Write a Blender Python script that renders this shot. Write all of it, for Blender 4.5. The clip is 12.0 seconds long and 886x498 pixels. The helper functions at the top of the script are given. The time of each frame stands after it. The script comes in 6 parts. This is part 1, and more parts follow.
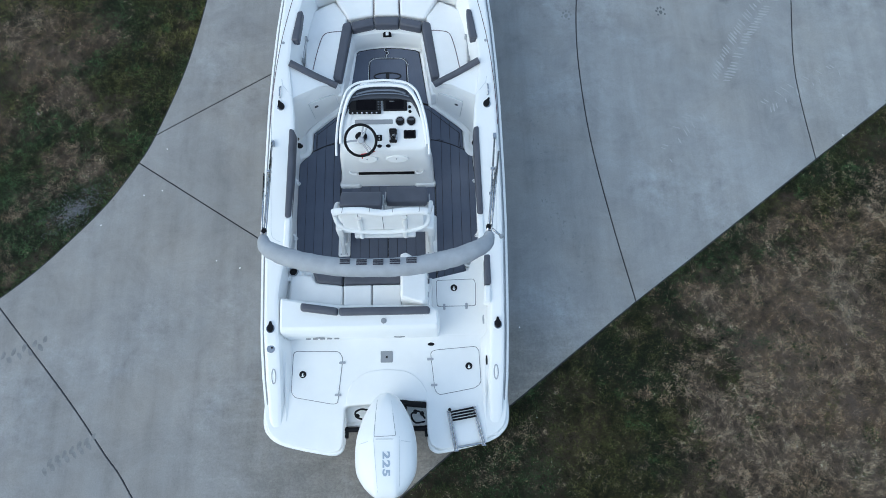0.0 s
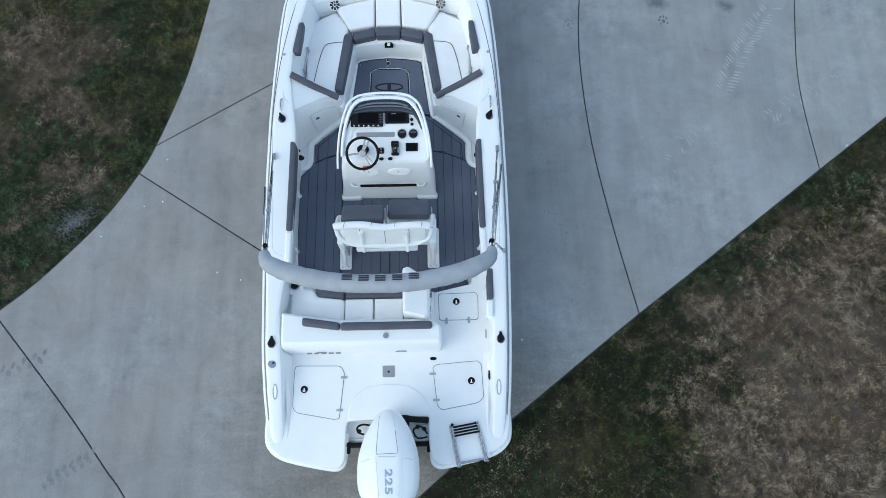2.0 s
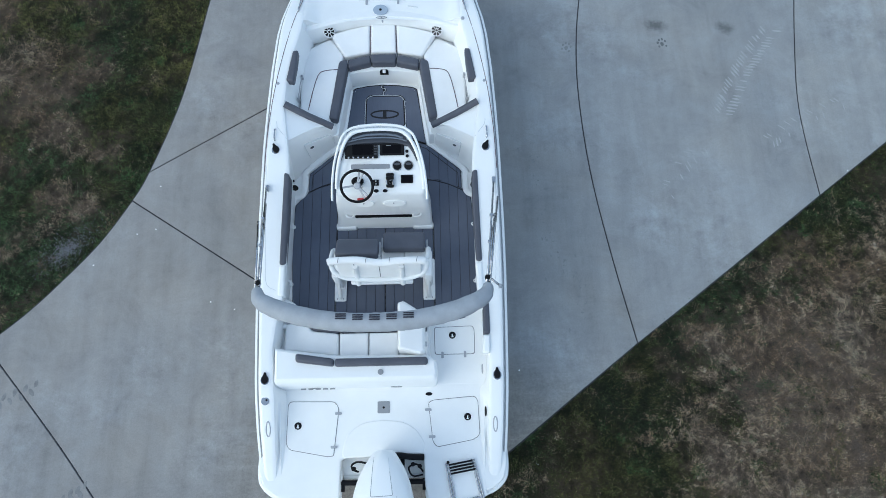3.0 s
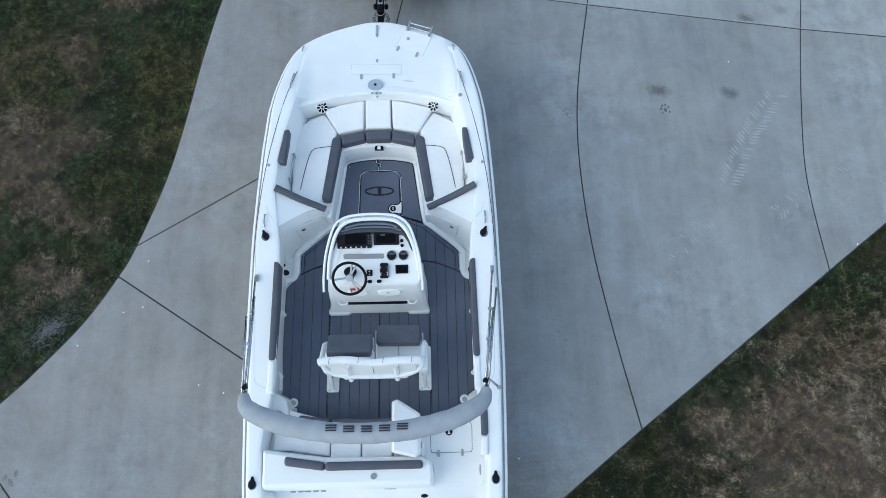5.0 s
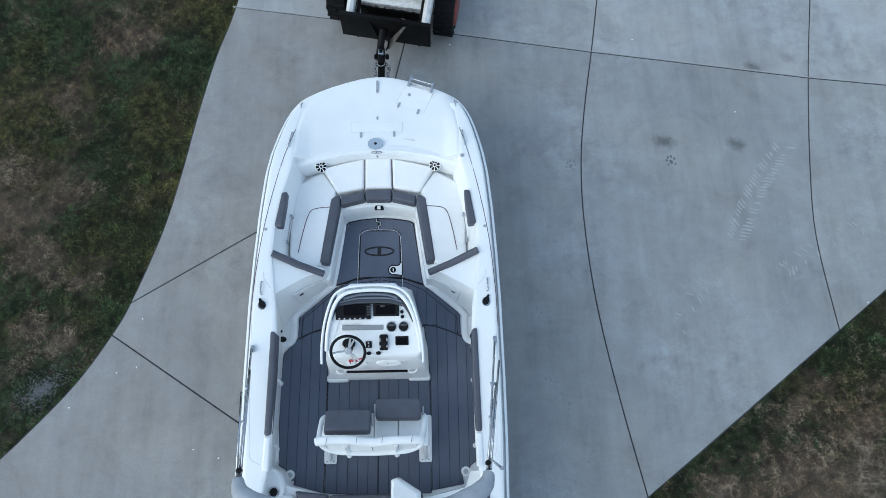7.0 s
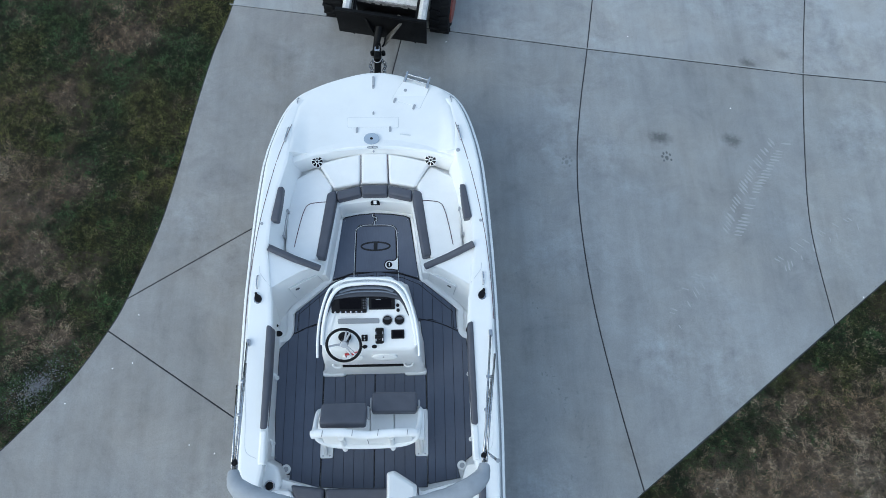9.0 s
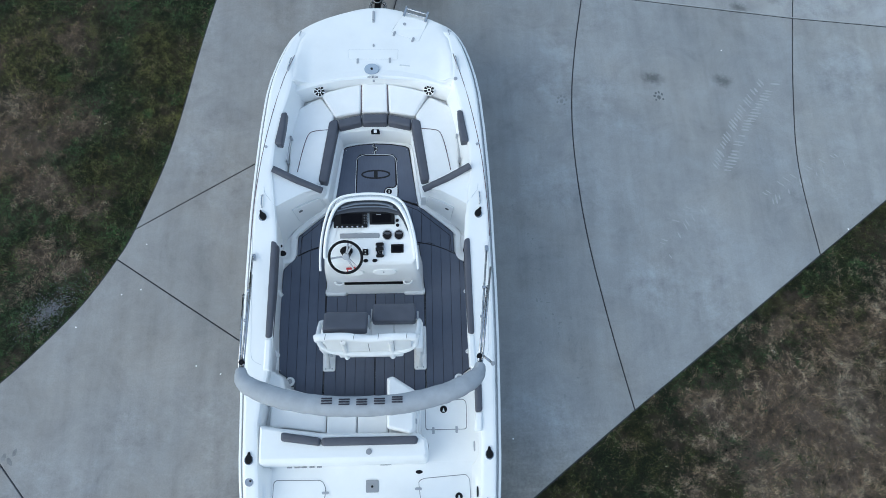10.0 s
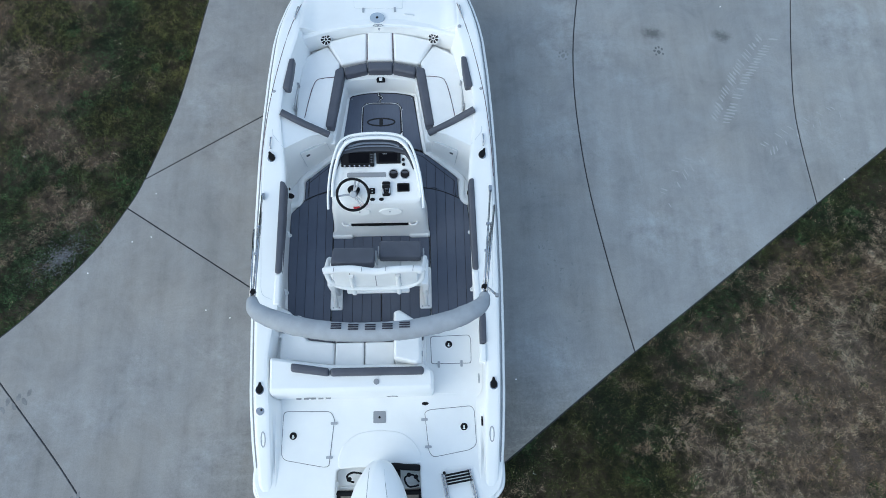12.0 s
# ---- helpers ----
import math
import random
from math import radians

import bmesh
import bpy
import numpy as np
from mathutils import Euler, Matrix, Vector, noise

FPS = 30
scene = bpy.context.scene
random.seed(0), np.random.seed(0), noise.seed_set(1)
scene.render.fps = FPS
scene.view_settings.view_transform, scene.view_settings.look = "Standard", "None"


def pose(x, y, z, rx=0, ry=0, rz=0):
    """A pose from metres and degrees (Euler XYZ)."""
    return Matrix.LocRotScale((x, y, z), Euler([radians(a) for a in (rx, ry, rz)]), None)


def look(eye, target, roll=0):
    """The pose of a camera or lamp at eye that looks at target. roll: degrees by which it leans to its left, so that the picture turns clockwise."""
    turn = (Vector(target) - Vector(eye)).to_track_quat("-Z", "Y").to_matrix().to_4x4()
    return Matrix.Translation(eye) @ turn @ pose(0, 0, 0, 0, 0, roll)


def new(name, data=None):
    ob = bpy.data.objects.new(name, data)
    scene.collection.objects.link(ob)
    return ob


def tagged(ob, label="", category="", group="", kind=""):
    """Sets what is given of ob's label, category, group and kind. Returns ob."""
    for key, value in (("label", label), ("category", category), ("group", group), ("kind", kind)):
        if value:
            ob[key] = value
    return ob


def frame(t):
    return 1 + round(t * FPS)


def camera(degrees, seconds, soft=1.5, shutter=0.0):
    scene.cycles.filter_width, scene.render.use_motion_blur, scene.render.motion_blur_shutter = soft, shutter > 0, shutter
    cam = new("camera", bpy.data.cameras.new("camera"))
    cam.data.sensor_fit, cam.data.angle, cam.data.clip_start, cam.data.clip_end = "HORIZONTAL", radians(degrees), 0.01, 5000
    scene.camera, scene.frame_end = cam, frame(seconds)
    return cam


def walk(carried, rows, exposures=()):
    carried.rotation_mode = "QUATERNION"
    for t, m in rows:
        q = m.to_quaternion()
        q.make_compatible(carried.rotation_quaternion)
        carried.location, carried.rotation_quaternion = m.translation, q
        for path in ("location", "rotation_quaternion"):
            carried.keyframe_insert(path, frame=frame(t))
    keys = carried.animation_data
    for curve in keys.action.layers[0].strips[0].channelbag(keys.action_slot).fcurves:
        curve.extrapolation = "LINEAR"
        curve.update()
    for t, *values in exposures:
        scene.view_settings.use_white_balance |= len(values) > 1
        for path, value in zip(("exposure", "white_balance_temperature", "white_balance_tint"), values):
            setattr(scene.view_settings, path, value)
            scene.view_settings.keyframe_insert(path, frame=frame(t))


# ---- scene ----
cam = camera(67.8, 12.0, soft=0.5)
PATH = [
    (0, (0.505, -0.369, 7.965), (0.538, 0.223, 6.055), 2.0),
    (0.5, (0.521, -0.406, 7.95), (0.555, 0.189, 6.041), 2.0),
    (1, (0.479, -0.38, 7.948), (0.512, 0.211, 6.038), 2.0),
    (1.5, (0.465, -0.318, 7.958), (0.498, 0.273, 6.047), 2.0),
    (2, (0.484, -0.212, 7.964), (0.517, 0.379, 6.054), 2.0),
    (2.5, (0.513, -0.082, 7.969), (0.547, 0.509, 6.058), 2.0),
    (3, (0.534, 0.141, 7.976), (0.568, 0.735, 6.067), 2.0),
    (5, (0.591, 1.046, 7.969), (0.626, 1.665, 6.067), 2.0),
    (5.5, (0.585, 1.228, 7.982), (0.62, 1.848, 6.081), 2.0),
    (6, (0.588, 1.409, 7.985), (0.622, 2.034, 6.086), 2.0),
    (6.5, (0.586, 1.569, 7.998), (0.62, 2.197, 6.1), 2.0),
    (7, (0.592, 1.723, 7.999), (0.627, 2.357, 6.103), 2.1),
    (8.8, (0.616, 1.738, 7.975), (0.656, 2.38, 6.082), 2.3),
    (9, (0.617, 1.625, 7.977), (0.657, 2.269, 6.084), 2.4),
    (9.5, (0.625, 1.273, 7.982), (0.666, 1.91, 6.087), 2.5),
    (10, (0.617, 0.801, 7.982), (0.658, 1.425, 6.082), 2.6),
    (10.5, (0.594, 0.398, 7.983), (0.635, 1.009, 6.079), 2.7),
    (11, (0.586, 0.253, 7.983), (0.627, 0.861, 6.079), 2.7),
    (11.5, (0.557, 0.216, 7.969), (0.599, 0.821, 6.063), 2.7),
    (12, (0.546, 0.189, 7.96), (0.588, 0.797, 6.055), 2.7),
]
walk(cam, [(t, look(eye, target, roll)) for t, eye, target, roll in PATH], exposures=[(0.0, 0.40, 6130, -2), (12.0, 0.40, 6130, -2)])

# ---- world and sun: soft light from a thinly overcast sky ----
world = bpy.data.worlds.new("sky")
scene.world = world
world.use_nodes = True
SUN_ELEVATION, SUN_ROTATION = 36.0, 241.0
sky = world.node_tree.nodes.new("ShaderNodeTexSky")
sky.sky_type = "NISHITA"
sky.sun_disc = False
sky.sun_elevation, sky.sun_rotation = radians(SUN_ELEVATION), radians(SUN_ROTATION)
sky.air_density, sky.dust_density = 1.0, 2.0
backg = world.node_tree.nodes["Background"]
backg.inputs["Strength"].default_value = 0.176
cloud = world.node_tree.nodes.new("ShaderNodeMix")
cloud.data_type = "RGBA"
cloud.inputs["Factor"].default_value = 0.6
cloud.inputs["B"].default_value = (2.70, 3.22, 4.36, 1)
world.node_tree.links.new(sky.outputs["Color"], cloud.inputs["A"])
world.node_tree.links.new(cloud.outputs["Result"], backg.inputs["Color"])
sun = new("sun", bpy.data.lights.new("sun", "SUN"))
sun.data.energy, sun.data.angle, sun.data.color = 0.86, radians(60), (0.97, 0.955, 0.945)
sun.matrix_world = look((-8.75, -4.85, 7.3), (0, 0, 0))


# ---- materials ----
def material(name, rough=0.5, metal=0.0):
    m = bpy.data.materials.new(name)
    m.use_nodes = True
    b = m.node_tree.nodes["Principled BSDF"]
    b.inputs["Roughness"].default_value, b.inputs["Metallic"].default_value = rough, metal
    return m, m.node_tree, b


def position(tree):
    return tree.nodes.new("ShaderNodeNewGeometry").outputs["Position"]


def noise_tex(tree, scale, detail=4.0, rough=0.6, vec=None):
    n = tree.nodes.new("ShaderNodeTexNoise")
    n.inputs["Scale"].default_value, n.inputs["Detail"].default_value, n.inputs["Roughness"].default_value = scale, detail, rough
    tree.links.new(vec if vec else position(tree), n.inputs["Vector"])
    return n.outputs["Fac"]


def ramp(tree, fac, stops):
    r = tree.nodes.new("ShaderNodeValToRGB")
    els = r.color_ramp.elements
    while len(els) < len(stops):
        els.new(0.5)
    for e, (at, c) in zip(els, stops):
        e.position = at
        e.color = (*c, 1) if len(c) == 3 else (c[0], c[0], c[0], 1)
    tree.links.new(fac, r.inputs["Fac"])
    return r.outputs["Color"]


def mix(tree, fac, a, b, how="MIX"):
    n = tree.nodes.new("ShaderNodeMix")
    n.data_type, n.blend_type = "RGBA", how
    for sock, v in ((n.inputs[0], fac), (n.inputs[6], a), (n.inputs[7], b)):
        if isinstance(v, bpy.types.NodeSocket):
            tree.links.new(v, sock)
        else:
            sock.default_value = v if not isinstance(v, tuple) else (*v, 1)
    return n.outputs[2]


def bump(tree, bsdf, fac, strength, distance):
    n = tree.nodes.new("ShaderNodeBump")
    n.inputs["Strength"].default_value, n.inputs["Distance"].default_value = strength, distance
    tree.links.new(fac, n.inputs["Height"])
    tree.links.new(n.outputs["Normal"], bsdf.inputs["Normal"])


def surface(name, colour, rough=0.5, metal=0.0, vary=0.06, scale=6.0, fine=120.0, depth=0.0, gloss=0.08):
    """A plain real surface: colour that drifts at two scales, uneven gloss and a fine relief."""
    m, tree, b = material(name, rough, metal)
    lo, hi = tuple(c * (1 - vary) for c in colour), tuple(min(1, c * (1 + vary)) for c in colour)
    big = ramp(tree, noise_tex(tree, scale), [(0.3, lo), (0.7, hi)])
    small = ramp(tree, noise_tex(tree, fine, 2), [(0.3, (1 - vary * 0.6,)), (0.7, (1.0,))])
    tree.links.new(mix(tree, 1.0, big, small, "MULTIPLY"), b.inputs["Base Color"])
    tree.links.new(ramp(tree, noise_tex(tree, scale * 2), [(0.3, (max(0.02, rough - gloss),)), (0.7, (min(1, rough + gloss),))]), b.inputs["Roughness"])
    if depth:
        bump(tree, b, noise_tex(tree, fine, 3), 0.6, depth)
    return m


GELCOAT = surface("white_gelcoat", (0.875, 0.88, 0.875), 0.34, vary=0.02, scale=2.0, fine=60, gloss=0.02)
DECK = surface("nonskid_deck", (0.862, 0.866, 0.858), 0.55, vary=0.03, scale=3.0, fine=260, depth=0.0006)
VINYL = surface("white_vinyl", (0.86, 0.86, 0.855), 0.45, vary=0.03, scale=5, fine=300, depth=0.0004)
GREY_VINYL = surface("charcoal_vinyl", (0.082, 0.086, 0.108), 0.5, vary=0.12, scale=8, fine=350, depth=0.0005)
PIPING = surface("plum_piping", (0.10, 0.05, 0.07), 0.5)
SEAM = surface("seam_shadow_gap", (0.20, 0.20, 0.22), 0.7)
GROOVE = surface("black_groove", (0.012, 0.012, 0.015), 0.8)
FAINT = surface("faint_gap", (0.64, 0.66, 0.675), 0.6)
BLACK = surface("black_plastic", (0.010, 0.010, 0.012), 0.45, vary=0.15)
BLACK.node_tree.nodes["Principled BSDF"].inputs["Specular IOR Level"].default_value = 0.12
RUBBER = surface("black_rubber", (0.009, 0.009, 0.010), 0.85, vary=0.3, scale=20)
RUBBER.node_tree.nodes["Principled BSDF"].inputs["Specular IOR Level"].default_value = 0.2
SCREEN = surface("dark_glossy_screen", (0.006, 0.006, 0.008), 0.30)
SCREEN.node_tree.nodes["Principled BSDF"].inputs["Specular IOR Level"].default_value = 0.02
CHROME = surface("polished_steel", (0.46, 0.47, 0.49), 0.24, 1.0, vary=0.04)
VISOR = surface("dark_visor_plastic", (0.055, 0.06, 0.075), 0.5)
# grey for the reflections drawn in the windscreen
SCREEN_SHEEN = surface("screen_sheen_grey", (0.16, 0.185, 0.23), 0.3)
DULL = surface("grey_hardware", (0.42, 0.43, 0.45), 0.35, 0.4)
GREYPAD = surface("grey_pad", (0.28, 0.29, 0.31), 0.6)
CANVAS = surface("grey_canvas", (0.37, 0.39, 0.42), 0.85, vary=0.10, scale=9, fine=220, depth=0.0012)
NAVY = surface("dark_lettering", (0.03, 0.03, 0.045), 0.6)
BLUEGREY = surface("grey_decal", (0.36, 0.42, 0.50), 0.4)
RED = surface("red_cord", (0.45, 0.03, 0.04), 0.5)
REDRIM = surface("red_wheel_paint", (0.24, 0.045, 0.03), 0.45, vary=0.3, scale=15)
STEEL = surface("black_steel", (0.0055, 0.0055, 0.006), 0.48, 0.0, vary=0.6, scale=9, fine=60, depth=0.001)
STEEL.node_tree.nodes["Principled BSDF"].inputs["Specular IOR Level"].default_value = 0.14
RUSTY = surface("bare_worn_steel", (0.15, 0.14, 0.125), 0.55, 0.3, vary=0.35, scale=18)
DIRTYWHITE = surface("dirty_white_paint", (0.30, 0.29, 0.285), 0.6, vary=0.5, scale=22, fine=60, depth=0.001)
WORNWHITE = surface("worn_white_paint", (0.66, 0.65, 0.635), 0.5, vary=0.22, scale=14, fine=70, depth=0.001)


def eva(name):
    m, tree, b = material(name, 0.75)
    info = tree.nodes.new("ShaderNodeObjectInfo")
    base = ramp(tree, noise_tex(tree, 3.0), [(0.3, (0.098, 0.113, 0.156)), (0.7, (0.120, 0.137, 0.186))])
    each = ramp(tree, info.outputs["Random"], [(0.0, (0.90,)), (1.0, (1.0,))])
    brushed = tree.nodes.new("ShaderNodeMapping")
    brushed.inputs["Scale"].default_value = (420, 14, 14)
    tree.links.new(position(tree), brushed.inputs["Vector"])
    grain = noise_tex(tree, 1.0, 3, 0.6, brushed.outputs["Vector"])
    col = mix(tree, 1.0, base, each, "MULTIPLY")
    tree.links.new(mix(tree, 0.5, col, ramp(tree, grain, [(0.3, (0.75,)), (0.7, (1.1,))]), "MULTIPLY"), b.inputs["Base Color"])
    bump(tree, b, grain, 0.5, 0.0008)
    return m


EVA = eva("brushed_foam_decking")


# damp spots and smudges on the slabs: x, y, two radii, turn, strength
DAMP = [(3.78, 5.89, 0.21, 0.125, -12, 0.50), (4.76, 5.83, 0.19, 0.12, -25, 0.52), (5.20, 7.05, 0.18, 0.10, -15, 0.52), (5.74, 7.19, 0.20, 0.10, -30, 0.74), (5.43, 4.10, 0.07, 0.15, 12, 0.84), (4.15, 7.45, 0.20, 0.05, 10, 0.88)]


def concrete(name, tint):
    m, tree, b = material(name, 0.85)
    big = ramp(tree, noise_tex(tree, 0.5, 5, 0.6), [(0.28, (0.245, 0.250, 0.253)), (0.5, (0.277, 0.282, 0.284)), (0.72, (0.310, 0.316, 0.318))])
    blot = ramp(tree, noise_tex(tree, 2.2, 8, 0.66), [(0.30, (0.92,)), (0.52, (1.0,)), (0.75, (1.05,))])
    along = tree.nodes.new("ShaderNodeMapping")
    along.inputs["Scale"].default_value = (4.2, 0.42, 1.0)
    along.inputs["Rotation"].default_value = (0, 0, radians(-4))
    tree.links.new(position(tree), along.inputs["Vector"])
    streak = ramp(tree, noise_tex(tree, 1.0, 8, 0.65, along.outputs["Vector"]), [(0.3, (0.87,)), (0.5, (1.0,)), (0.72, (1.09,))])
    blot = mix(tree, 1.0, blot, streak, "MULTIPLY")
    grit = ramp(tree, noise_tex(tree, 55, 6, 0.8), [(0.25, (0.83,)), (0.5, (1.0,)), (0.75, (1.12,))])
    cloud = tree.nodes.new("ShaderNodeTexNoise")
    cloud.inputs["Scale"].default_value, cloud.inputs["Detail"].default_value, cloud.inputs["Roughness"].default_value, cloud.inputs["Distortion"].default_value = 1.7, 10, 0.72, 0.6
    tree.links.new(position(tree), cloud.inputs["Vector"])
    swirl = ramp(tree, cloud.outputs["Fac"], [(0.34, (0.86, 0.86, 0.875)), (0.5, (1.0, 1.0, 1.0)), (0.66, (1.075, 1.095, 1.12))])
    grit = mix(tree, 1.0, grit, swirl, "MULTIPLY")
    bloom = mix(tree, ramp(tree, noise_tex(tree, 0.55, 3), [(0.48, (0.0,)), (0.62, (1.0,))]), (1, 1, 1), ramp(tree, noise_tex(tree, 5.0, 9, 0.75), [(0.35, (0.82, 0.82, 0.84)), (0.5, (1.0, 1.01, 1.02)), (0.66, (1.12, 1.16, 1.21))]))
    grit = mix(tree, 1.0, grit, bloom, "MULTIPLY")
    info = tree.nodes.new("ShaderNodeObjectInfo")
    each = ramp(tree, info.outputs["Random"], [(0.0, (0.97,)), (1.0, (1.03,))])
    rust = mix(tree, ramp(tree, noise_tex(tree, 0.8, 3), [(0.45, (0.0,)), (0.7, (0.8,))]), (1, 1, 1), (1.03, 0.99, 0.94))
    col = mix(tree, 1.0, mix(tree, 1.0, mix(tree, 1.0, mix(tree, 1.0, big, blot, "MULTIPLY"), grit, "MULTIPLY"), each, "MULTIPLY"), rust, "MULTIPLY")
    # blurred damp spots with a frayed outline
    fray = tree.nodes.new("ShaderNodeTexNoise")
    fray.inputs["Scale"].default_value, fray.inputs["Detail"].default_value = 20.0, 5
    tree.links.new(position(tree), fray.inputs["Vector"])
    frayed = tree.nodes.new("ShaderNodeVectorMath")
    frayed.operation = "MULTIPLY_ADD"
    tree.links.new(fray.outputs["Color"], frayed.inputs[0])
    frayed.inputs[1].default_value = (0.15, 0.15, 0)
    tree.links.new(position(tree), frayed.inputs[2])
    for px, py, rx, ry, turn, depth in DAMP:
        spot = tree.nodes.new("ShaderNodeMapping")
        spot.vector_type = "TEXTURE"
        spot.inputs["Location"].default_value = (px + 0.075, py + 0.075, 0)
        spot.inputs["Rotation"].default_value = (0, 0, radians(turn))
        spot.inputs["Scale"].default_value = (rx, ry, 1)
        tree.links.new(frayed.outputs[0], spot.inputs["Vector"])
        far = tree.nodes.new("ShaderNodeVectorMath")
        far.operation = "LENGTH"
        tree.links.new(spot.outputs["Vector"], far.inputs[0])
        col = mix(tree, 1.0, col, ramp(tree, far.outputs["Value"], [(0.25, (depth,)), (0.62, ((depth + 1.4) / 2.4,)), (1.0, (1.0,))]), "MULTIPLY")
    # around the stern: rubbed marks, and the boat's brownish shade put into the colour
    spot = tree.nodes.new("ShaderNodeVectorMath")
    spot.operation = "DISTANCE"
    spread = tree.nodes.new("ShaderNodeMapping")
    spread.inputs["Rotation"].default_value = (0, 0, radians(-40))
    spread.inputs["Scale"].default_value = (0.55, 1.0, 1.0)
    spread.inputs["Location"].default_value = (-0.15, 0.55, 0.0)
    tree.links.new(position(tree), spread.inputs["Vector"])
    tree.links.new(spread.outputs["Vector"], spot.inputs[0])
    uneven = tree.nodes.new("ShaderNodeMath")
    uneven.operation = "MULTIPLY_ADD"
    tree.links.new(noise_tex(tree, 1.8, 6, 0.65), uneven.inputs[0])
    uneven.inputs[1].default_value = 0.5
    near = tree.nodes.new("ShaderNodeMath")
    near.operation = "MULTIPLY"
    near.inputs[1].default_value = 0.36
    tree.links.new(spot.outputs["Value"], near.inputs[0])
    tree.links.new(near.outputs[0], uneven.inputs[2])
    rubbed = ramp(tree, uneven.outputs[0], [(0.45, (1.0,)), (1.25, (0.12,))])
    scratch = tree.nodes.new("ShaderNodeMapping")
    scratch.inputs["Rotation"].default_value = (0, 0, radians(-28))
    scratch.inputs["Scale"].default_value = (1.6, 9.0, 1.0)
    tree.links.new(position(tree), scratch.inputs["Vector"])
    marks = mix(tree, 1.0, ramp(tree, noise_tex(tree, 26.0, 8, 0.8), [(0.36, (0.74,)), (0.5, (1.0,)), (0.64, (1.22,))]), ramp(tree, noise_tex(tree, 1.0, 7, 0.75, scratch.outputs["Vector"]), [(0.35, (0.86,)), (0.52, (1.0,)), (0.66, (1.22,))]), "MULTIPLY")
    col = mix(tree, rubbed, col, mix(tree, 1.0, col, marks, "MULTIPLY"))
    # browner and darker near the stern, painted in for the boat's shade
    stern_shade = ramp(tree, uneven.outputs[0], [(0.40, (0.78, 0.73, 0.66)), (0.62, (0.89, 0.86, 0.81)), (0.85, (1.0, 1.0, 1.0))])
    col = mix(tree, 1.0, col, stern_shade, "MULTIPLY")
    tree.links.new(mix(tree, 1.0, col, tint, "MULTIPLY"), b.inputs["Base Color"])
    bump(tree, b, noise_tex(tree, 130, 6, 0.7), 0.5, 0.002)
    return m


CONCRETE = concrete("broom_finished_concrete", (1.0, 1.0, 1.0))
# west slabs: the warmer light on that side is put into the tint
WARM_LIT = concrete("warm_lit_concrete", (1.0, 0.955, 0.925))
PALER = concrete("pale_concrete", (1.10, 1.09, 1.07))
NEWER = concrete("bright_concrete", (1.24, 1.23, 1.22))
STAIN = surface("damp_dirt_stain", (0.15, 0.155, 0.16), 0.9, vary=0.25, scale=14, fine=80)
STAIN_TYRE = surface("tyre_mark", (0.225, 0.225, 0.228), 0.9, vary=0.2, scale=14, fine=80)
STAIN_SOFT = surface("faint_dirt_stain", (0.228, 0.236, 0.24), 0.9, vary=0.12, scale=14, fine=80)
SCUFF = surface("pale_scuff", (0.355, 0.362, 0.368), 0.9, vary=0.1, scale=14, fine=80)
GRAVEL = surface("pale_gravel", (0.18, 0.18, 0.195), 0.9, vary=0.4, scale=30)
PALEJOINT = surface("pale_joint_mortar", (0.36, 0.37, 0.37), 0.9, vary=0.12, scale=10, fine=60)
DIRT = surface("joint_dirt", (0.05, 0.05, 0.056), 0.95, vary=0.3, scale=20)


# dry patches of the two lawns: x, y, radius
DRY_PATCHES = [(3.97, 1.38, 0.4), (4.94, 1.3, 0.7), (5.7, 0.85, 0.7), (3.97, 0.02, 0.5), (4.74, 0.5, 0.45), (5.25, 0.0, 0.6), (5.5, -0.8, 0.4), (3.02, 0.23, 0.12), (5.0, 2.33, 0.25), (5.3, 2.63, 0.12), (5.45, 1.5, 0.4), (6.1, 2.2, 0.3),
               (-5.6, 6.3, 0.3), (-5.3, 3.9, 0.35), (-5.0, 5.4, 0.45), (-4.7, 4.9, 0.35), (-4.24, 5.3, 0.38), (-4.4, 4.3, 0.32), (-4.3, 3.35, 0.28), (-3.88, 3.2, 0.18), (-3.82, 4.1, 0.18), (-4.74, 2.82, 0.16), (-4.57, 2.0, 0.16), (-3.75, 7.7, 0.32), (-4.26, 6.7, 0.25)]


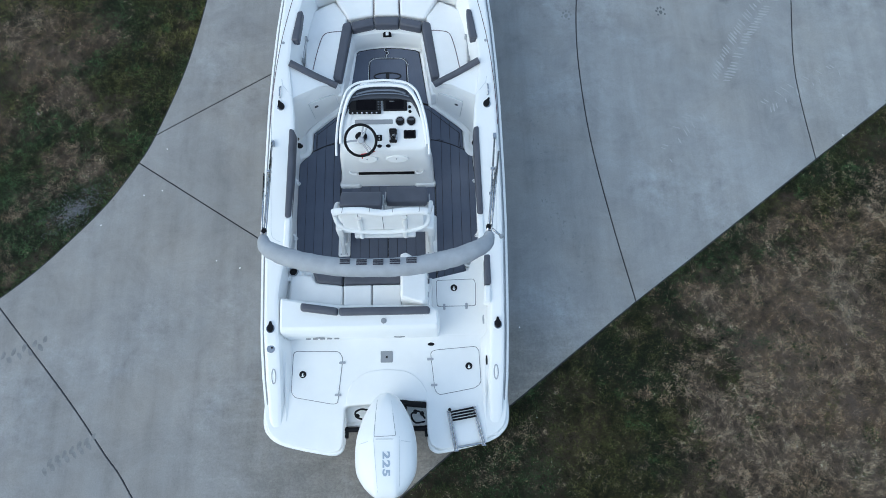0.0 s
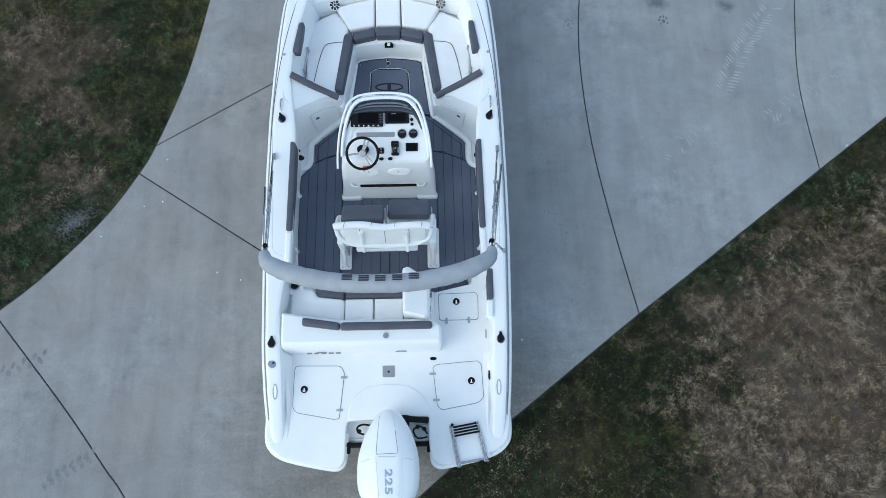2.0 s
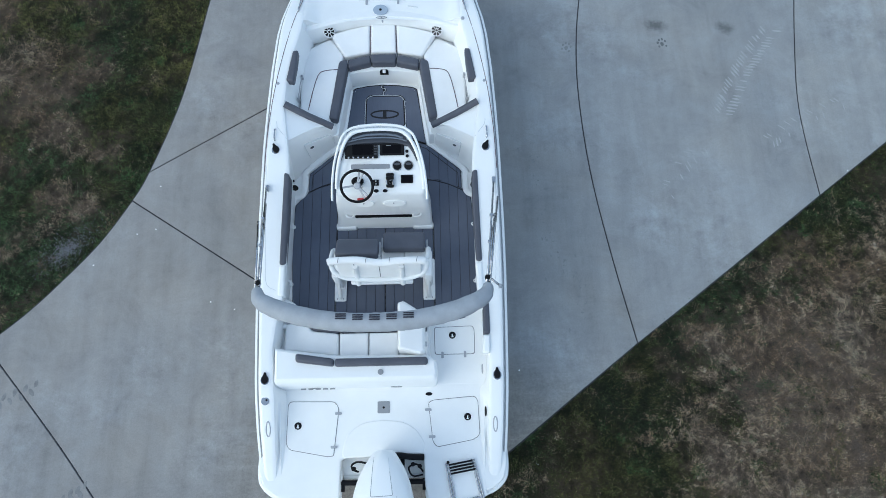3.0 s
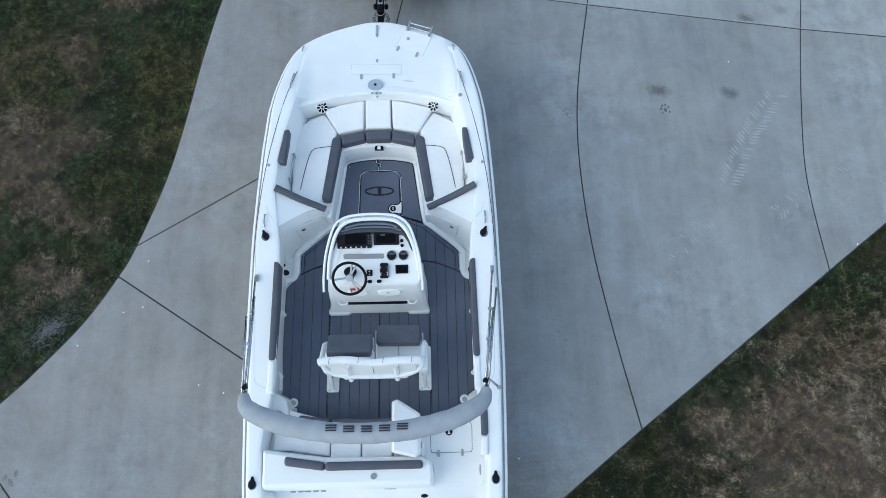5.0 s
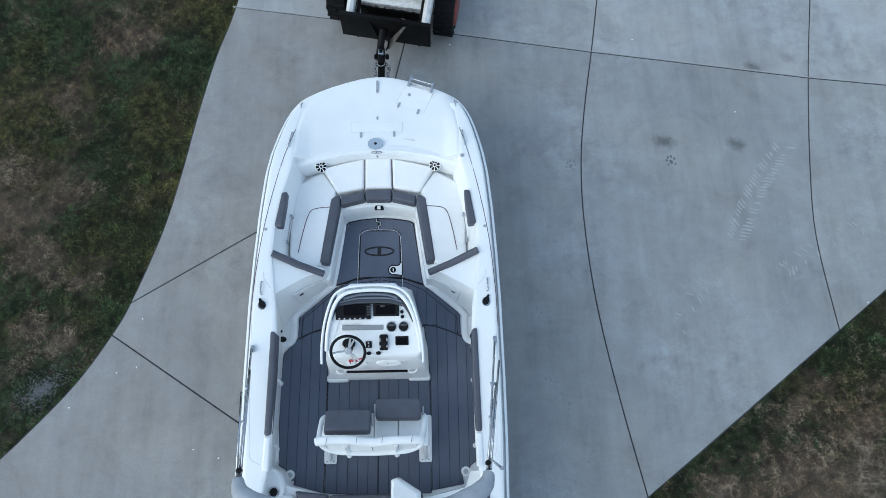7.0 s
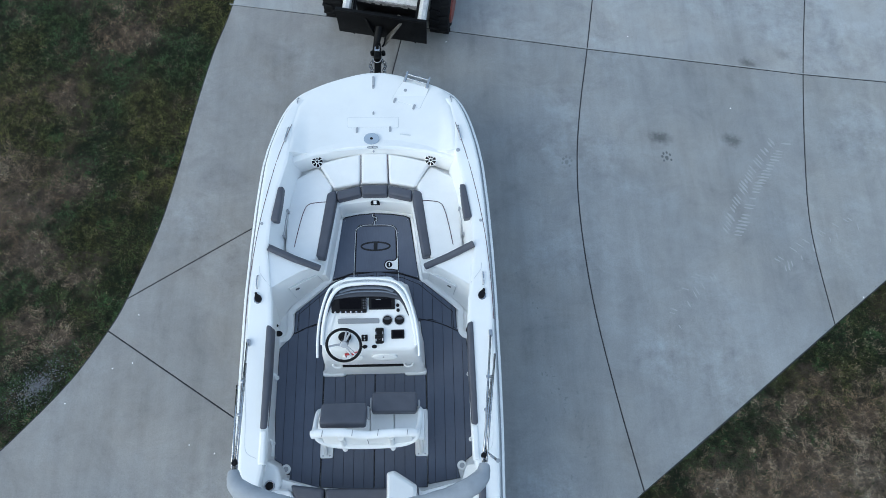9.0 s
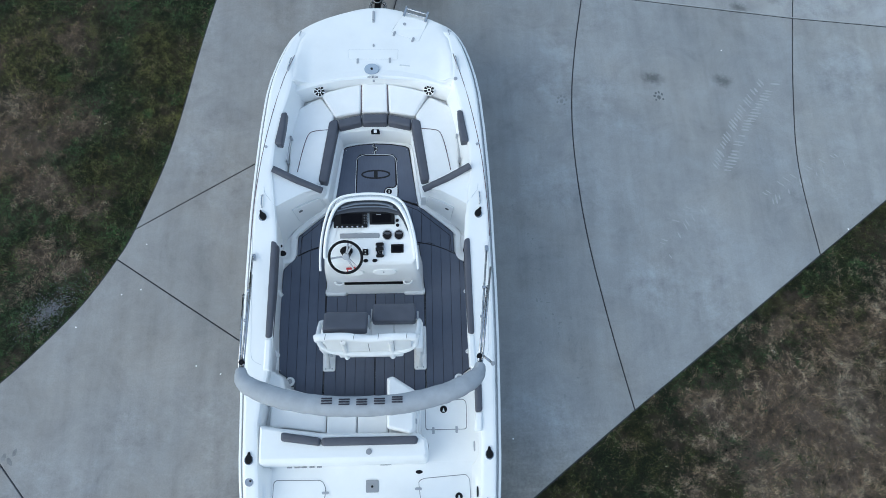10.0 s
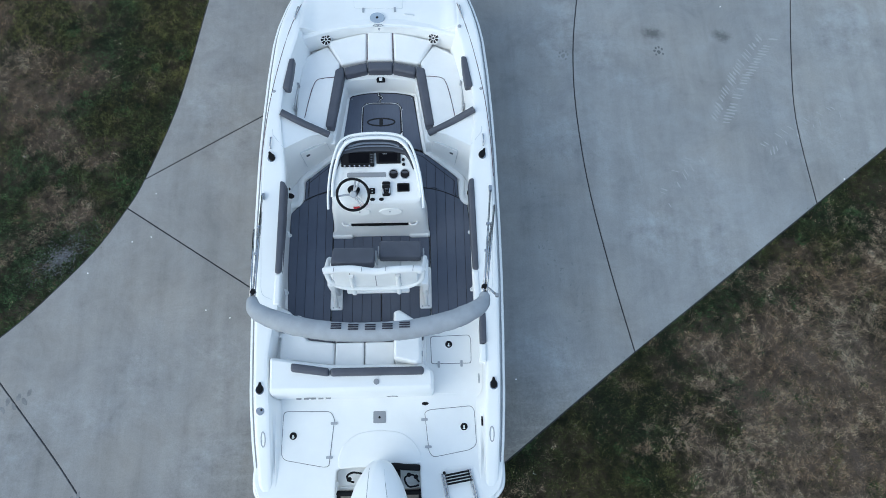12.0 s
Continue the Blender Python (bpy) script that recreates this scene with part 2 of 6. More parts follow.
def turf(name):
    m, tree, b = material(name, 0.8)
    patch = noise_tex(tree, 0.75, 6, 0.62)
    fine = noise_tex(tree, 4.5, 9, 0.80)
    add = tree.nodes.new("ShaderNodeMath")
    add.operation = "MULTIPLY_ADD"
    tree.links.new(fine, add.inputs[0])
    add.inputs[1].default_value = 0.55
    tree.links.new(patch, add.inputs[2])
    sep = tree.nodes.new("ShaderNodeSeparateXYZ")
    tree.links.new(position(tree), sep.inputs[0])

    def calc(how, a, b, c=0.0):
        n = tree.nodes.new("ShaderNodeMath")
        n.operation = how
        for sock, v in zip(n.inputs, (a, b, c)):
            if isinstance(v, bpy.types.NodeSocket):
                tree.links.new(v, sock)
            else:
                sock.default_value = v
        return n.outputs[0]

    warp = tree.nodes.new("ShaderNodeTexNoise")
    warp.inputs["Scale"].default_value, warp.inputs["Detail"].default_value, warp.inputs["Roughness"].default_value = 2.2, 5, 0.65
    tree.links.new(position(tree), warp.inputs["Vector"])
    shift = tree.nodes.new("ShaderNodeVectorMath")
    shift.operation = "MULTIPLY_ADD"
    tree.links.new(warp.outputs["Color"], shift.inputs[0])
    shift.inputs[1].default_value = (1.5, 1.5, 0)
    less = tree.nodes.new("ShaderNodeVectorMath")
    less.operation = "SUBTRACT"
    tree.links.new(position(tree), less.inputs[0])
    less.inputs[1].default_value = (0.75, 0.75, 0)
    tree.links.new(less.outputs[0], shift.inputs[2])
    dry = calc("MULTIPLY_ADD", add.outputs[0], 1.0, -0.175)
    for px, py, pr in DRY_PATCHES:
        off = tree.nodes.new("ShaderNodeVectorMath")
        off.operation = "DISTANCE"
        tree.links.new(shift.outputs[0], off.inputs[0])
        off.inputs[1].default_value = (px, py, 0)
        fall = calc("MAXIMUM", calc("MULTIPLY_ADD", off.outputs["Value"], -0.17 / pr, 0.28), 0.0)
        dry = calc("MAXIMUM", dry, calc("ADD", dry, calc("MINIMUM", fall, 0.20)))
    east = calc("SUBTRACT", calc("MULTIPLY", sep.outputs[0], 0.592), calc("MULTIPLY_ADD", sep.outputs[1], 0.805, 0.73))
    dry = calc("ADD", dry, calc("MAXIMUM", calc("MINIMUM", calc("MULTIPLY_ADD", sep.outputs[0], -0.05, -0.13), 0.025), 0.0))
    dry = calc("ADD", dry, calc("MAXIMUM", calc("MINIMUM", calc("MULTIPLY_ADD", east, 0.05, -0.11), 0.11), -0.06))
    stops = ((0.40, (0.015, 0.019, 0.010)), (0.54, (0.024, 0.025, 0.015)), (0.62, (0.046, 0.037, 0.026)), (0.70, (0.078, 0.058, 0.043)), (0.82, (0.105, 0.080, 0.062)), (1.0, (0.14, 0.11, 0.088)))
    col = ramp(tree, dry, stops)
    col = mix(tree, 1.0, col, ramp(tree, noise_tex(tree, 60, 6, 0.75), [(0.3, (0.5,)), (0.7, (1.2,))]), "MULTIPLY")
    bump(tree, b, noise_tex(tree, 60, 6, 0.75), 1.0, 0.02)
    tree.links.new(col, b.inputs["Base Color"])
    b.inputs["Specular IOR Level"].default_value = 0.15
    return m


def blade_leaf(name):
    """Grass whose colour is carried leaf by leaf."""
    m, tree, b = material(name, 0.7)
    own = tree.nodes.new("ShaderNodeAttribute")
    own.attribute_name = "tint"
    fleck = ramp(tree, noise_tex(tree, 160, 3, 0.6), [(0.3, (0.8,)), (0.7, (1.15,))])
    tree.links.new(mix(tree, 1.0, own.outputs["Color"], fleck, "MULTIPLY"), b.inputs["Base Color"])
    b.inputs["Specular IOR Level"].default_value = 0.2
    return m


SOIL, BLADE = turf("thin_turf_soil"), blade_leaf("grass_blade")


def tinted_glass():
    m, tree, b = material("tinted_acrylic", 0.03)
    b.inputs["Base Color"].default_value = (0.62, 0.66, 0.72, 1)
    b.inputs["Transmission Weight"].default_value = 0.85
    b.inputs["IOR"].default_value = 1.2
    return m


ACRYLIC = tinted_glass()


# ---- shapes ----
def part(name, bm, mat, parent=None, label="", smooth=True):
    """One bmesh as one mesh object, under its thing."""
    bmesh.ops.recalc_face_normals(bm, faces=bm.faces)
    me = bpy.data.meshes.new(name)
    bm.to_mesh(me)
    bm.free()
    me.materials.append(mat)
    if smooth:
        me.polygons.foreach_set("use_smooth", [True] * len(me.polygons))
        me.set_sharp_from_angle(angle=radians(38))
        for p in me.polygons:
            if len(p.vertices) > 4:
                p.use_smooth = False
    ob = new(name, me)
    if parent:
        ob.parent = parent
        ob.matrix_parent_inverse = parent.matrix_world.inverted()
    if label:
        ob["label"] = label
    return ob


def empty(name, at=(0, 0, 0), label="", category="", group="", kind=""):
    ob = new(name)
    ob.location = at
    ob.matrix_world = Matrix.Translation(at)
    return tagged(ob, label, category, group, kind)


class Outline(list):
    """A rounded polygon that remembers its corners."""

    corners, radius, steps = None, 0.0, 4


def rounded(poly, r, n=4):
    """The polygon with its corners rounded."""
    out = Outline()
    out.corners, out.radius, out.steps = list(poly), r, n
    k = len(poly)
    for i in range(k):
        p, a, b = Vector(poly[i]), Vector(poly[i - 1]), Vector(poly[(i + 1) % k])
        u, v = (a - p), (b - p)
        d = min(r, u.length * 0.45, v.length * 0.45)
        s, e = p + u.normalized() * d, p + v.normalized() * d
        for j in range(n + 1):
            t = j / n
            out.append(tuple((1 - t) ** 2 * s + 2 * t * (1 - t) * p + t * t * e))
    return out


def inset(poly, d):
    """The polygon moved inwards by d."""
    if isinstance(poly, Outline):
        return rounded(inset(poly.corners, d), max(poly.radius - d, 0.002), poly.steps)
    k = len(poly)
    area = sum(poly[i - 1][0] * poly[i][1] - poly[i][0] * poly[i - 1][1] for i in range(k))
    s = 1 if area > 0 else -1
    out = []
    for i in range(k):
        p, a, b = Vector(poly[i]), Vector(poly[i - 1]), Vector(poly[(i + 1) % k])
        u, v = (p - a), (b - p)
        u, v = (u.normalized() if u.length > 1e-6 else v.normalized()), (v.normalized() if v.length > 1e-6 else u.normalized())
        n1, n2 = Vector((-u.y, u.x)) * s, Vector((-v.y, v.x)) * s
        m = n1 + n2
        m = m.normalized() if m.length > 1e-6 else n1
        out.append(tuple(p + m * min(d / max(0.35, m.dot(n1)), 2.5 * d)))
    return out


def rings(bm, loops, cap0=True, cap1=True, closed=True):
    """Skin over rings of the same number of points."""
    vs = [[bm.verts.new(p) for p in loop] for loop in loops]
    n = len(loops[0])
    for a, b in zip(vs, vs[1:]):
        for i in range(n if closed else n - 1):
            j = (i + 1) % n
            bm.faces.new((a[i], a[j], b[j], b[i]))
    if cap0:
        bm.faces.new(vs[0])
    if cap1:
        bm.faces.new(vs[-1])
    return bm


def slab(poly, z0, z1, bev=0.0, bm=None, seg=2, top=None):
    """An upright block over a polygon with a rounded upper edge. top(x, y) lifts the upper side."""
    bm = bm or bmesh.new()
    lift = top or (lambda x, y: 0.0)
    loops = [[(x, y, z0) for x, y in poly]]
    if bev:
        for j in range(seg + 1):
            a = math.pi / 2 * j / seg
            q = inset(poly, bev * (1 - math.cos(a))) if j else poly
            loops.append([(x, y, z1 - bev + bev * math.sin(a) + lift(x, y)) for x, y in q])
        q = inset(q, 0.3 * bev)
        loops.append([(x, y, z1 + lift(x, y)) for x, y in q])
    else:
        loops.append([(x, y, z1 + lift(x, y)) for x, y in poly])
    return rings(bm, loops)


def box(x0, x1, y0, y1, z0, z1, bev=0.004, bm=None, m=None):
    bm = bm or bmesh.new()
    r = bmesh.ops.create_cube(bm, size=1.0)["verts"]
    bmesh.ops.transform(bm, verts=r, matrix=(m or Matrix()) @ Matrix.Translation(((x0 + x1) / 2, (y0 + y1) / 2, (z0 + z1) / 2)) @ Matrix.Diagonal((x1 - x0, y1 - y0, z1 - z0, 1)))
    if bev:
        es = list({e for v in r for e in v.link_edges})
        bmesh.ops.bevel(bm, geom=es, offset=bev, segments=2, affect="EDGES", profile=0.5)
    return bm


def sweep(points, r, n=10, flat=1.0, bm=None, caps=True, up=(0, 0, 1)):
    """A round or flattened bar along points; r may be a list."""
    bm = bm or bmesh.new()
    pts = [Vector(p) for p in points]
    loops = []
    for i, p in enumerate(pts):
        t = (pts[min(i + 1, len(pts) - 1)] - pts[max(i - 1, 0)]).normalized()
        side = t.cross(Vector(up))
        side = side.normalized() if side.length > 1e-4 else Vector((1, 0, 0))
        nrm = side.cross(t).normalized()
        rr = r[i] if isinstance(r, (list, tuple)) else r
        loops.append([tuple(p + side * rr * math.cos(2 * math.pi * k / n) + nrm * rr * flat * math.sin(2 * math.pi * k / n)) for k in range(n)])
    return rings(bm, loops, caps, caps)


def smooth_path(points, n=6):
    """Catmull-Rom through the points."""
    P = [Vector(p) for p in points]
    out = []
    for i in range(len(P) - 1):
        a, b, c, d = P[max(i - 1, 0)], P[i], P[i + 1], P[min(i + 2, len(P) - 1)]
        for j in range(n):
            t = j / n
            out.append(tuple(0.5 * (2 * b + (c - a) * t + (2 * a - 5 * b + 4 * c - d) * t * t + (3 * b - a - 3 * c + d) * t ** 3)))
    out.append(tuple(P[-1]))
    return out


def disc(cx, cy, z0, z1, r, n=24, bev=0.0, ry=None):
    ry = ry or r
    return slab([(cx + r * math.cos(2 * math.pi * i / n), cy + ry * math.sin(2 * math.pi * i / n)) for i in range(n)], z0, z1, bev)


def ring_shape(cx, cy, z, r, w, h=0.006, n=24, ry=None):
    """A flat ring with rounded back."""
    k = (ry or r) / r
    return sweep([(cx + r * math.cos(2 * math.pi * i / n), cy + k * r * math.sin(2 * math.pi * i / n), z) for i in range(n + 1)], w, 8, h / w, caps=False)


def placed(bm, m):
    bmesh.ops.transform(bm, verts=bm.verts, matrix=m)
    return bm


def clip(poly, axis, lo, hi):
    """The part of a polygon between two lines across an axis."""
    for at, sign in ((lo, 1), (hi, -1)):
        out = []
        for i in range(len(poly)):
            a, b = poly[i - 1], poly[i]
            da, db = sign * (a[axis] - at), sign * (b[axis] - at)
            if (da >= 0) != (db >= 0):
                t = da / (da - db)
                out.append((a[0] + t * (b[0] - a[0]), a[1] + t * (b[1] - a[1])))
            if db >= 0:
                out.append(b)
        poly = out
        if len(poly) < 3:
            return []
    return poly


def mirrored(poly):
    return [(-x, y) for x, y in reversed(poly)]


def table(rows):
    """A smooth curve through rows of (y, value)."""
    ys, vs = [r[0] for r in rows], [r[1] for r in rows]
    return lambda y: float(np.interp(y, ys, vs))


# ---- ground, driveway slabs ----
LEFT = [(-1.2, 14.0), (-1.83, 10.2), (-2.195, 8.15), (-2.40, 7.32), (-2.565, 6.42), (-2.71, 5.45), (-2.868, 4.65), (-3.145, 3.755), (-3.32, 3.36), (-3.67, 2.78), (-4.12, 2.24), (-4.46, 1.88), (-4.865, 1.53), (-5.6, 0.93), (-7.2, -0.1), (-10.0, -1.6)]
RIGHT = [(13.0, 8.3), (9.0, 5.6), (6.75, 4.06), (5.63, 3.255), (4.41, 2.37), (3.63, 1.805), (3.02, 1.37), (2.30, 0.832), (1.50, 0.228), (0.69, -0.36), (0.17, -0.78), (-0.9, -1.68), (-1.85, -2.50), (-3.0, -3.5), (-7.0, -7.0)]
JOINT_A = [(3.9, 13.0), (3.5, 10.5), (3.08, 8.22), (2.915, 7.325), (2.73, 6.38), (2.62, 5.60), (2.585, 4.75), (2.645, 3.65), (2.81, 2.50), (3.02, 1.37)]
JOINT_B = [(7.3, 13.0), (6.7, 10.2), (6.24, 8.19), (5.95, 6.86), (5.71, 5.53), (5.585, 4.48), (5.63, 3.255)]
JOINT_C = [(-2.24, 8.15), (0.31, 7.76), (2.915, 7.325), (5.95, 6.86), (7.03, 6.73), (10.1, 6.34)]
FORK = [(0.31, 7.76), (0.13, 6.95), (-0.15, 5.59), (-0.2, 3.5), (-0.2, 1.30)]
JOINT_G = [(-4.865, 1.53), (-4.29, 0.885), (-3.76, 0.28), (-3.30, -0.29), (-2.94, -0.755), (-1.85, -2.50)]
SLABS = [
    [LEFT[0], JOINT_A[0], *JOINT_A[1:4], JOINT_C[1], LEFT[2], LEFT[1]],
    [*JOINT_A[:4], JOINT_B[3], *JOINT_B[2::-1]],
    [*JOINT_B[:4], *JOINT_C[4:], (13.0, 8.3), (13.0, 13.0)],
    [*LEFT[2:8], FORK[2], FORK[1], FORK[0]],
    [*FORK, *RIGHT[9:6:-1], *JOINT_A[9:2:-1]],
    [LEFT[7], LEFT[8], (-1.73, 2.31), FORK[4], FORK[3], FORK[2]],
    [*LEFT[8:13], *JOINT_G[1:], *RIGHT[11:8:-1], FORK[4], (-1.73, 2.31)],
    [*JOINT_G, RIGHT[13], RIGHT[14], (-10.0, -6.0), *LEFT[:12:-1]],
    [*JOINT_A[3:], *RIGHT[5:3:-1], *JOINT_B[6:2:-1]],
    [*JOINT_B[3:], *RIGHT[2:0:-1], *JOINT_C[:3:-1]],
]

bm = bmesh.new()
N = 40
edge = [-300 + 600 * i / N for i in range(N + 1)]
rows_of = [[bm.verts.new((x, y, -0.035)) for x in edge] for y in edge]
for a, b in zip(rows_of, rows_of[1:]):
    for i in range(N):
        bm.faces.new((a[i], a[i + 1], b[i + 1], b[i]))
ground = part("ground", bm, SOIL)
tagged(ground, "thin patchy lawn soil around the driveway", "lawn", kind="structure")

driveway = empty("driveway", (0, 0, 0), "light grey concrete driveway slabs with dark joints and faint stains", "driveway", kind="structure")


def bend(curve):
    """Points between the knots of a curved joint, keyed by the knots they join."""
    n = 5
    path = [(p[0], p[1]) for p in smooth_path([(x, y, 0) for x, y in curve], n)]
    between = {}
    for i, (a, b) in enumerate(zip(curve, curve[1:])):
        inner = path[i * n + 1:(i + 1) * n]
        between[a, b], between[b, a] = inner, inner[::-1]
    return between


BENT = {}
for curve in (LEFT, JOINT_A, JOINT_B, JOINT_G):
    BENT.update(bend(curve))


def curved(poly):
    out = []
    for a, b in zip(poly, poly[1:] + poly[:1]):
        out += [a, *BENT.get((a, b), [])]
    return out


SLABS = [curved(poly) for poly in SLABS]
LEFT_EDGE = curved(LEFT)[:-1] + [LEFT[-1]]
bm = bmesh.new()
for i, poly in enumerate(SLABS):
    slab(inset(poly, -0.004), -0.09, -0.011 + 0.0004 * i, bm=bm)
part("joint_bed", bm, DIRT, driveway, "dark dirt in the slab joints", smooth=False)
SLAB_MATERIAL = [NEWER, NEWER, NEWER, WARM_LIT, CONCRETE, WARM_LIT, WARM_LIT, WARM_LIT, CONCRETE, PALER]
for i, poly in enumerate(SLABS):
    part("slab", slab(inset(poly, 0.0082), -0.08, 0.0, 0.005), SLAB_MATERIAL[i], driveway)

# pale worn lip along the north side of the cross joint
bm = bmesh.new()
for (x0, y0), (x1, y1) in zip(JOINT_C, JOINT_C[1:]):
    d = (Vector((x1, y1)) - Vector((x0, y0))).normalized()
    o, w = Vector((-d.y, d.x)) * 0.0145, Vector((-d.y, d.x)) * 0.006
    a, b = Vector((x0, y0)) + o, Vector((x1, y1)) + o
    slab([tuple(a - w), tuple(b - w), tuple(b + w), tuple(a + w)], -0.03, 0.0012, bm=bm)
part("joint_lip", bm, PALEJOINT, driveway, "pale worn lip of the joint")


def blob(cx, cy, rx, ry, turn=0.0, seed=0, n=18, rough=0.3):
    rng = random.Random(seed)
    ca, sa = math.cos(radians(turn)), math.sin(radians(turn))
    out = []
    for i in range(n):
        a = 2 * math.pi * i / n
        k = 1 + rough * (rng.random() - 0.5)
        u, v = rx * k * math.cos(a), ry * k * math.sin(a)
        out.append((cx + u * ca - v * sa, cy + u * sa + v * ca))
    return out


def stain(name, shapes, mat, label, lift=0.0014):
    bm = bmesh.new()
    for i, s in enumerate(shapes):
        slab(s, -0.002, lift + 0.00001 * i, bm=bm)
    return part(name, bm, mat, driveway, label)


def paw(cx, cy, s=1.0, turn=0.0, seed=1):
    c, n = math.cos(radians(turn)), math.sin(radians(turn))
    out = []
    for u, v, r in ((0, -0.02, 0.026), (-0.055, 0.015, 0.016), (-0.025, 0.055, 0.016), (0.02, 0.058, 0.016), (0.055, 0.02, 0.015), (-0.05, -0.05, 0.014), (0.05, -0.055, 0.014)):
        u, v = u * s, v * s
        out.append(blob(cx + u * c - v * n, cy + u * n + v * c, r * s, r * s * 1.3, turn, seed + int(100 * r + 50 * u), 10))
    return out


stain("paw_print", paw(3.83, 5.60, 1.0, 10), STAIN, "muddy print on the concrete")
stain("paw_print", paw(2.48, 5.56, 1.0, -20, 9), STAIN_SOFT, "faint print on the concrete")
trail = []
for i in range(46):
    t = i / 45
    x, y = 1.75 + 0.62 * t + 0.07 * math.sin(9 * t), 4.0 - 2.3 * t
    r = random.Random(i + 300)
    trail.append(blob(x + r.gauss(0, 0.05), y + r.gauss(0, 0.05), r.uniform(0.008, 0.026), r.uniform(0.006, 0.014), r.uniform(0, 180), i, 9, 0.7))
stain("mud_trail", trail, STAIN_SOFT, "trail of faint muddy prints on the concrete")
stain("dirt_smudge", [blob(2.05, 3.42, 0.03, 0.02, 0, 42, 10, 0.6), blob(2.12, 3.30, 0.02, 0.03, 0, 43, 10, 0.6), blob(2.0, 3.12, 0.018, 0.02, 0, 44, 10, 0.6), blob(1.95, 2.2, 0.02, 0.03, 0, 45, 10, 0.6), blob(2.2, 1.55, 0.015, 0.025, 0, 46, 10, 0.6), blob(2.35, 2.5, 0.012, 0.03, 20, 47, 10, 0.6)], STAIN_SOFT, "faint dark smudges on the concrete")
rng = random.Random(5)
tread = []


def chevrons(x0, y0, x1, y1, sway, half, thick, keep):
    """Pairs of slanted lug marks along a slightly bent track."""
    d = Vector((x1 - x0, y1 - y0))
    k = int(d.length / 0.052)
    u, n = d.normalized(), Vector((d.y, -d.x)).normalized()
    turn = math.degrees(math.atan2(n.y, n.x))
    for i in range(k):
        t = i / k
        c = Vector((x0, y0)) + d * t + n * sway * math.sin(math.pi * t)
        for s in (-1, 1):
            if rng.random() < keep * (0.75 + 0.25 * math.sin(math.pi * t)):
                p = c + n * (s * half * rng.uniform(0.5, 0.62)) + u * (0.026 * (s > 0))
                tread.append(blob(p.x, p.y, half * rng.uniform(0.30, 0.52), thick * rng.uniform(0.7, 1.3), turn - s * 24, i * 2 + s, 10, 0.5))


chevrons(5.42, 5.82, 4.52, 4.46, 0.06, 0.15, 0.012, 0.95)
chevrons(3.62, 3.30, 4.30, 4.02, -0.10, 0.12, 0.008, 0.35)
chevrons(5.05, 4.02, 6.20, 4.62, -0.04, 0.12, 0.009, 0.45)
stain("tyre_print", tread, SCUFF, "pale lugged tyre print on the concrete")
for x0, y0, x1, y1, k in ((-4.9, 0.72, -4.2, 1.0, 7), (-3.93, -0.42, -3.47, -0.15, 7)):
    lugs = []
    for i in range(k):
        t = i / (k - 1)
        for s in (-1, 1):
            lugs.append(blob(x0 + (x1 - x0) * t + s * 0.02, y0 + (y1 - y0) * t + s * 0.05, 0.024, 0.048, 10 - s * 22, i + s, 10, 0.4))
    stain("tyre_print", lugs, STAIN_TYRE, "faint dark tyre print on the concrete")
specks = [(3.52, 7.53), (4.82, 6.33), (6.06, 3.60), (-2.97, 2.96), (-2.97, 3.55), (0.90, 7.47), (1.555, 1.08), (-2.2, 2.0), (-3.7, 2.5), (-3.2, 2.9), (-1.9, 1.9)]
bm = bmesh.new()
for i, (x, y) in enumerate(specks):
    slab(blob(x, y, 0.010, 0.008, i * 40, i, 8, 0.5), -0.002, 0.003, bm=bm)
part("litter_speck", bm, VINYL, driveway, "tiny white specks of litter")

# ---- boat: lines of the hull ----
beam = table([(-0.30, 1.15), (-0.2, 1.20), (0.0, 1.245), (0.4, 1.27), (0.8, 1.285), (1.4, 1.30), (2.0, 1.312), (2.6, 1.312), (3.46, 1.30), (3.9, 1.288), (4.4, 1.265), (4.85, 1.23), (5.15, 1.185), (5.43, 1.13), (5.65, 1.07), (5.78, 1.01), (5.88, 0.935), (5.93, 0.875), (6.0, 0.755), (6.06, 0.625), (6.12, 0.46), (6.17, 0.30), (6.21, 0.12), (6.225, 0.0)])
rim = table([(-0.3, 0.90), (-0.15, 0.935), (-0.05, 0.962), (0.15, 1.02), (0.4, 1.11), (0.7, 1.20), (0.9, 1.24), (2.0, 1.33), (3.35, 1.42), (4.2, 1.405), (4.9, 1.395), (5.1, 1.375), (5.4, 1.30), (5.7, 1.225), (5.9, 1.19), (6.2, 1.17)])
inner = table([(-0.3, 1.06), (0.0, 1.065), (0.7, 1.07), (0.95, 1.09), (1.2, 1.10), (1.45, 1.07), (1.7, 1.02), (2.0, 0.99), (3.05, 0.985), (3.3, 1.0), (3.6, 1.04), (3.9, 1.075), (4.2, 1.06), (4.6, 1.0), (4.92, 0.925), (5.1, 0.91), (5.4, 0.91), (5.7, 0.865), (5.85, 0.78)])
plat = table([(5.0, 1.27), (5.3, 1.25), (5.7, 1.215), (6.2, 1.175)])
STATIONS = sorted(set([-0.2, -0.15, -0.1, -0.05, 0.0, 0.05] + [0.1 * i for i in range(1, 58)] + [5.75, 5.8]))
TIP = [5.78, 5.83, 5.88, 5.93, 5.97, 6.0, 6.03, 6.06, 6.09, 6.12, 6.145, 6.17, 6.19, 6.205, 6.218]

boat = empty("deck_boat", (0, 2.9, 0.3), "white fibreglass deck boat with grey foam decking, parked on a trailer", "boat")

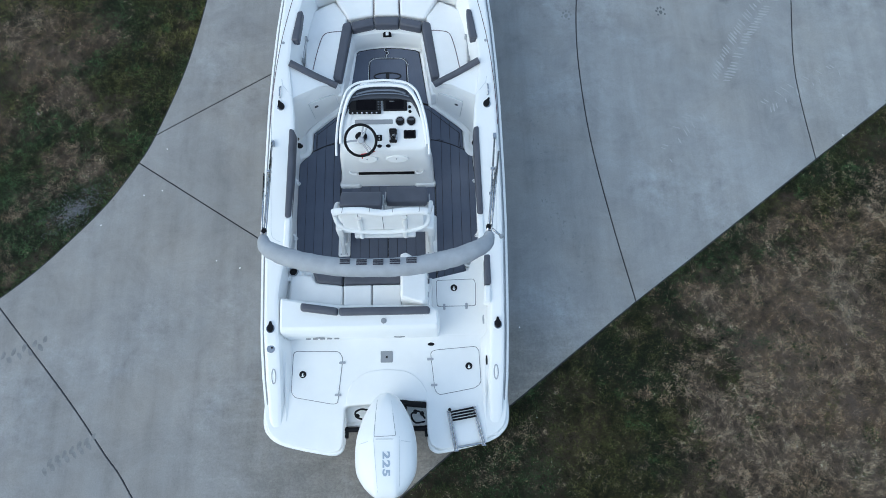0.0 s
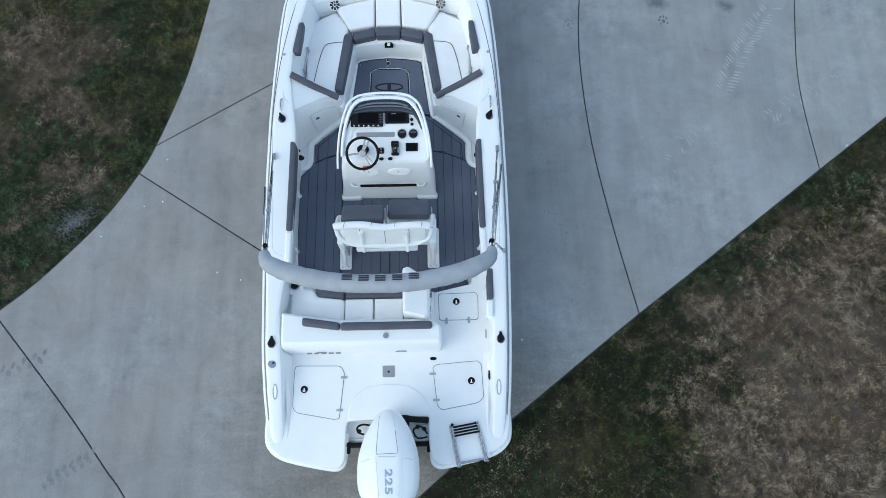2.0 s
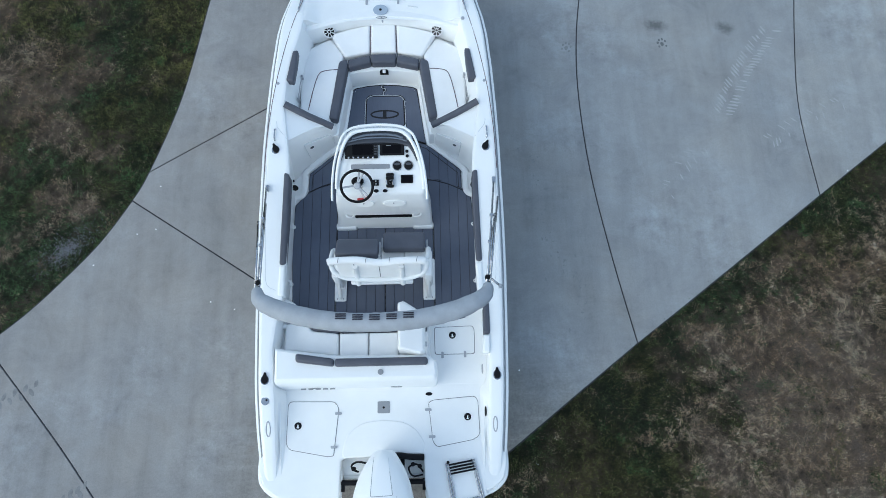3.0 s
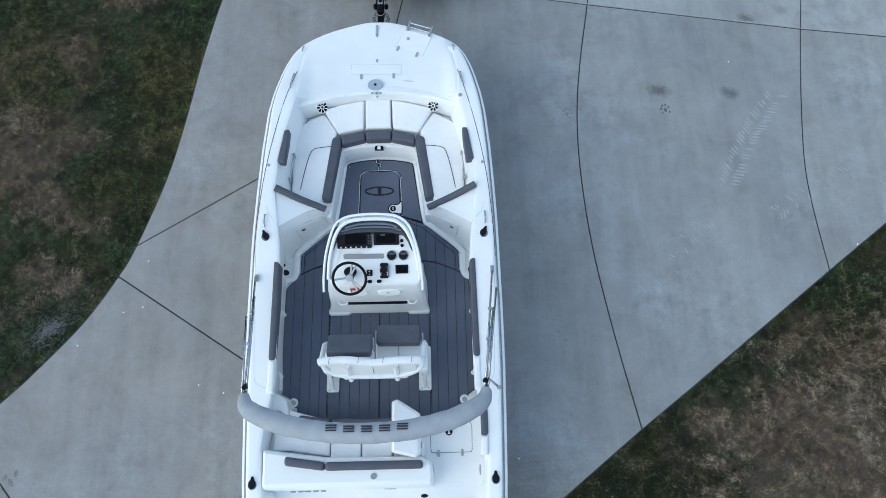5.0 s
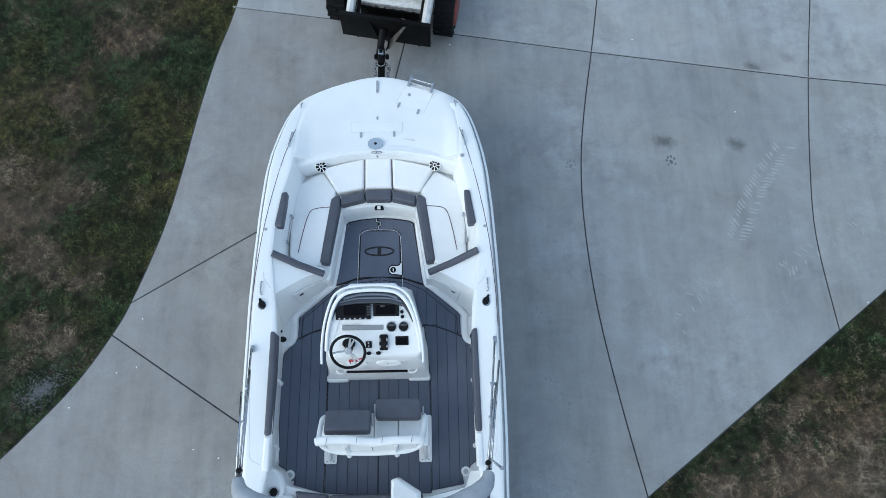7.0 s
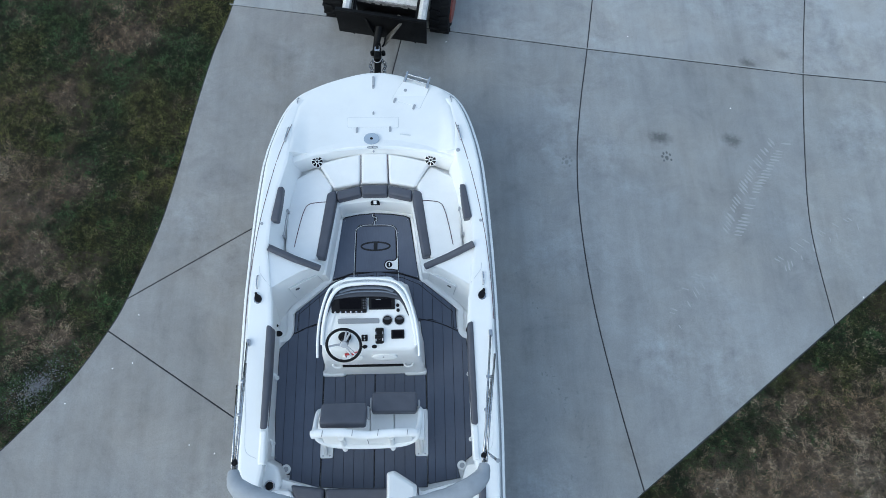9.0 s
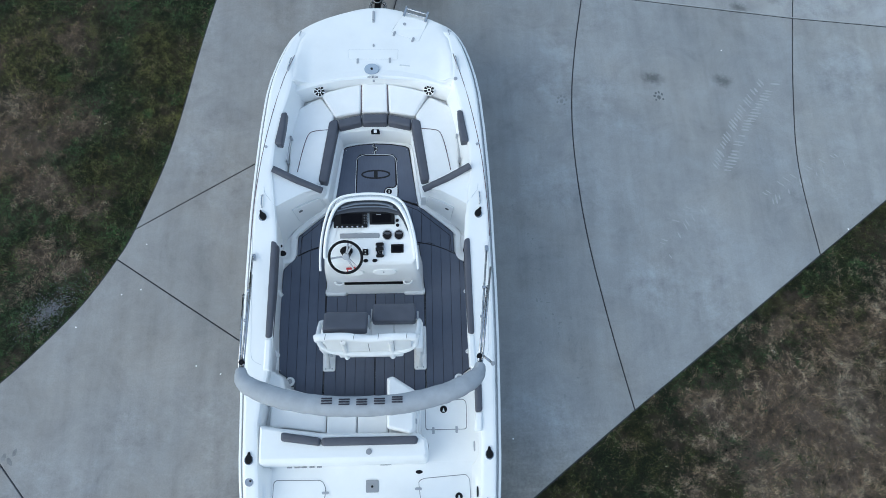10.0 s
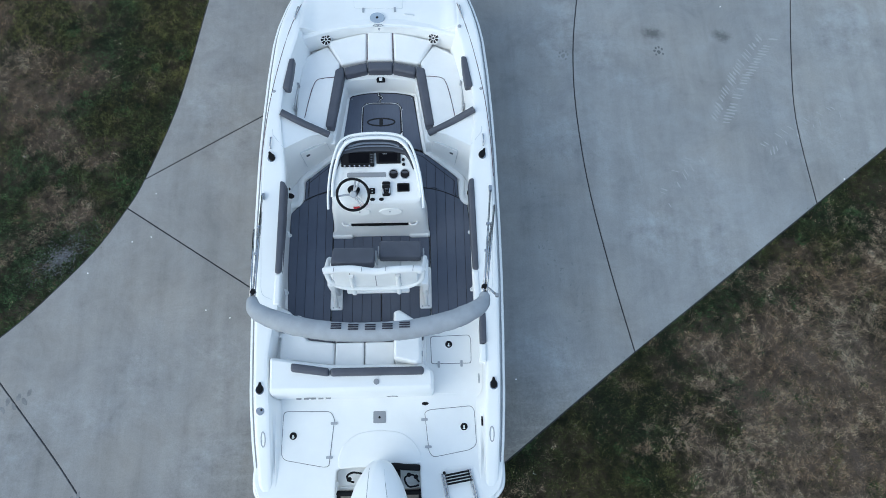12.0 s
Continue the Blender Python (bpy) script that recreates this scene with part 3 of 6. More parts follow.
# hull skin, from the rail down to the keel
keel = table([(-0.3, 0.42), (3.5, 0.40), (4.8, 0.45), (5.5, 0.62), (5.9, 0.85), (6.195, 1.05)])
bm = bmesh.new()
loops = []
for y in [0.14] + [0.25 * i for i in range(1, 23)] + TIP:
    b, z, k = beam(y), rim(y) - 0.10, keel(y)
    side = [(b - 0.012, z), (b - 0.03, z - 0.12 * min(1, z - k)), (b * 0.95, z * 0.55 + k * 0.45), (b * 0.88, k + 0.22 * (z - k)), (b * 0.45, k + 0.08 * (z - k)), (0.0, k)]
    loops.append([(x, y, zz) for x, zz in side] + [(-x, y, zz) for x, zz in reversed(side[:-1])])
rings(bm, loops, True, True, closed=False)
part("hull", bm, GELCOAT, boat, "white fibreglass hull")


def side_strip(rows_at, ys, sign):
    """A skin along the boat from cross-sections of (x, z)."""
    bm = bmesh.new()
    return rings(bm, [[(sign * x, y, z) for x, z in rows_at(y)] for y in ys], False, False, closed=False)


def low(y):
    if y < 0.86:
        return min(0.945, rim(y) - 0.012)
    if y < 3.85:
        return 0.70
    if y < 5.02:
        return 1.02
    return plat(y) - 0.02


def cap_rows(y):
    b, g, z = beam(y) - 0.045, inner(y), rim(y)
    foot = g + 0.075 if 1.55 < y < 3.85 else (g - 0.075 if 3.85 <= y < 5.02 else (g - 0.07 if y < 0.86 else g - 0.02))
    r = 0.03
    return [(b + 0.004, z - 0.10), (b, z - 0.035), (b - 0.008, z - 0.012), (b - 0.03, z), (b - 0.045, z), (g + r + 0.015, z), (g + r, z - 0.001), (g + 0.010, z - 0.009), (g, z - r), (g + (0.02 if foot > g else -0.008), z - 0.10), ((g + foot) / 2, (z + low(y)) / 2), (foot, low(y))]


for sign, side in ((-1, "port"), (1, "starboard")):
    part("gunwale", side_strip(cap_rows, STATIONS, sign), GELCOAT, boat)
    rail = [(sign * (beam(y) - 0.018), y, rim(y) - 0.092) for y in [t for t in STATIONS if t > -0.06] + [t for t in TIP if t > 5.8]] + [(0, 6.212, 1.078)]
    part("rub_rail", sweep(rail, 0.026, 8, 0.8), GELCOAT, boat)
    pin = smooth_path([(sign * x, y, rim(y) + 0.001) for x, y in ((0.933, 5.43), (1.013, 5.09), (1.09, 4.745), (1.165, 4.33), (1.215, 3.94), (1.245, 3.5), (1.257, 3.1))], 5)
    part("pinstripe", sweep(pin, 0.0035, 6, 0.5), PIPING, boat, "thin plum line along the gunwale")
    part("rail_insert", sweep([(x - sign * 0.008, y, z + 0.019) for x, y, z in rail[:-6]], 0.007, 6), GREYPAD, boat, "grey rail insert")

# bow platform
bm = bmesh.new()
ys = [5.04, 5.1, 5.2, 5.3, 5.4, 5.5, 5.6, 5.7] + TIP
prof = []
for y in ys:
    w = beam(y) - 0.045
    xs = [-1, -0.985, -0.95, -0.8, -0.4, 0, 0.4, 0.8, 0.95, 0.985, 1]
    drop = [0.10, 0.03, 0.008, 0.0, 0, 0, 0, 0.0, 0.008, 0.03, 0.10]
    if y < 5.72:
        g, h = inner(y) / w, rim(y) - plat(y)
        half = [(1, 0.10 - h), (g + 0.02, 0.006 - h), (g - 0.03, -0.80 * h), (g - 0.09, -0.22 * h), (g - 0.17, 0.0)]
        xs = [-a for a, _ in half] + [0] + [a for a, _ in reversed(half)]
        drop = [d for _, d in half] + [0] + [d for _, d in reversed(half)]
    bow_out = 0.085 * max(0, (5.3 - y) / 0.26)
    prof.append([(w * x, y + bow_out * (1 - min(1, (w * x / 0.95) ** 2)) - 0.02 * max(0, (y - 5.9) / 0.3), plat(y) - d - (0.04 if y > 6.21 else 0.012 if y > 6.2 else 0)) for x, d in zip(xs, drop)])
prof.insert(0, [(x, y - 0.02, 1.0) for x, y, _ in prof[0]])
prof.append([(x, 6.19, 1.05) for x, _, _ in prof[-1]])
rings(bm, prof, False, False, closed=False)
part("bow_platform", bm, DECK, boat, "white non-skid bow platform")

# cockpit liner floor
LINER = [(-1.12, 1.2), (1.12, 1.2), (1.10, 3.5), (0.75, 3.9), (0.62, 4.7), (-0.62, 4.7), (-0.75, 3.9), (-1.10, 3.5)]
part("cockpit_liner", slab(LINER, 0.60, 0.712), GELCOAT, boat)


def decking(name, poly, z, strips=None, thick=0.016, gap=0.0035, axis=0):
    """Foam planks cut from one outline."""
    cuts = strips or [-9, 9]
    for lo, hi in zip(cuts, cuts[1:]):
        p = clip(poly, axis, lo + gap / 2, hi - gap / 2)
        if len(p) >= 3:
            xs = [v[0] for v in p]
            if max(xs) - min(xs) > 0.02:
                part(name, slab(p, z - 0.02, z + thick, 0.0022, seg=1), EVA, boat, smooth=False)


SIDE_P = [(-0.905, 3.115), (-1.05, 2.96), (-1.062, 2.40), (-1.035, 1.80), (-0.955, 1.755), (-0.945, 1.665), (-0.865, 1.645), (-0.875, 1.565), (-0.565, 1.50), (-0.565, 2.66), (-0.56, 3.23), (-0.63, 3.225), (-0.77, 3.18)]
SIDE_S = [(0.90, 3.145), (1.0, 3.04), (1.055, 2.40), (1.035, 1.81), (0.955, 1.755), (0.945, 1.69), (0.87, 1.66), (0.89, 1.58), (0.565, 1.525), (0.565, 2.66), (0.50, 3.25), (0.62, 3.255), (0.77, 3.215)]
Z = 0.716
bed = bmesh.new()
for p in (SIDE_P, SIDE_S):
    slab(inset(p, -0.003), 0.70, Z + 0.011, bm=bed)
decking("plank", SIDE_P, Z, [-1.2, -0.96, -0.855, -0.75, -0.645, -0.5])
decking("plank", SIDE_S, Z, [0.5, 0.638, 0.748, 0.853, 0.958, 1.2])
MID_P = [(-0.55, 1.52), (-0.006, 1.48), (-0.006, 2.685), (-0.30, 2.685), (-0.315, 2.645), (-0.55, 2.645)]
MID_S = [(0.55, 1.50), (0.55, 2.645), (0.335, 2.645), (0.32, 2.685), (0.006, 2.685), (0.006, 1.48)]
slab(inset(MID_P, -0.003), 0.70, Z + 0.011, bm=bed)
slab(inset(MID_S, -0.003), 0.70, Z + 0.011, bm=bed)
decking("plank", MID_P, Z, [-0.55, -0.428, -0.320, -0.214, -0.107, 0.0])
decking("plank", MID_S, Z, [0.0, 0.107, 0.214, 0.321, 0.430, 0.55])
FRONT_P = [(-0.90, 3.13), (-0.895, 3.36), (-0.50, 3.70), (-0.30, 3.79), (-0.003, 3.825), (-0.003, 3.2), (-0.63, 3.24)]
FRONT_S = [(0.003, 3.825), (0.29, 3.79), (0.50, 3.715), (0.89, 3.385), (0.90, 3.155), (0.62, 3.265), (0.003, 3.2)]
slab(inset(FRONT_P, -0.003), 0.70, Z + 0.011, bm=bed)
slab(inset(FRONT_S, -0.003), 0.70, Z + 0.011, bm=bed)
decking("plank", FRONT_P, Z, [-1.0, -0.855, -0.745, -0.638, -0.53, -0.427, -0.32, -0.214, -0.107, 0])
decking("plank", FRONT_S, Z, [0, 0.107, 0.214, 0.32, 0.42, 0.528, 0.637, 0.744, 0.847, 1.0])
BOWFLOOR = [(-0.395, 4.47), (-0.365, 4.495), (-0.22, 4.525), (-0.04, 4.54), (0.16, 4.53), (0.34, 4.50), (0.385, 4.475), (0.485, 3.735), (0.29, 3.805), (0.0, 3.84), (-0.29, 3.805), (-0.49, 3.735)]
slab(inset(BOWFLOOR, -0.003), 0.70, Z + 0.028, bm=bed)
HATCH = clip(rounded([(-0.25, 3.6), (-0.235, 4.39), (0.225, 4.385), (0.25, 3.6)], 0.07), 1, 3.812, 9.0)
part("floor_pad", slab([(-0.395, 4.462), (-0.365, 4.487), (-0.22, 4.518), (-0.05, 4.532), (-0.035, 4.50), (-0.03, 4.405), (-0.20, 4.40), (-0.25, 4.34), (-0.257, 3.82), (-0.49, 3.74)], Z, Z + 0.034, 0.003, seg=1), EVA, boat)
part("floor_pad", slab([(-0.03, 4.532), (0.16, 4.522), (0.34, 4.492), (0.38, 4.465), (0.485, 3.74), (0.257, 3.815), (0.24, 4.34), (0.19, 4.396), (-0.015, 4.40), (-0.012, 4.50)], Z, Z + 0.034, 0.003, seg=1), EVA, boat)
hatch = part("floor_hatch", slab(inset(HATCH, 0.011), Z, Z + 0.036, 0.003, seg=1), EVA, boat, "grey foam floor hatch with an oval inlay")
rim_line = [(-0.258, 3.66, Z + 0.019), (-0.254, 3.795, Z + 0.021), (-0.2525, 3.825, Z + 0.034), (-0.244, 4.28, Z + 0.034), (-0.224, 4.352, Z + 0.034), (-0.155, 4.390, Z + 0.034), (-0.05, 4.395, Z + 0.034), (0.145, 4.388, Z + 0.034), (0.212, 4.35, Z + 0.034), (0.235, 4.275, Z + 0.034), (0.247, 4.00, Z + 0.034)]
part("hatch_edge", sweep(smooth_path(rim_line), 0.0034, 6, 0.5), FAINT, hatch, "white edge round the hatch")
edge = [(0.247, 3.852, Z + 0.034), (0.2525, 3.825, Z + 0.034), (0.256, 3.795, Z + 0.021), (0.26, 3.66, Z + 0.019)]
part("hatch_edge", sweep(smooth_path(edge), 0.0034, 6, 0.5), FAINT, hatch)
part("oval_inlay", ring_shape(-0.01, 4.13, Z + 0.037, 0.165, 0.010, 0.002, 32, 0.05), GROOVE, hatch)
part("inlay_bar", box(-0.032, 0.012, 4.085, 4.175, Z + 0.036, Z + 0.039, 0), GROOVE, hatch)
# teardrop latch plate that cuts into the hatch's edge
drop = [(0.152 + 0.048 * math.cos(a), 3.902 + 0.048 * math.sin(a)) for a in (math.radians(q) for q in range(75, 286, 15))]
drop += [(0.20, 3.850), (0.246, 3.842), (0.249, 3.90), (0.248, 3.99), (0.238, 3.98), (0.222, 3.956), (0.192, 3.945)]
part("latch_plate_edge", slab(inset(drop, -0.006), Z + 0.02, Z + 0.0372), GROOVE, hatch, "black line round the latch plate")
part("latch_plate", slab(drop, Z + 0.03, Z + 0.040), GELCOAT, hatch, "white teardrop latch plate")
part("latch", disc(0.150, 3.902, Z + 0.03, Z + 0.048, 0.034), BLACK, hatch, "black round latch")
part("latch_grip", box(0.145, 0.155, 3.882, 3.922, Z + 0.046, Z + 0.051, 0.001), VINYL, hatch)
s_cut = smooth_path([(-0.045, 4.535, Z + 0.034), (-0.047, 4.50, Z + 0.034), (-0.005, 4.487, Z + 0.034), (0.0, 4.455, Z + 0.034), (-0.026, 4.437, Z + 0.034), (-0.025, 4.40, Z + 0.034)])
part("pad_joint", sweep(s_cut, 0.0105, 6, 0.22), GROOVE, boat, "black curved joint between the pads")
part("pad_joint_line", sweep([(x, y, z + 0.002) for x, y, z in s_cut], 0.0034, 6, 0.5), FAINT, boat, "white line in the curved joint")
part("seam_bed", bed, GROOVE, boat, "dark lines between the foam planks", smooth=False)
snap = None
for x, y in ((-0.9, 3.12), (-1.05, 2.95), (-1.03, 1.82), (-0.88, 1.58), (-0.56, 1.52), (0.56, 1.53), (0.9, 3.36), (0.9, 3.15), (1.03, 1.82), (-0.54, 2.65), (0.54, 2.65), (-0.02, 2.68), (0.03, 2.68), (-0.3, 2.68), (0.31, 2.68), (-0.19, 4.39), (0.2, 4.38), (-0.37, 4.45), (0.36, 4.45), (-0.05, 4.42), (0.25, 4.3), (0.47, 3.76), (-0.47, 3.76), (-0.88, 3.35), (0.5, 3.70)):
    at = Matrix.Translation((x, y, Z + (0.036 if y > 3.72 else 0.018)))
    if snap is None:
        bm = bmesh.new()
        bmesh.ops.create_uvsphere(bm, u_segments=8, v_segments=5, radius=0.0075)
        snap = part("deck_snap", bm, CHROME, boat, "small steel deck snap")
        one = snap
    else:
        one = new("deck_snap", snap.data)
        one.parent, one.matrix_parent_inverse = boat, boat.matrix_world.inverted()
    one.matrix_basis = at

for s in (-1, 1):
    border = [(s * 0.868, 3.155, Z + 0.016), (s * 0.862, 3.345, Z + 0.016), (s * 0.49, 3.668, Z + 0.016), (s * 0.30, 3.752, Z + 0.016), (s * 0.03, 3.786, Z + 0.016)]
    part("border_groove", sweep(border, 0.0035, 6, 0.3), GROOVE, boat, "dark groove along the pad's border")
    joint = smooth_path([(s * 0.915, 3.12, Z + 0.0165), (s * 0.77, 3.19, Z + 0.0165), (s * 0.63, 3.238, Z + 0.0165), (s * 0.48, 3.268, Z + 0.0165)])
    part("pad_joint", sweep(joint, 0.006, 6, 0.3), GROOVE, boat, "black joint between the pads")
    ledge = smooth_path([(s * 0.43, 4.47, 0.735), (s * 0.475, 4.1, 0.735), (s * 0.525, 3.765, 0.735), (s * 0.60, 3.69, 0.73), (s * 0.925, 3.405, 0.73), (s * 0.945, 3.30, 0.73), (s * 0.95, 3.14, 0.73), (s * 0.985, 3.08, 0.73), (s * 1.085, 2.99, 0.73), (s * 1.10, 2.4, 0.73), (s * 1.075, 1.83, 0.73)], 5)
    part("toe_ledge", sweep(ledge, 0.036, 10, 0.6), GELCOAT, boat, "white moulded ledge along the foam deck")

# ---- bow seating ----
bow_seat = empty("wraparound_bench", (0, 4.5, 0.7), "white vinyl wraparound bow seating with charcoal edge bolsters", "seat")
U = [(-1.0, 3.72), (-1.02, 4.3), (-0.95, 4.7), (-0.88, 5.06), (0.88, 5.06), (0.95, 4.7), (1.02, 4.3), (1.0, 3.72), (0.53, 3.72), (0.415, 4.53), (0.36, 4.555), (0, 4.595), (-0.36, 4.555), (-0.415, 4.53), (-0.53, 3.72)]
part("seat_base", slab(U, 0.70, 1.0, 0.015), GELCOAT, bow_seat, "white moulded seat base")
for s in (-1, 1):
    f = (lambda p: p) if s < 0 else mirrored
    part("side_cushion", slab(rounded(f([(-0.975, 3.98), (-0.975, 4.45), (-0.93, 4.83), (-0.64, 5.00), (-0.475, 4.74), (-0.515, 4.6), (-0.62, 3.87), (-0.80, 3.84)]), 0.05), 0.99, 1.085, 0.03, seg=4), VINYL, bow_seat, "white vinyl side cushion")
    part("edge_bolster", slab(rounded(f([(-0.535, 4.66), (-0.44, 4.70), (-0.425, 4.60), (-0.535, 3.875), (-0.635, 3.90)]), 0.03), 0.99, 1.105, 0.03, seg=4), GREY_VINYL, bow_seat, "charcoal edge bolster")
    line = smooth_path([(-s * -0.875, 4.02, 1.087), (-s * -0.835, 4.25, 1.087), (-s * -0.79, 4.44, 1.087), (-s * -0.745, 4.52, 1.087), (-s * -0.66, 4.545, 1.087), (-s * -0.53, 4.555, 1.087)])
    part("piping", sweep(line, 0.0045, 6), PIPING, bow_seat)
    part("corner_seam", sweep(smooth_path([(s * 0.625, 4.985, 1.09), (s * 0.53, 4.88, 1.092), (s * 0.465, 4.76, 1.092)]), 0.003, 6), SEAM, bow_seat)
    part("side_pad", slab(rounded(f([(-1.015, 4.60), (-0.955, 4.605), (-0.965, 4.42), (-0.99, 4.20), (-1.075, 4.215)]), 0.02), 1.33, 1.425, 0.02, seg=3), GREY_VINYL, bow_seat, "charcoal side bolster on the coaming")
    side_rail = part("side_rail", sweep([(s * 0.985, 4.14, 1.15), (s * 0.972, 4.28, 1.16), (s * 0.955, 4.42, 1.15)], 0.006, 8), DULL, bow_seat, "slim steel grab rail beside the cushion")
    for x, y in ((0.985, 4.13), (0.955, 4.43)):
        part("post", sweep([(s * x, y, 1.06), (s * x, y, 1.165)], [0.014, 0.012], 10), DULL, side_rail)
    part("corner_cushion", slab(rounded(f([(-0.635, 5.0), (-0.465, 4.72), (-0.165, 4.775), (-0.155, 5.105), (-0.40, 5.06)]), 0.03), 0.99, 1.10, 0.03, seg=4, top=lambda x, y: 0.28 * max(0, y - 4.78)), VINYL, bow_seat)
    part("front_bolster", slab(rounded(f([(-0.43, 4.685), (-0.162, 4.75), (-0.15, 4.635), (-0.42, 4.57)]), 0.025), 0.99, 1.105, 0.03, seg=4), GREY_VINYL, bow_seat, "charcoal front bolster")
part("centre_cushion", slab(rounded([(-0.150, 5.11), (-0.157, 4.775), (0.157, 4.775), (0.150, 5.11)], 0.02), 0.99, 1.10, 0.03, seg=4, top=lambda x, y: 0.28 * max(0, y - 4.78)), VINYL, bow_seat)
part("front_bolster", slab(rounded([(-0.156, 4.755), (0.156, 4.755), (0.145, 4.63), (-0.145, 4.63)], 0.025), 0.99, 1.108, 0.03, seg=4), GREY_VINYL, bow_seat)
for x in (-0.153, 0.153):
    part("piping", sweep([(x, 4.78, 1.092), (x, 4.9, 1.126), (x, 5.09, 1.180)], 0.0035, 6), PIPING, bow_seat)
part("strap_slot", slab(rounded([(-0.055, 4.565), (0.055, 4.565), (0.04, 4.60), (-0.04, 4.60)], 0.01), 0.94, 1.002), BLACK, bow_seat, "dark strap latch")
part("strap_clip", box(-0.018, 0.018, 4.555, 4.595, 0.99, 1.008, 0.004), VINYL, bow_seat)
# seat back wall below the platform
bm = bmesh.new()
arc = [(-0.93, 4.93), (-0.62, 5.03), (-0.3, 5.085), (0, 5.10), (0.3, 5.085), (0.62, 5.03), (0.93, 4.93)]
rings(bm, [[(x, y + 0.0, 1.02) for x, y in arc], [(x, y + 0.01, 1.18) for x, y in arc], [(x, y + 0.03, 1.255) for x, y in arc], [(x, y + 0.06, 1.272) for x, y in arc], [(x, y + 0.12, 1.262) for x, y in arc], [(x, y + 0.22, 1.238) for x, y in arc]], False, False, closed=False)
part("bow_coaming", bm, DECK, boat)
for s in (-1, 1):
    sp = empty("speaker", (s * 0.645, 5.0, 1.19), "round white marine speaker with dark slots", "speaker", "bow speakers")
    m = Matrix.Translation((s * 0.645, 5.01, 1.185)) @ Euler((radians(28), radians(-s * 14), 0)).to_matrix().to_4x4()
    part("speaker_ring", placed(disc(0, 0, -0.02, 0.008, 0.068, 28, 0.006), m), GELCOAT, sp)
    bm = bmesh.new()
    for k in range(8):
        a = math.pi / 4 * k + 0.2
        w = 0.24
        slab([(r * math.cos(a + d), r * math.sin(a + d)) for r, d in ((0.024, -w * 1.25), (0.062, -w * 1.1), (0.062, w * 1.1), (0.024, w * 1.25))], 0.004, 0.0105, bm=bm)
    slab([(0.014 * math.cos(i), 0.014 * math.sin(i)) for i in [0.628 * j for j in range(10)]], 0.004, 0.0105, bm=bm)
    part("speaker_slots", placed(bm, m), BLACK, sp, "dark grille slots")


# wings between bow and cockpit
def wing(s):
    bm = bmesh.new()
    top = [(1.13, 3.40, 1.408), (1.022, 3.475, 1.40), (0.755, 3.69, 1.31), (0.575, 3.755, 1.185), (0.565, 3.81, 1.165), (1.08, 3.93, 1.385), (1.14, 3.93, 1.41)]
    mid = [(1.13, 3.40, 1.36), (1.0, 3.465, 1.33), (0.755, 3.655, 1.24), (0.56, 3.745, 1.12), (0.55, 3.81, 1.10), (1.08, 3.93, 1.30), (1.14, 3.93, 1.36)]
    low_ = [(1.13, 3.20, 0.70), (0.955, 3.43, 0.72), (0.745, 3.60, 0.72), (0.53, 3.76, 0.72), (0.53, 3.81, 0.72), (1.08, 3.93, 0.72), (1.14, 3.93, 0.72)]
    loops = [[(s * x, y, z) for x, y, z in l] for l in (low_, mid, top)]
    rings(bm, loops)
    bmesh.ops.bevel(bm, geom=[e for e in bm.edges if all(v.co.z > 1.0 for v in e.verts)], offset=0.018, segments=3, affect="EDGES")
    return bm


for s in (-1, 1):
    w = part("wing", wing(s), GELCOAT, boat, "white moulded wing beside the walkway")
    bm = bmesh.new()
    q = [(-s * -0.565, 3.735, 1.20), (-s * -0.82, 3.81, 1.31), (-s * -1.075, 3.905, 1.43)]
    part("wing_bolster", sweep(q, [0.04, 0.042, 0.04], 12, 0.9, up=(0, 1, 0)), GREY_VINYL, bow_seat, "charcoal backrest bolster")
    top1, top2, low1, low2 = Vector((s * 1.0, 3.465, 1.33)), Vector((s * 0.56, 3.745, 1.12)), Vector((s * 0.955, 3.43, 0.72)), Vector((s * 0.53, 3.76, 0.72))
    out = Vector((-s * 0.54, -0.84, 0.1)).normalized()
    face = lambda u, v, h: tuple(low1.lerp(low2, u).lerp(top1.lerp(top2, u), v) + out * h)
    for edge, h0, h1, mat, name in ((0.0, -0.06, 0.003, FAINT, "door_gap"), (0.008, -0.06, 0.008, GELCOAT, "locker_door")):
        o = inset(rounded([(0.22, 0.18), (0.86, 0.18), (0.86, 0.80), (0.22, 0.80)], 0.05, 3), edge)
        part(name, rings(bmesh.new(), [[face(u, v, h0) for u, v in o], [face(u, v, h1) for u, v in o]]), mat, w)
    o = [(0.36 + 0.045 * math.cos(a), 0.62 + 0.03 * math.sin(a)) for a in [2 * math.pi * i / 14 for i in range(14)]]
    part("locker_pull", rings(bmesh.new(), [[face(u, v, 0.0) for u, v in o], [face(u, v, 0.014) for u, v in o]]), VISOR, w, "small dark pull")
    line = [(s * 1.155, 3.70, rim(3.70) + 0.001), (s * 1.146, 3.63, rim(3.63) + 0.001), (s * 1.09, 3.555, rim(3.555) + 0.001), (s * 1.035, 3.485, 1.408)]
    part("panel_line", sweep(line, 0.003, 6), FAINT, w)

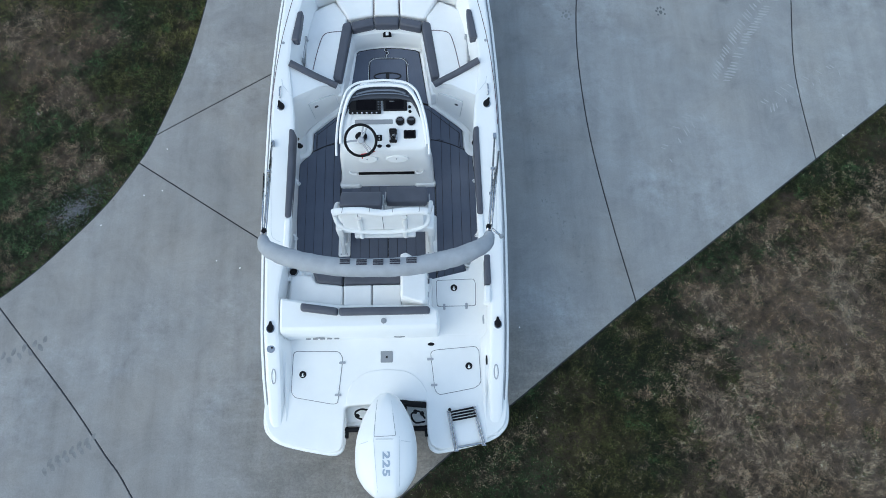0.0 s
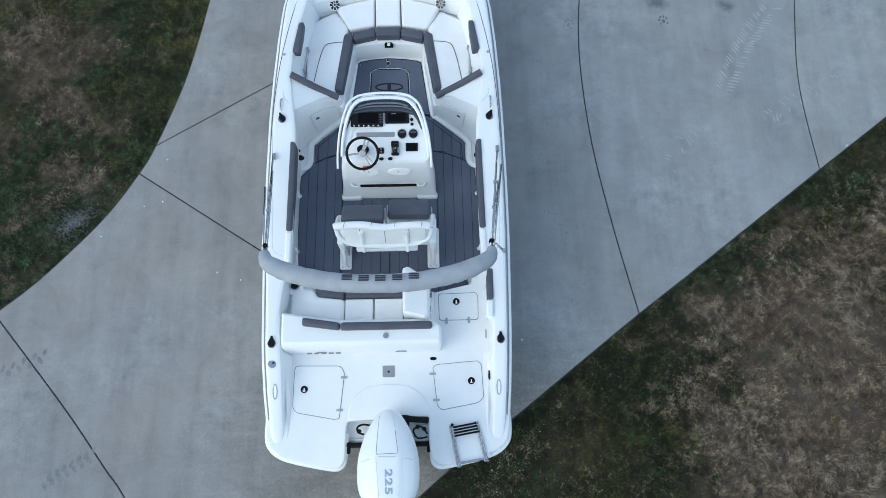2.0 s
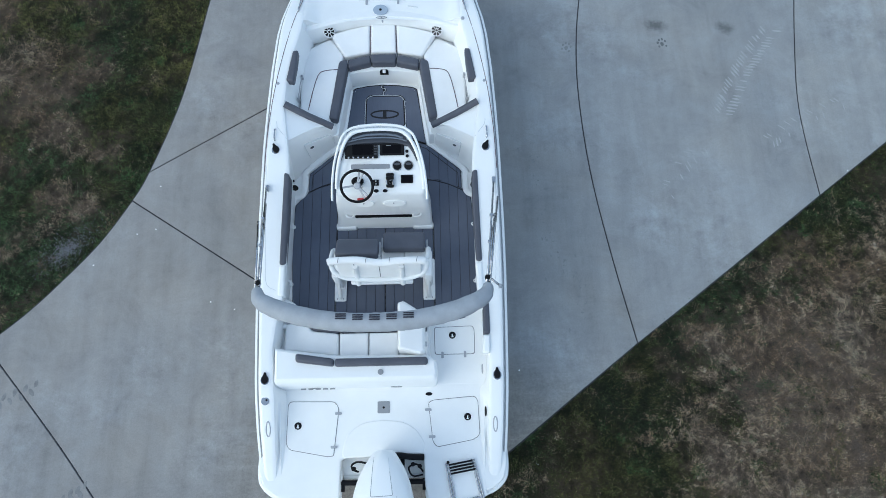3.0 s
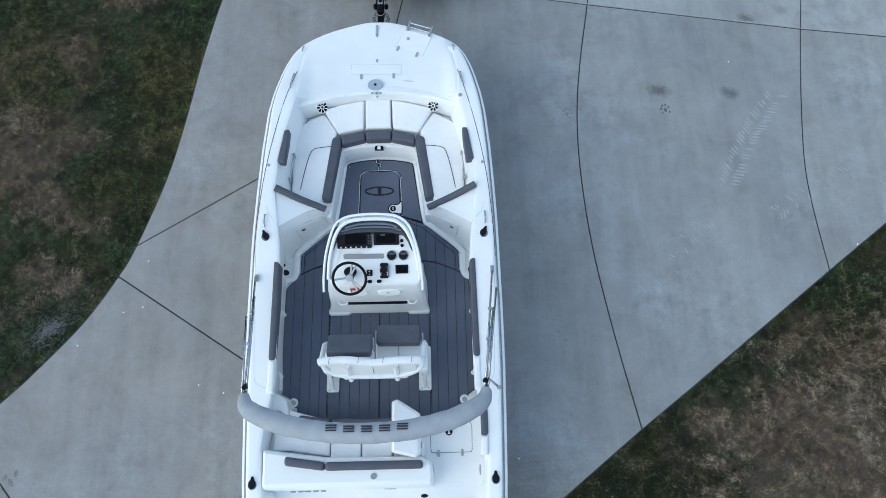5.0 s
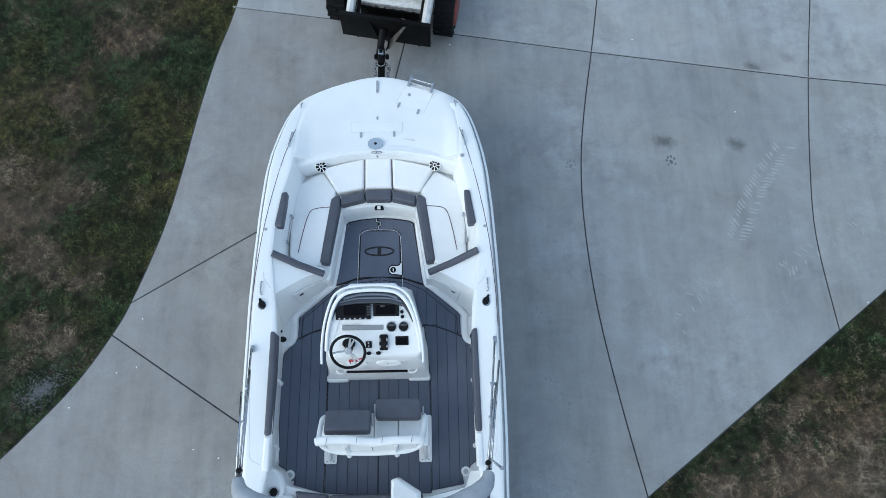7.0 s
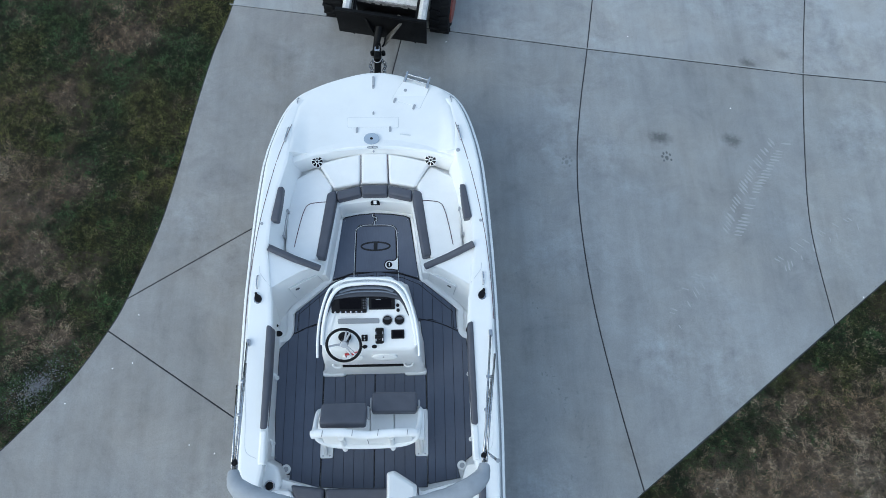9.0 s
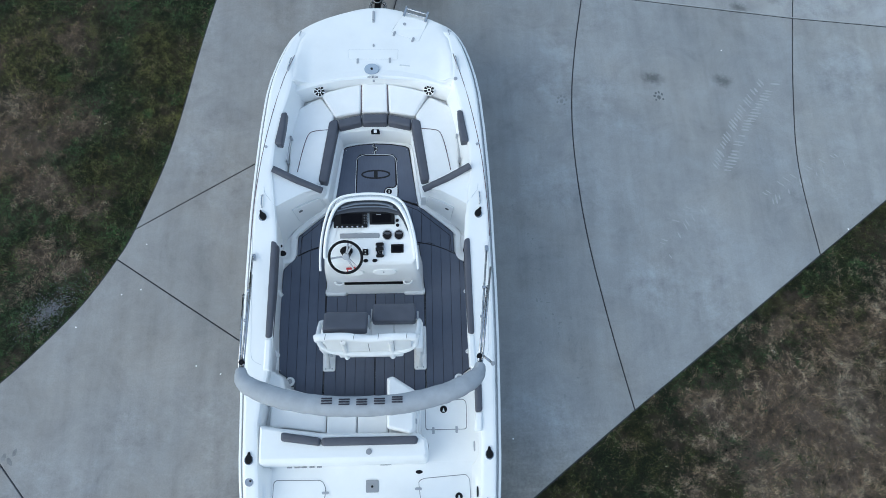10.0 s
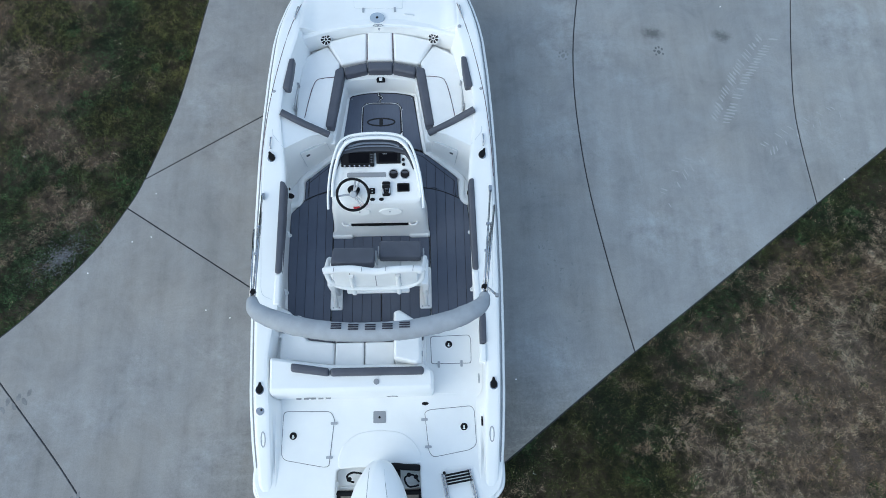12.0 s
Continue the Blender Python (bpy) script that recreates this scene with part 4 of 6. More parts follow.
# ---- cleats, handles and fittings on the gunwale ----
def cleat(x, y, z, turn=0):
    c = empty("cleat", (x, y, z), "black pull-up mooring cleat in a steel rim", "cleat", "gunwale cleats")
    part("cleat_base", placed(disc(0, -0.012, 0, 0.006, 0.043, 24, 0.002, 0.048), pose(x, y, z)), CHROME, c)
    drop = [(0.034 * math.cos(a), -0.010 + 0.040 * math.sin(a)) for a in [math.pi * k / 12 for k in range(12, 25)]] + [(0.030, 0.012), (0.020, 0.030), (0.013, 0.046), (0.011, 0.060), (0.0, 0.066), (-0.011, 0.060), (-0.013, 0.046), (-0.020, 0.030), (-0.030, 0.012)]
    part("cleat_horn", placed(slab(drop, 0.002, 0.024, 0.008, seg=3), pose(x, y, z, 0, 0, turn)), BLACK, c)


for s in (-1, 1):
    cleat(s * 1.17, 0.905, rim(0.905), 0)
    cleat(s * 1.145, 3.36, rim(3.36), s * -25)


def grab(path, r, name="grab_handle", label="small polished steel grab handle", mat=CHROME):
    h = empty(name, path[0], label, "handle", "grab handles")
    part("bar", sweep(smooth_path(path), r, 8), mat, h)
    return h


for s in (-1, 1):
    z = rim(3.52)
    grab([(s * 1.16, 3.46, z), (s * 1.165, 3.48, z + 0.02), (s * 1.165, 3.58, z + 0.02), (s * 1.16, 3.60, z)], 0.008)
    z = rim(0.45)
    eye = empty("recessed_handle", (s * 1.14, 0.42, rim(0.42)), "oval recessed steel handle in the gunwale", "handle", "gunwale handles")
    part("rim", placed(ring_shape(0, 0, 0, 0.020, 0.006, 0.005, 28, 0.075), pose(s * 1.14, 0.42, rim(0.42) + 0.003, 18)), DULL, eye)
    part("dish", placed(disc(0, 0, -0.006, 0.001, 0.018, 24, 0.001, 0.072), pose(s * 1.14, 0.42, rim(0.42) + 0.002, 18)), GELCOAT, eye)
    z = rim(5.3)
    grab([(s * 0.985, 5.18, rim(5.18)), (s * 0.985, 5.2, rim(5.2) + 0.018), (s * 0.965, 5.36, rim(5.36) + 0.018), (s * 0.96, 5.38, rim(5.38))], 0.008)
    for y in (5.78,):
        grab([(s * 0.90, y - 0.03, plat(y)), (s * 0.90, y - 0.02, plat(y) + 0.015), (s * 0.89, y + 0.03, plat(y) + 0.015), (s * 0.885, y + 0.04, plat(y))], 0.006)
    light = empty("courtesy_light", (s * 1.14, 4.18, rim(4.18)), "small steel deck fitting on the gunwale", "fitting", "deck fittings")
    part("fitting_dome", disc(s * 1.165, 4.18, rim(4.18) - 0.002, rim(4.18) + 0.01, 0.017, 14, 0.006), DULL, light)
fill = empty("fuel_filler", (-1.17, 0.70, rim(0.7)), "round steel fuel filler cap", "filler cap")
part("cap", disc(-1.165, 0.69, rim(0.69) - 0.003, rim(0.69) + 0.008, 0.042, 24, 0.004), CHROME, fill)
part("cap_tab", disc(-1.15, 0.70, rim(0.7), rim(0.7) + 0.012, 0.010, 10), BLACK, fill)
light = empty("bow_light", (0.94, 5.03, rim(5.03)), "small round steel fitting", "fitting", "deck fittings")
part("fitting_dome", disc(0.95, 5.03, rim(5.03) - 0.004, rim(5.03) + 0.012, 0.022, 16, 0.006), DULL, light)
for s in (-1, 1):
    for y in (1.96, 2.62):
        clip_arm = part("rod_clip", sweep([(s * 1.06, y + 0.05, 1.03), (s * 1.02, y + 0.02, 1.0), (s * 1.005, y - 0.02, 0.95)], [0.012, 0.014, 0.010], 8), VINYL, boat, "white rod clip")
        part("clip_eye", ring_shape(s * 1.005, y - 0.01, 0.975, 0.018, 0.005), GELCOAT, clip_arm)
    part("side_pocket", placed(disc(0, 0, -0.01, 0.012, 0.042 if s < 0 else 0.022, 20, 0.004, 0.030), pose(s * 1.012, 3.075, 1.0, 0, -s * 35)), BLACK, boat, "black cup recess")
part("side_socket", placed(disc(0, 0, -0.01, 0.012, 0.016, 14, 0.004), pose(-1.035, 3.16, 1.0, 0, 35)), BLACK, boat, "small black socket")
for s in (-1, 1):
    edge_line = smooth_path([(s * x, y, rim(y) + 0.0005) for x, y in ((1.243, 3.157), (1.232, 2.8), (1.221, 2.465), (1.205, 2.1), (1.196, 1.90), (1.16, 1.835), (1.085, 1.80))], 4)
    part("panel_line", sweep(edge_line, 0.0025, 6, 0.5), FAINT, boat, "faint moulded line along the gunwale")

# cockpit side bolsters
for s in (-1, 1):
    f = (lambda p: p) if s < 0 else mirrored
    zc = lambda x, y: 0.067 * (y - 2.55)
    bol = empty("side_bolster", (s * 1.0, 2.57, 1.3), "long charcoal vinyl bolster along the cockpit side", "bolster", "cockpit bolsters")
    part("pad", slab(rounded(f([(-1.043, 3.085), (-0.985, 3.065), (-0.982, 2.6), (-0.995, 2.07), (-1.06, 2.065)]), 0.03), 1.26, 1.39, 0.02, seg=3, top=zc), GREY_VINYL, bol)
for s in (-1, 1):
    f = (lambda p: p) if s < 0 else mirrored
    part("coaming_pad", slab(rounded(f([(-1.06, 2.06), (-0.995, 2.062), (-1.0, 1.74), (-1.068, 1.74)]), 0.02), 1.22, 1.352, 0.02, seg=3, top=lambda x, y: 0.067 * (y - 2.1)), GELCOAT, boat)
    part("drain_plate", disc(s * 0.915, 1.70, 0.70, 0.745, 0.05, 20, 0.01), GELCOAT, boat)
    part("drain_cap", disc(s * 0.915, 1.70, 0.74, 0.752, 0.027, 18, 0.004), DULL, boat, "steel drain cap")
bol = empty("aft_bolster", (1.08, 1.34, 1.2), "short charcoal vinyl bolster by the stern walkway", "bolster")
part("pad", slab(rounded([(1.048, 1.305), (1.112, 1.305), (1.117, 1.63), (1.052, 1.63)], 0.02), 1.18, 1.31, 0.02, seg=3), GREY_VINYL, bol)
part("end_pad", slab(rounded([(1.035, 1.115), (1.104, 1.115), (1.111, 1.30), (1.046, 1.30)], 0.015), 1.16, 1.295, 0.018, seg=3), GELCOAT, bol, "white moulded end of the bolster")

# ---- bow platform fittings ----


def lid(name, poly, z, label, tilt=None, r=0.02, gap=SEAM):
    top = tilt or (lambda x, y: 0.0)
    t = empty(name, (sum(p[0] for p in poly) / len(poly), sum(p[1] for p in poly) / len(poly), z), label, "hatch", "deck hatches")
    part("gap", slab(rounded(poly, r), z - 0.01, z + 0.0015, top=top), gap, t)
    part("panel", slab(rounded(inset(poly, 0.006 if gap is SEAM else 0.003), r), z - 0.008, z + (0.006 if gap is SEAM else 0.003), 0.002, top=top), DECK, t)
    return t


def hinge(t, x, y, z, turn):
    bm = placed(slab(rounded([(-0.034, -0.013), (0.034, -0.013), (0.034, 0.013), (-0.034, 0.013)], 0.009), 0, 0.007, 0.002), pose(x, y, z, 0, 0, turn))
    part("hinge", placed(bm, Matrix()), DULL, t, "grey hinge")


def latch(t, x, y, z):
    part("latch", disc(x, y, z, z + 0.008, 0.037, 24, 0.002), BLACK, t, "round black latch")
    bm = bmesh.new()
    slab([(x - 0.006, y - 0.020), (x + 0.006, y - 0.020), (x + 0.006, y + 0.012), (x - 0.006, y + 0.012)], z + 0.007, z + 0.0095, bm=bm)
    slab([(x - 0.018, y - 0.008), (x - 0.010, y - 0.016), (x, y - 0.021), (x + 0.010, y - 0.016), (x + 0.018, y - 0.008), (x + 0.010, y - 0.024), (x - 0.010, y - 0.024)], z + 0.007, z + 0.0092, bm=bm)
    part("latch_mark", bm, VINYL, t)


pt = lambda x, y: plat(y) - plat(5.7)
t = lid("anchor_hatch", [(0.335, 6.05), (0.645, 5.945), (0.53, 5.655), (0.195, 5.80)], plat(5.7), "white hatch in the bow platform", pt, gap=FAINT)
hinge(t, 0.235, 5.775, plat(5.775) + 0.004, 70)
hinge(t, 0.46, 5.68, plat(5.68) + 0.004, 70)
part("lock", disc(0.36, 5.915, plat(5.9) + 0.002, plat(5.9) + 0.012, 0.02, 16), DULL, t, "steel twist lock")
t = lid("cooler_hatch", [(-0.315, 5.55), (0.285, 5.545), (0.28, 5.395), (-0.305, 5.405)], plat(5.45), "white hatch in the bow platform", lambda x, y: plat(y) - plat(5.45), gap=FAINT)
hinge(t, -0.195, 5.372, plat(5.37) + 0.004, 90)
hinge(t, 0.185, 5.378, plat(5.38) + 0.004, 90)
part("pull", disc(-0.012, 5.60, plat(5.6), plat(5.6) + 0.012, 0.012, 12, 0.004, 0.022), DULL, t)
t = empty("pedestal_socket", (-0.025, 5.245, plat(5.25)), "round grey seat pedestal socket in the deck", "socket")
part("plate", disc(-0.025, 5.245, plat(5.25) - 0.01, plat(5.25) + 0.026, 0.088, 32, 0.004, 0.072), BLUEGREY, t)
part("hole", disc(-0.025, 5.245, plat(5.25), plat(5.25) + 0.028, 0.016, 16), BLACK, t)
t = empty("bow_badge", (-0.01, 5.13, 1.27), "small oval badge outline on the coaming", "badge")
part("oval", ring_shape(-0.012, 5.135, 1.276, 0.06, 0.004, 0.002, 28, 0.013), GREYPAD, t)
part("bar", box(-0.02, -0.004, 5.127, 5.143, 1.27, 1.277, 0), GREYPAD, t)
part("drain_dot", disc(0, 5.085, 1.262, 1.28, 0.012, 12), DULL, t)
t = empty("bow_eye", (-0.02, 6.03, plat(6.03)), "slim steel fitting at the bow", "fitting")
part("strip", slab(rounded([(-0.034, 5.95), (-0.006, 5.95), (-0.006, 6.12), (-0.034, 6.12)], 0.012), plat(6.0) - 0.02, plat(6.0) + 0.012, 0.004), DULL, t)
lad = empty("bow_ladder", (0.5, 6.05, 1.2), "folded stainless steel boarding ladder at the bow", "ladder")
for x, y in ((0.375, 6.10), (0.635, 6.01)):
    part("rail", sweep([(x - 0.025, y - 0.07, 1.205), (x, y, 1.235), (x + 0.015, y + 0.05, 1.235)], 0.017, 10), CHROME, lad)
part("rung", sweep([(0.385, 6.12, 1.235), (0.645, 6.03, 1.235)], 0.011, 10), CHROME, lad)
part("rung", sweep([(0.37, 6.075, 1.222), (0.63, 5.985, 1.222)], 0.009, 10), CHROME, lad)
part("deck_vent", slab(rounded([(0.30, 5.30), (0.42, 5.285), (0.42, 5.296), (0.30, 5.312)], 0.004), 1.24, 1.262), FAINT, boat)

# ---- stern: swim platform ----
PLATFORM = [(-1.10, 0.9), (-1.255, 0.4), (-1.255, 0.02), (-1.20, -0.14), (-1.05, -0.245), (-0.60, -0.335), (-0.48, -0.33), (-0.435, -0.26), (-0.43, 0.12), (0.41, 0.15), (0.42, -0.15), (0.445, -0.28), (0.55, -0.335), (0.74, -0.315), (1.10, -0.20), (1.22, -0.11), (1.255, 0.04), (1.255, 0.4), (1.10, 0.9)]
part("swim_platform", slab(rounded(PLATFORM, 0.05, 3), 0.78, 0.955, 0.018, seg=3), DECK, boat, "white non-skid swim platform with a motor notch")
for s in (-1, 1):
    pts = [(-1.225, 0.45), (-1.24, 0.25), (-1.25, 0.0), (-1.205, -0.135), (-1.04, -0.24), (-0.61, -0.335), (-0.49, -0.33), (-0.45, -0.25), (-0.44, 0.0)]
    path = smooth_path([(s * -x, y, 0.875) for x, y in pts], 4)
    part("stern_rail", sweep(path, 0.028, 8, 1.2), GELCOAT, boat, "white rounded rail round the stern")
MOTORPAD = [(-0.42, 0.125), (-0.405, 0.25), (-0.37, 0.35), (-0.23, 0.465), (0.0, 0.495), (0.23, 0.465), (0.36, 0.37), (0.43, 0.24), (0.42, 0.155)]
part("motor_well_deck", slab(rounded(MOTORPAD, 0.10, 5), 0.94, 0.963, 0.008, seg=3), DECK, boat)
part("motor_well", box(-0.44, 0.43, -0.05, 0.14, 0.62, 0.81, 0.01), GELCOAT, boat)
part("well_ledge", sweep([(-0.44, -0.065, 0.825), (0.44, -0.065, 0.825)], 0.02, 8), GELCOAT, boat, "white lip of the motor well")
t = lid("stern_hatch", [(-0.985, 0.70), (-0.50, 0.69), (-0.455, 0.62), (-0.50, 0.145), (-0.56, 0.14), (-0.95, 0.215), (-0.99, 0.27)], 0.956, "white hatch in the swim platform with a black latch", r=0.05)
hinge(t, -0.462, 0.567, 0.962, 0)
hinge(t, -0.50, 0.235, 0.962, 0)
latch(t, -0.873, 0.452, 0.962)
t = lid("stern_hatch", [(0.465, 0.66), (0.52, 0.685), (0.95, 0.715), (0.985, 0.67), (0.995, 0.325), (0.93, 0.275), (0.55, 0.21), (0.505, 0.26)], 0.956, "white hatch in the swim platform with a black latch", r=0.05)
hinge(t, 0.465, 0.585, 0.962, 0)
hinge(t, 0.50, 0.315, 0.962, 0)
latch(t, 0.870, 0.505, 0.962)
t = empty("ski_socket", (0.005, 0.617, 0.955), "grey square deck socket with a dark centre", "socket")
part("plate", slab(rounded([(-0.06, 0.56), (0.068, 0.56), (0.068, 0.68), (-0.06, 0.68)], 0.012), 0.95, 0.962, 0.002), GREYPAD, t)
part("hole", disc(0.004, 0.617, 0.955, 0.965, 0.012, 14), BLACK, t)

# stern bench block
BACK = [(-1.08, 0.84), (0.56, 0.84), (0.575, 0.93), (0.56, 1.06), (0.46, 1.12), (-0.47, 1.13), (-0.85, 1.18), (-1.09, 1.22)]
bench = empty("stern_bench", (-0.3, 1.2, 0.7), "white vinyl stern bench with charcoal bolsters", "bench")
bm = bmesh.new()
o = rounded(BACK, 0.035, 3)
rings(bm, [[(x, y - (0.03 if y < 0.9 else 0), 0.72) for x, y in o], [(x, y - (0.015 if y < 0.9 else 0), 1.06) for x, y in o], [(x, y, 1.19) for x, y in o], [(x, y + (0.012 if y < 0.9 else 0), 1.23) for x, y in inset(o, 0.004)], [(x, y + (0.02 if y < 0.9 else 0), 1.258) for x, y in inset(o, 0.014)], [(x, y + (0.025 if y < 0.9 else 0), 1.272) for x, y in inset(o, 0.034)]])
part("bench_back", bm, GELCOAT, bench, "white moulded bench back")
part("back_bolster", slab(rounded([(-0.86, 1.145), (-0.475, 1.085), (-0.475, 1.005), (-0.86, 1.06)], 0.03), 1.25, 1.325, 0.028, seg=4), GREY_VINYL, bench, "charcoal back bolster")
part("back_bolster", slab(rounded([(-0.465, 1.085), (0.455, 1.085), (0.475, 1.055), (0.465, 1.005), (-0.465, 1.005)], 0.03), 1.25, 1.325, 0.028, seg=4), GREY_VINYL, bench, "charcoal back bolster")
part("bench_base", slab([(-1.10, 1.1), (0.50, 1.1), (0.50, 1.47), (-0.45, 1.48), (-0.70, 1.55), (-0.88, 1.60), (-1.10, 1.80)], 0.70, 0.97, 0.015), GELCOAT, bench)
part("seat_cushion", slab(rounded([(-1.04, 1.20), (-0.86, 1.20), (-0.465, 1.14), (-0.465, 1.385), (-0.75, 1.42), (-0.80, 1.5), (-1.03, 1.53)], 0.03), 0.96, 1.05, 0.03, seg=4), VINYL, bench)
for x0, x1 in ((-0.455, -0.152), (-0.146, 0.165), (0.171, 0.47)):
    part("seat_cushion", slab(rounded([(x0, 1.12), (x1, 1.12), (x1, 1.385), (x0, 1.385)], 0.015), 0.96, 1.05, 0.02, seg=4), VINYL, bench)
for x in (-0.149, 0.168):
    part("piping", sweep([(x, 1.13, 1.047), (x, 1.38, 1.047)], 0.004, 6), SEAM, bench)
part("front_bolster", slab(rounded([(-0.80, 1.55), (-0.465, 1.505), (-0.465, 1.385), (-0.75, 1.42)], 0.03), 0.95, 1.055, 0.03, seg=4), GREY_VINYL, bench, "charcoal front bolster")
part("front_bolster", slab(rounded([(-0.455, 1.505), (0.47, 1.50), (0.47, 1.39), (-0.455, 1.39)], 0.03), 0.95, 1.055, 0.03, seg=4), GREY_VINYL, bench, "charcoal front bolster")
part("cup_holder", disc(-1.0, 1.545, 0.97, 1.06, 0.047, 24, 0.006), BLACK, bench, "black cup holder")
part("cup_rim", ring_shape(-1.0, 1.545, 1.06, 0.047, 0.008), CHROME, bench)
part("corner_pod", slab(rounded([(-1.12, 1.45), (-0.93, 1.45), (-0.89, 1.58), (-0.93, 1.72), (-1.12, 1.82)], 0.05), 0.70, 1.045, 0.04, seg=4), GELCOAT, bench)
part("back_cup", disc(-0.005, 0.945, 1.26, 1.283, 0.029, 20, 0.003), GREYPAD, bench, "grey round fitting")

# emblem on the transom as plain shapes
emb = empty("transom_emblem", (-0.62, 0.82, 1.0), "grey maker's emblem on the transom, reduced to bars", "emblem")
for i in range(5):
    part("bar", box(-0.845 + 0.075 * i, -0.795 + 0.075 * i, 0.808, 0.824, 1.010, 1.020, 0), GREYPAD, emb)
part("bar", placed(ring_shape(0, 0, 0, 0.05, 0.004, 0.003, 24, 0.014), pose(-0.69, 0.818, 1.052, 84)), GREYPAD, emb)
part("oval_badge", placed(ring_shape(0, 0, 0, 0.055, 0.006, 0.003, 24, 0.02), pose(0.14, 0.820, 1.02, 84)), GREYPAD, emb)

# starboard walkway with its hatch and gate seat
part("walkway", slab([(0.55, 0.84), (1.12, 0.84), (1.12, 1.72), (0.95, 1.70), (0.90, 1.55), (0.50, 1.46), (0.50, 1.1), (0.575, 1.0)], 0.70, 0.9565, 0.004, seg=3), DECK, boat, "white walkway step to the stern")
t = lid("walkway_hatch", [(0.54, 1.445), (0.955, 1.455), (0.975, 1.41), (0.97, 1.15), (0.545, 1.15)], 0.957, "white hatch in the walkway with a black latch", r=0.03)
hinge(t, 0.625, 1.145, 0.963, 90)
hinge(t, 0.865, 1.15, 0.963, 90)
latch(t, 0.735, 1.355, 0.963)
part("deck_drain", disc(0.475, 0.745, 0.95, 0.96, 0.036, 18, 0.003, 0.018), BLACK, boat, "black deck drain")
for x, y in ((1.04, 0.98), (1.055, 0.55)):
    part("side_vent", placed(disc(0, 0, 0, 0.01, 0.016, 16, 0.002, 0.05), pose(x, y, 1.06, 0, -75, 0)), BLACK if y < 0.7 else DULL, boat, "oval side fitting")
gate = empty("gate_seat", (0.3, 1.35, 1.05), "white folding backrest standing between bench and walkway", "seat back")
bm = bmesh.new()
o = rounded([(0.17, 1.16), (0.40, 1.10), (0.45, 1.14), (0.45, 1.52), (0.23, 1.66), (0.17, 1.64)], 0.02, 3)
rings(bm, [[(x, y, 1.0) for x, y in o], [(x, y, 1.32 - 0.16 * max(0, x - 0.24)) for x, y in o], [(x, y, 1.36 - 0.2 * max(0, x - 0.24)) for x, y in inset(o, 0.012)], [(x, y, 1.37 - 0.2 * max(0, x - 0.24)) for x, y in inset(o, 0.03)]])
part("panel", bm, VINYL, gate)
for y in (1.2, 1.4):
    part("bracket", box(0.448, 0.462, y, y + 0.05, 1.18, 1.24, 0.003), DULL, gate)
part("support", box(0.20, 0.46, 1.12, 1.45, 0.93, 1.01, 0.01), GELCOAT, gate)

# swim ladder on the starboard platform
lad = empty("swim_ladder", (0.82, -0.1, 0.96), "folded telescopic stainless ladder with black treads", "ladder")
part("recess", slab(rounded([(0.60, 0.10), (0.93, 0.155), (1.01, 0.05), (1.04, -0.28), (0.70, -0.325), (0.64, -0.05)], 0.05), 0.94, 0.958, 0.002), GELCOAT, lad, "shallow white recess")
for x0, y0, x1, y1 in ((0.645, 0.05, 0.715, -0.345), (0.905, 0.09, 0.995, -0.295)):
    for d in (-0.012, 0.012):
        part("rail", sweep([(x0 + d, y0, 0.985), (x1 + d, y1, 0.975)], 0.0085, 10), CHROME, lad)
    part("rail_foot", box(x1 - 0.024, x1 + 0.024, y1 - 0.01, y1 + 0.008, 0.955, 0.99, 0.006), CHROME, lad)
for i in range(4):
    y = 0.035 - 0.028 * i
    part("tread", sweep([(0.665 + 0.006 * i, y, 0.998), (0.905 + 0.008 * i, y + 0.04, 0.998)], 0.0095, 8, 0.7), BLACK, lad, "black ladder tread")
part("rung", sweep([(0.715, -0.315, 0.97), (0.985, -0.275, 0.97)], 0.012, 10), CHROME, lad)
part("knob", disc(0.655, 0.06, 0.98, 1.01, 0.016, 12, 0.006), BLACK, lad)

# ---- helm console ----
helm = empty("helm_console", (0, 3.1, 0.72), "white moulded centre helm console with dark instruments", "console")
dash_z = lambda y: 1.44 + 0.46 * (y - 2.82)


def console_ring(z, rear, front, wr, wf, r=0.06):
    base = rounded([(-wr, rear), (wr, rear), (wr * 0.97, rear + 0.35 * (front - rear)), (wf + 0.04, front - 0.14), (wf, front), (-wf, front), (-wf - 0.04, front - 0.14), (-wr * 0.97, rear + 0.35 * (front - rear))], r, 4)
    return [(x, y, z) for x, y in base]


bm = bmesh.new()
top = console_ring(1.4, 2.795, 3.50, 0.478, 0.25)
loops = [console_ring(0.715, 2.665, 3.66, 0.55, 0.36, 0.03), console_ring(0.80, 2.67, 3.66, 0.545, 0.36, 0.03), console_ring(0.86, 2.70, 3.65, 0.53, 0.35), console_ring(1.05, 2.74, 3.62, 0.52, 0.33), console_ring(1.24, 2.765, 3.55, 0.505, 0.30)]
loops.append([(x, y, min(dash_z(y), 1.67) - 0.03) for x, y, _ in top])
ins = inset([(x, y) for x, y, _ in top], 0.012)
loops.append([(x, y, min(dash_z(y), 1.67) - 0.004) for x, y in ins])
ins = inset(ins, 0.02)
loops.append([(x, y, min(dash_z(y), 1.67)) for x, y in ins])
rings(bm, loops)
part("body", bm, GELCOAT, helm, "white moulded console body")
TILTM = Euler((math.atan(0.46), 0, 0)).to_matrix().to_4x4()


def on_dash(bm, x, y, h=0.0):
    """Lay a shape built flat at the origin on the dash."""
    return placed(bm, Matrix.Translation((x, y, dash_z(y) + h)) @ TILTM)


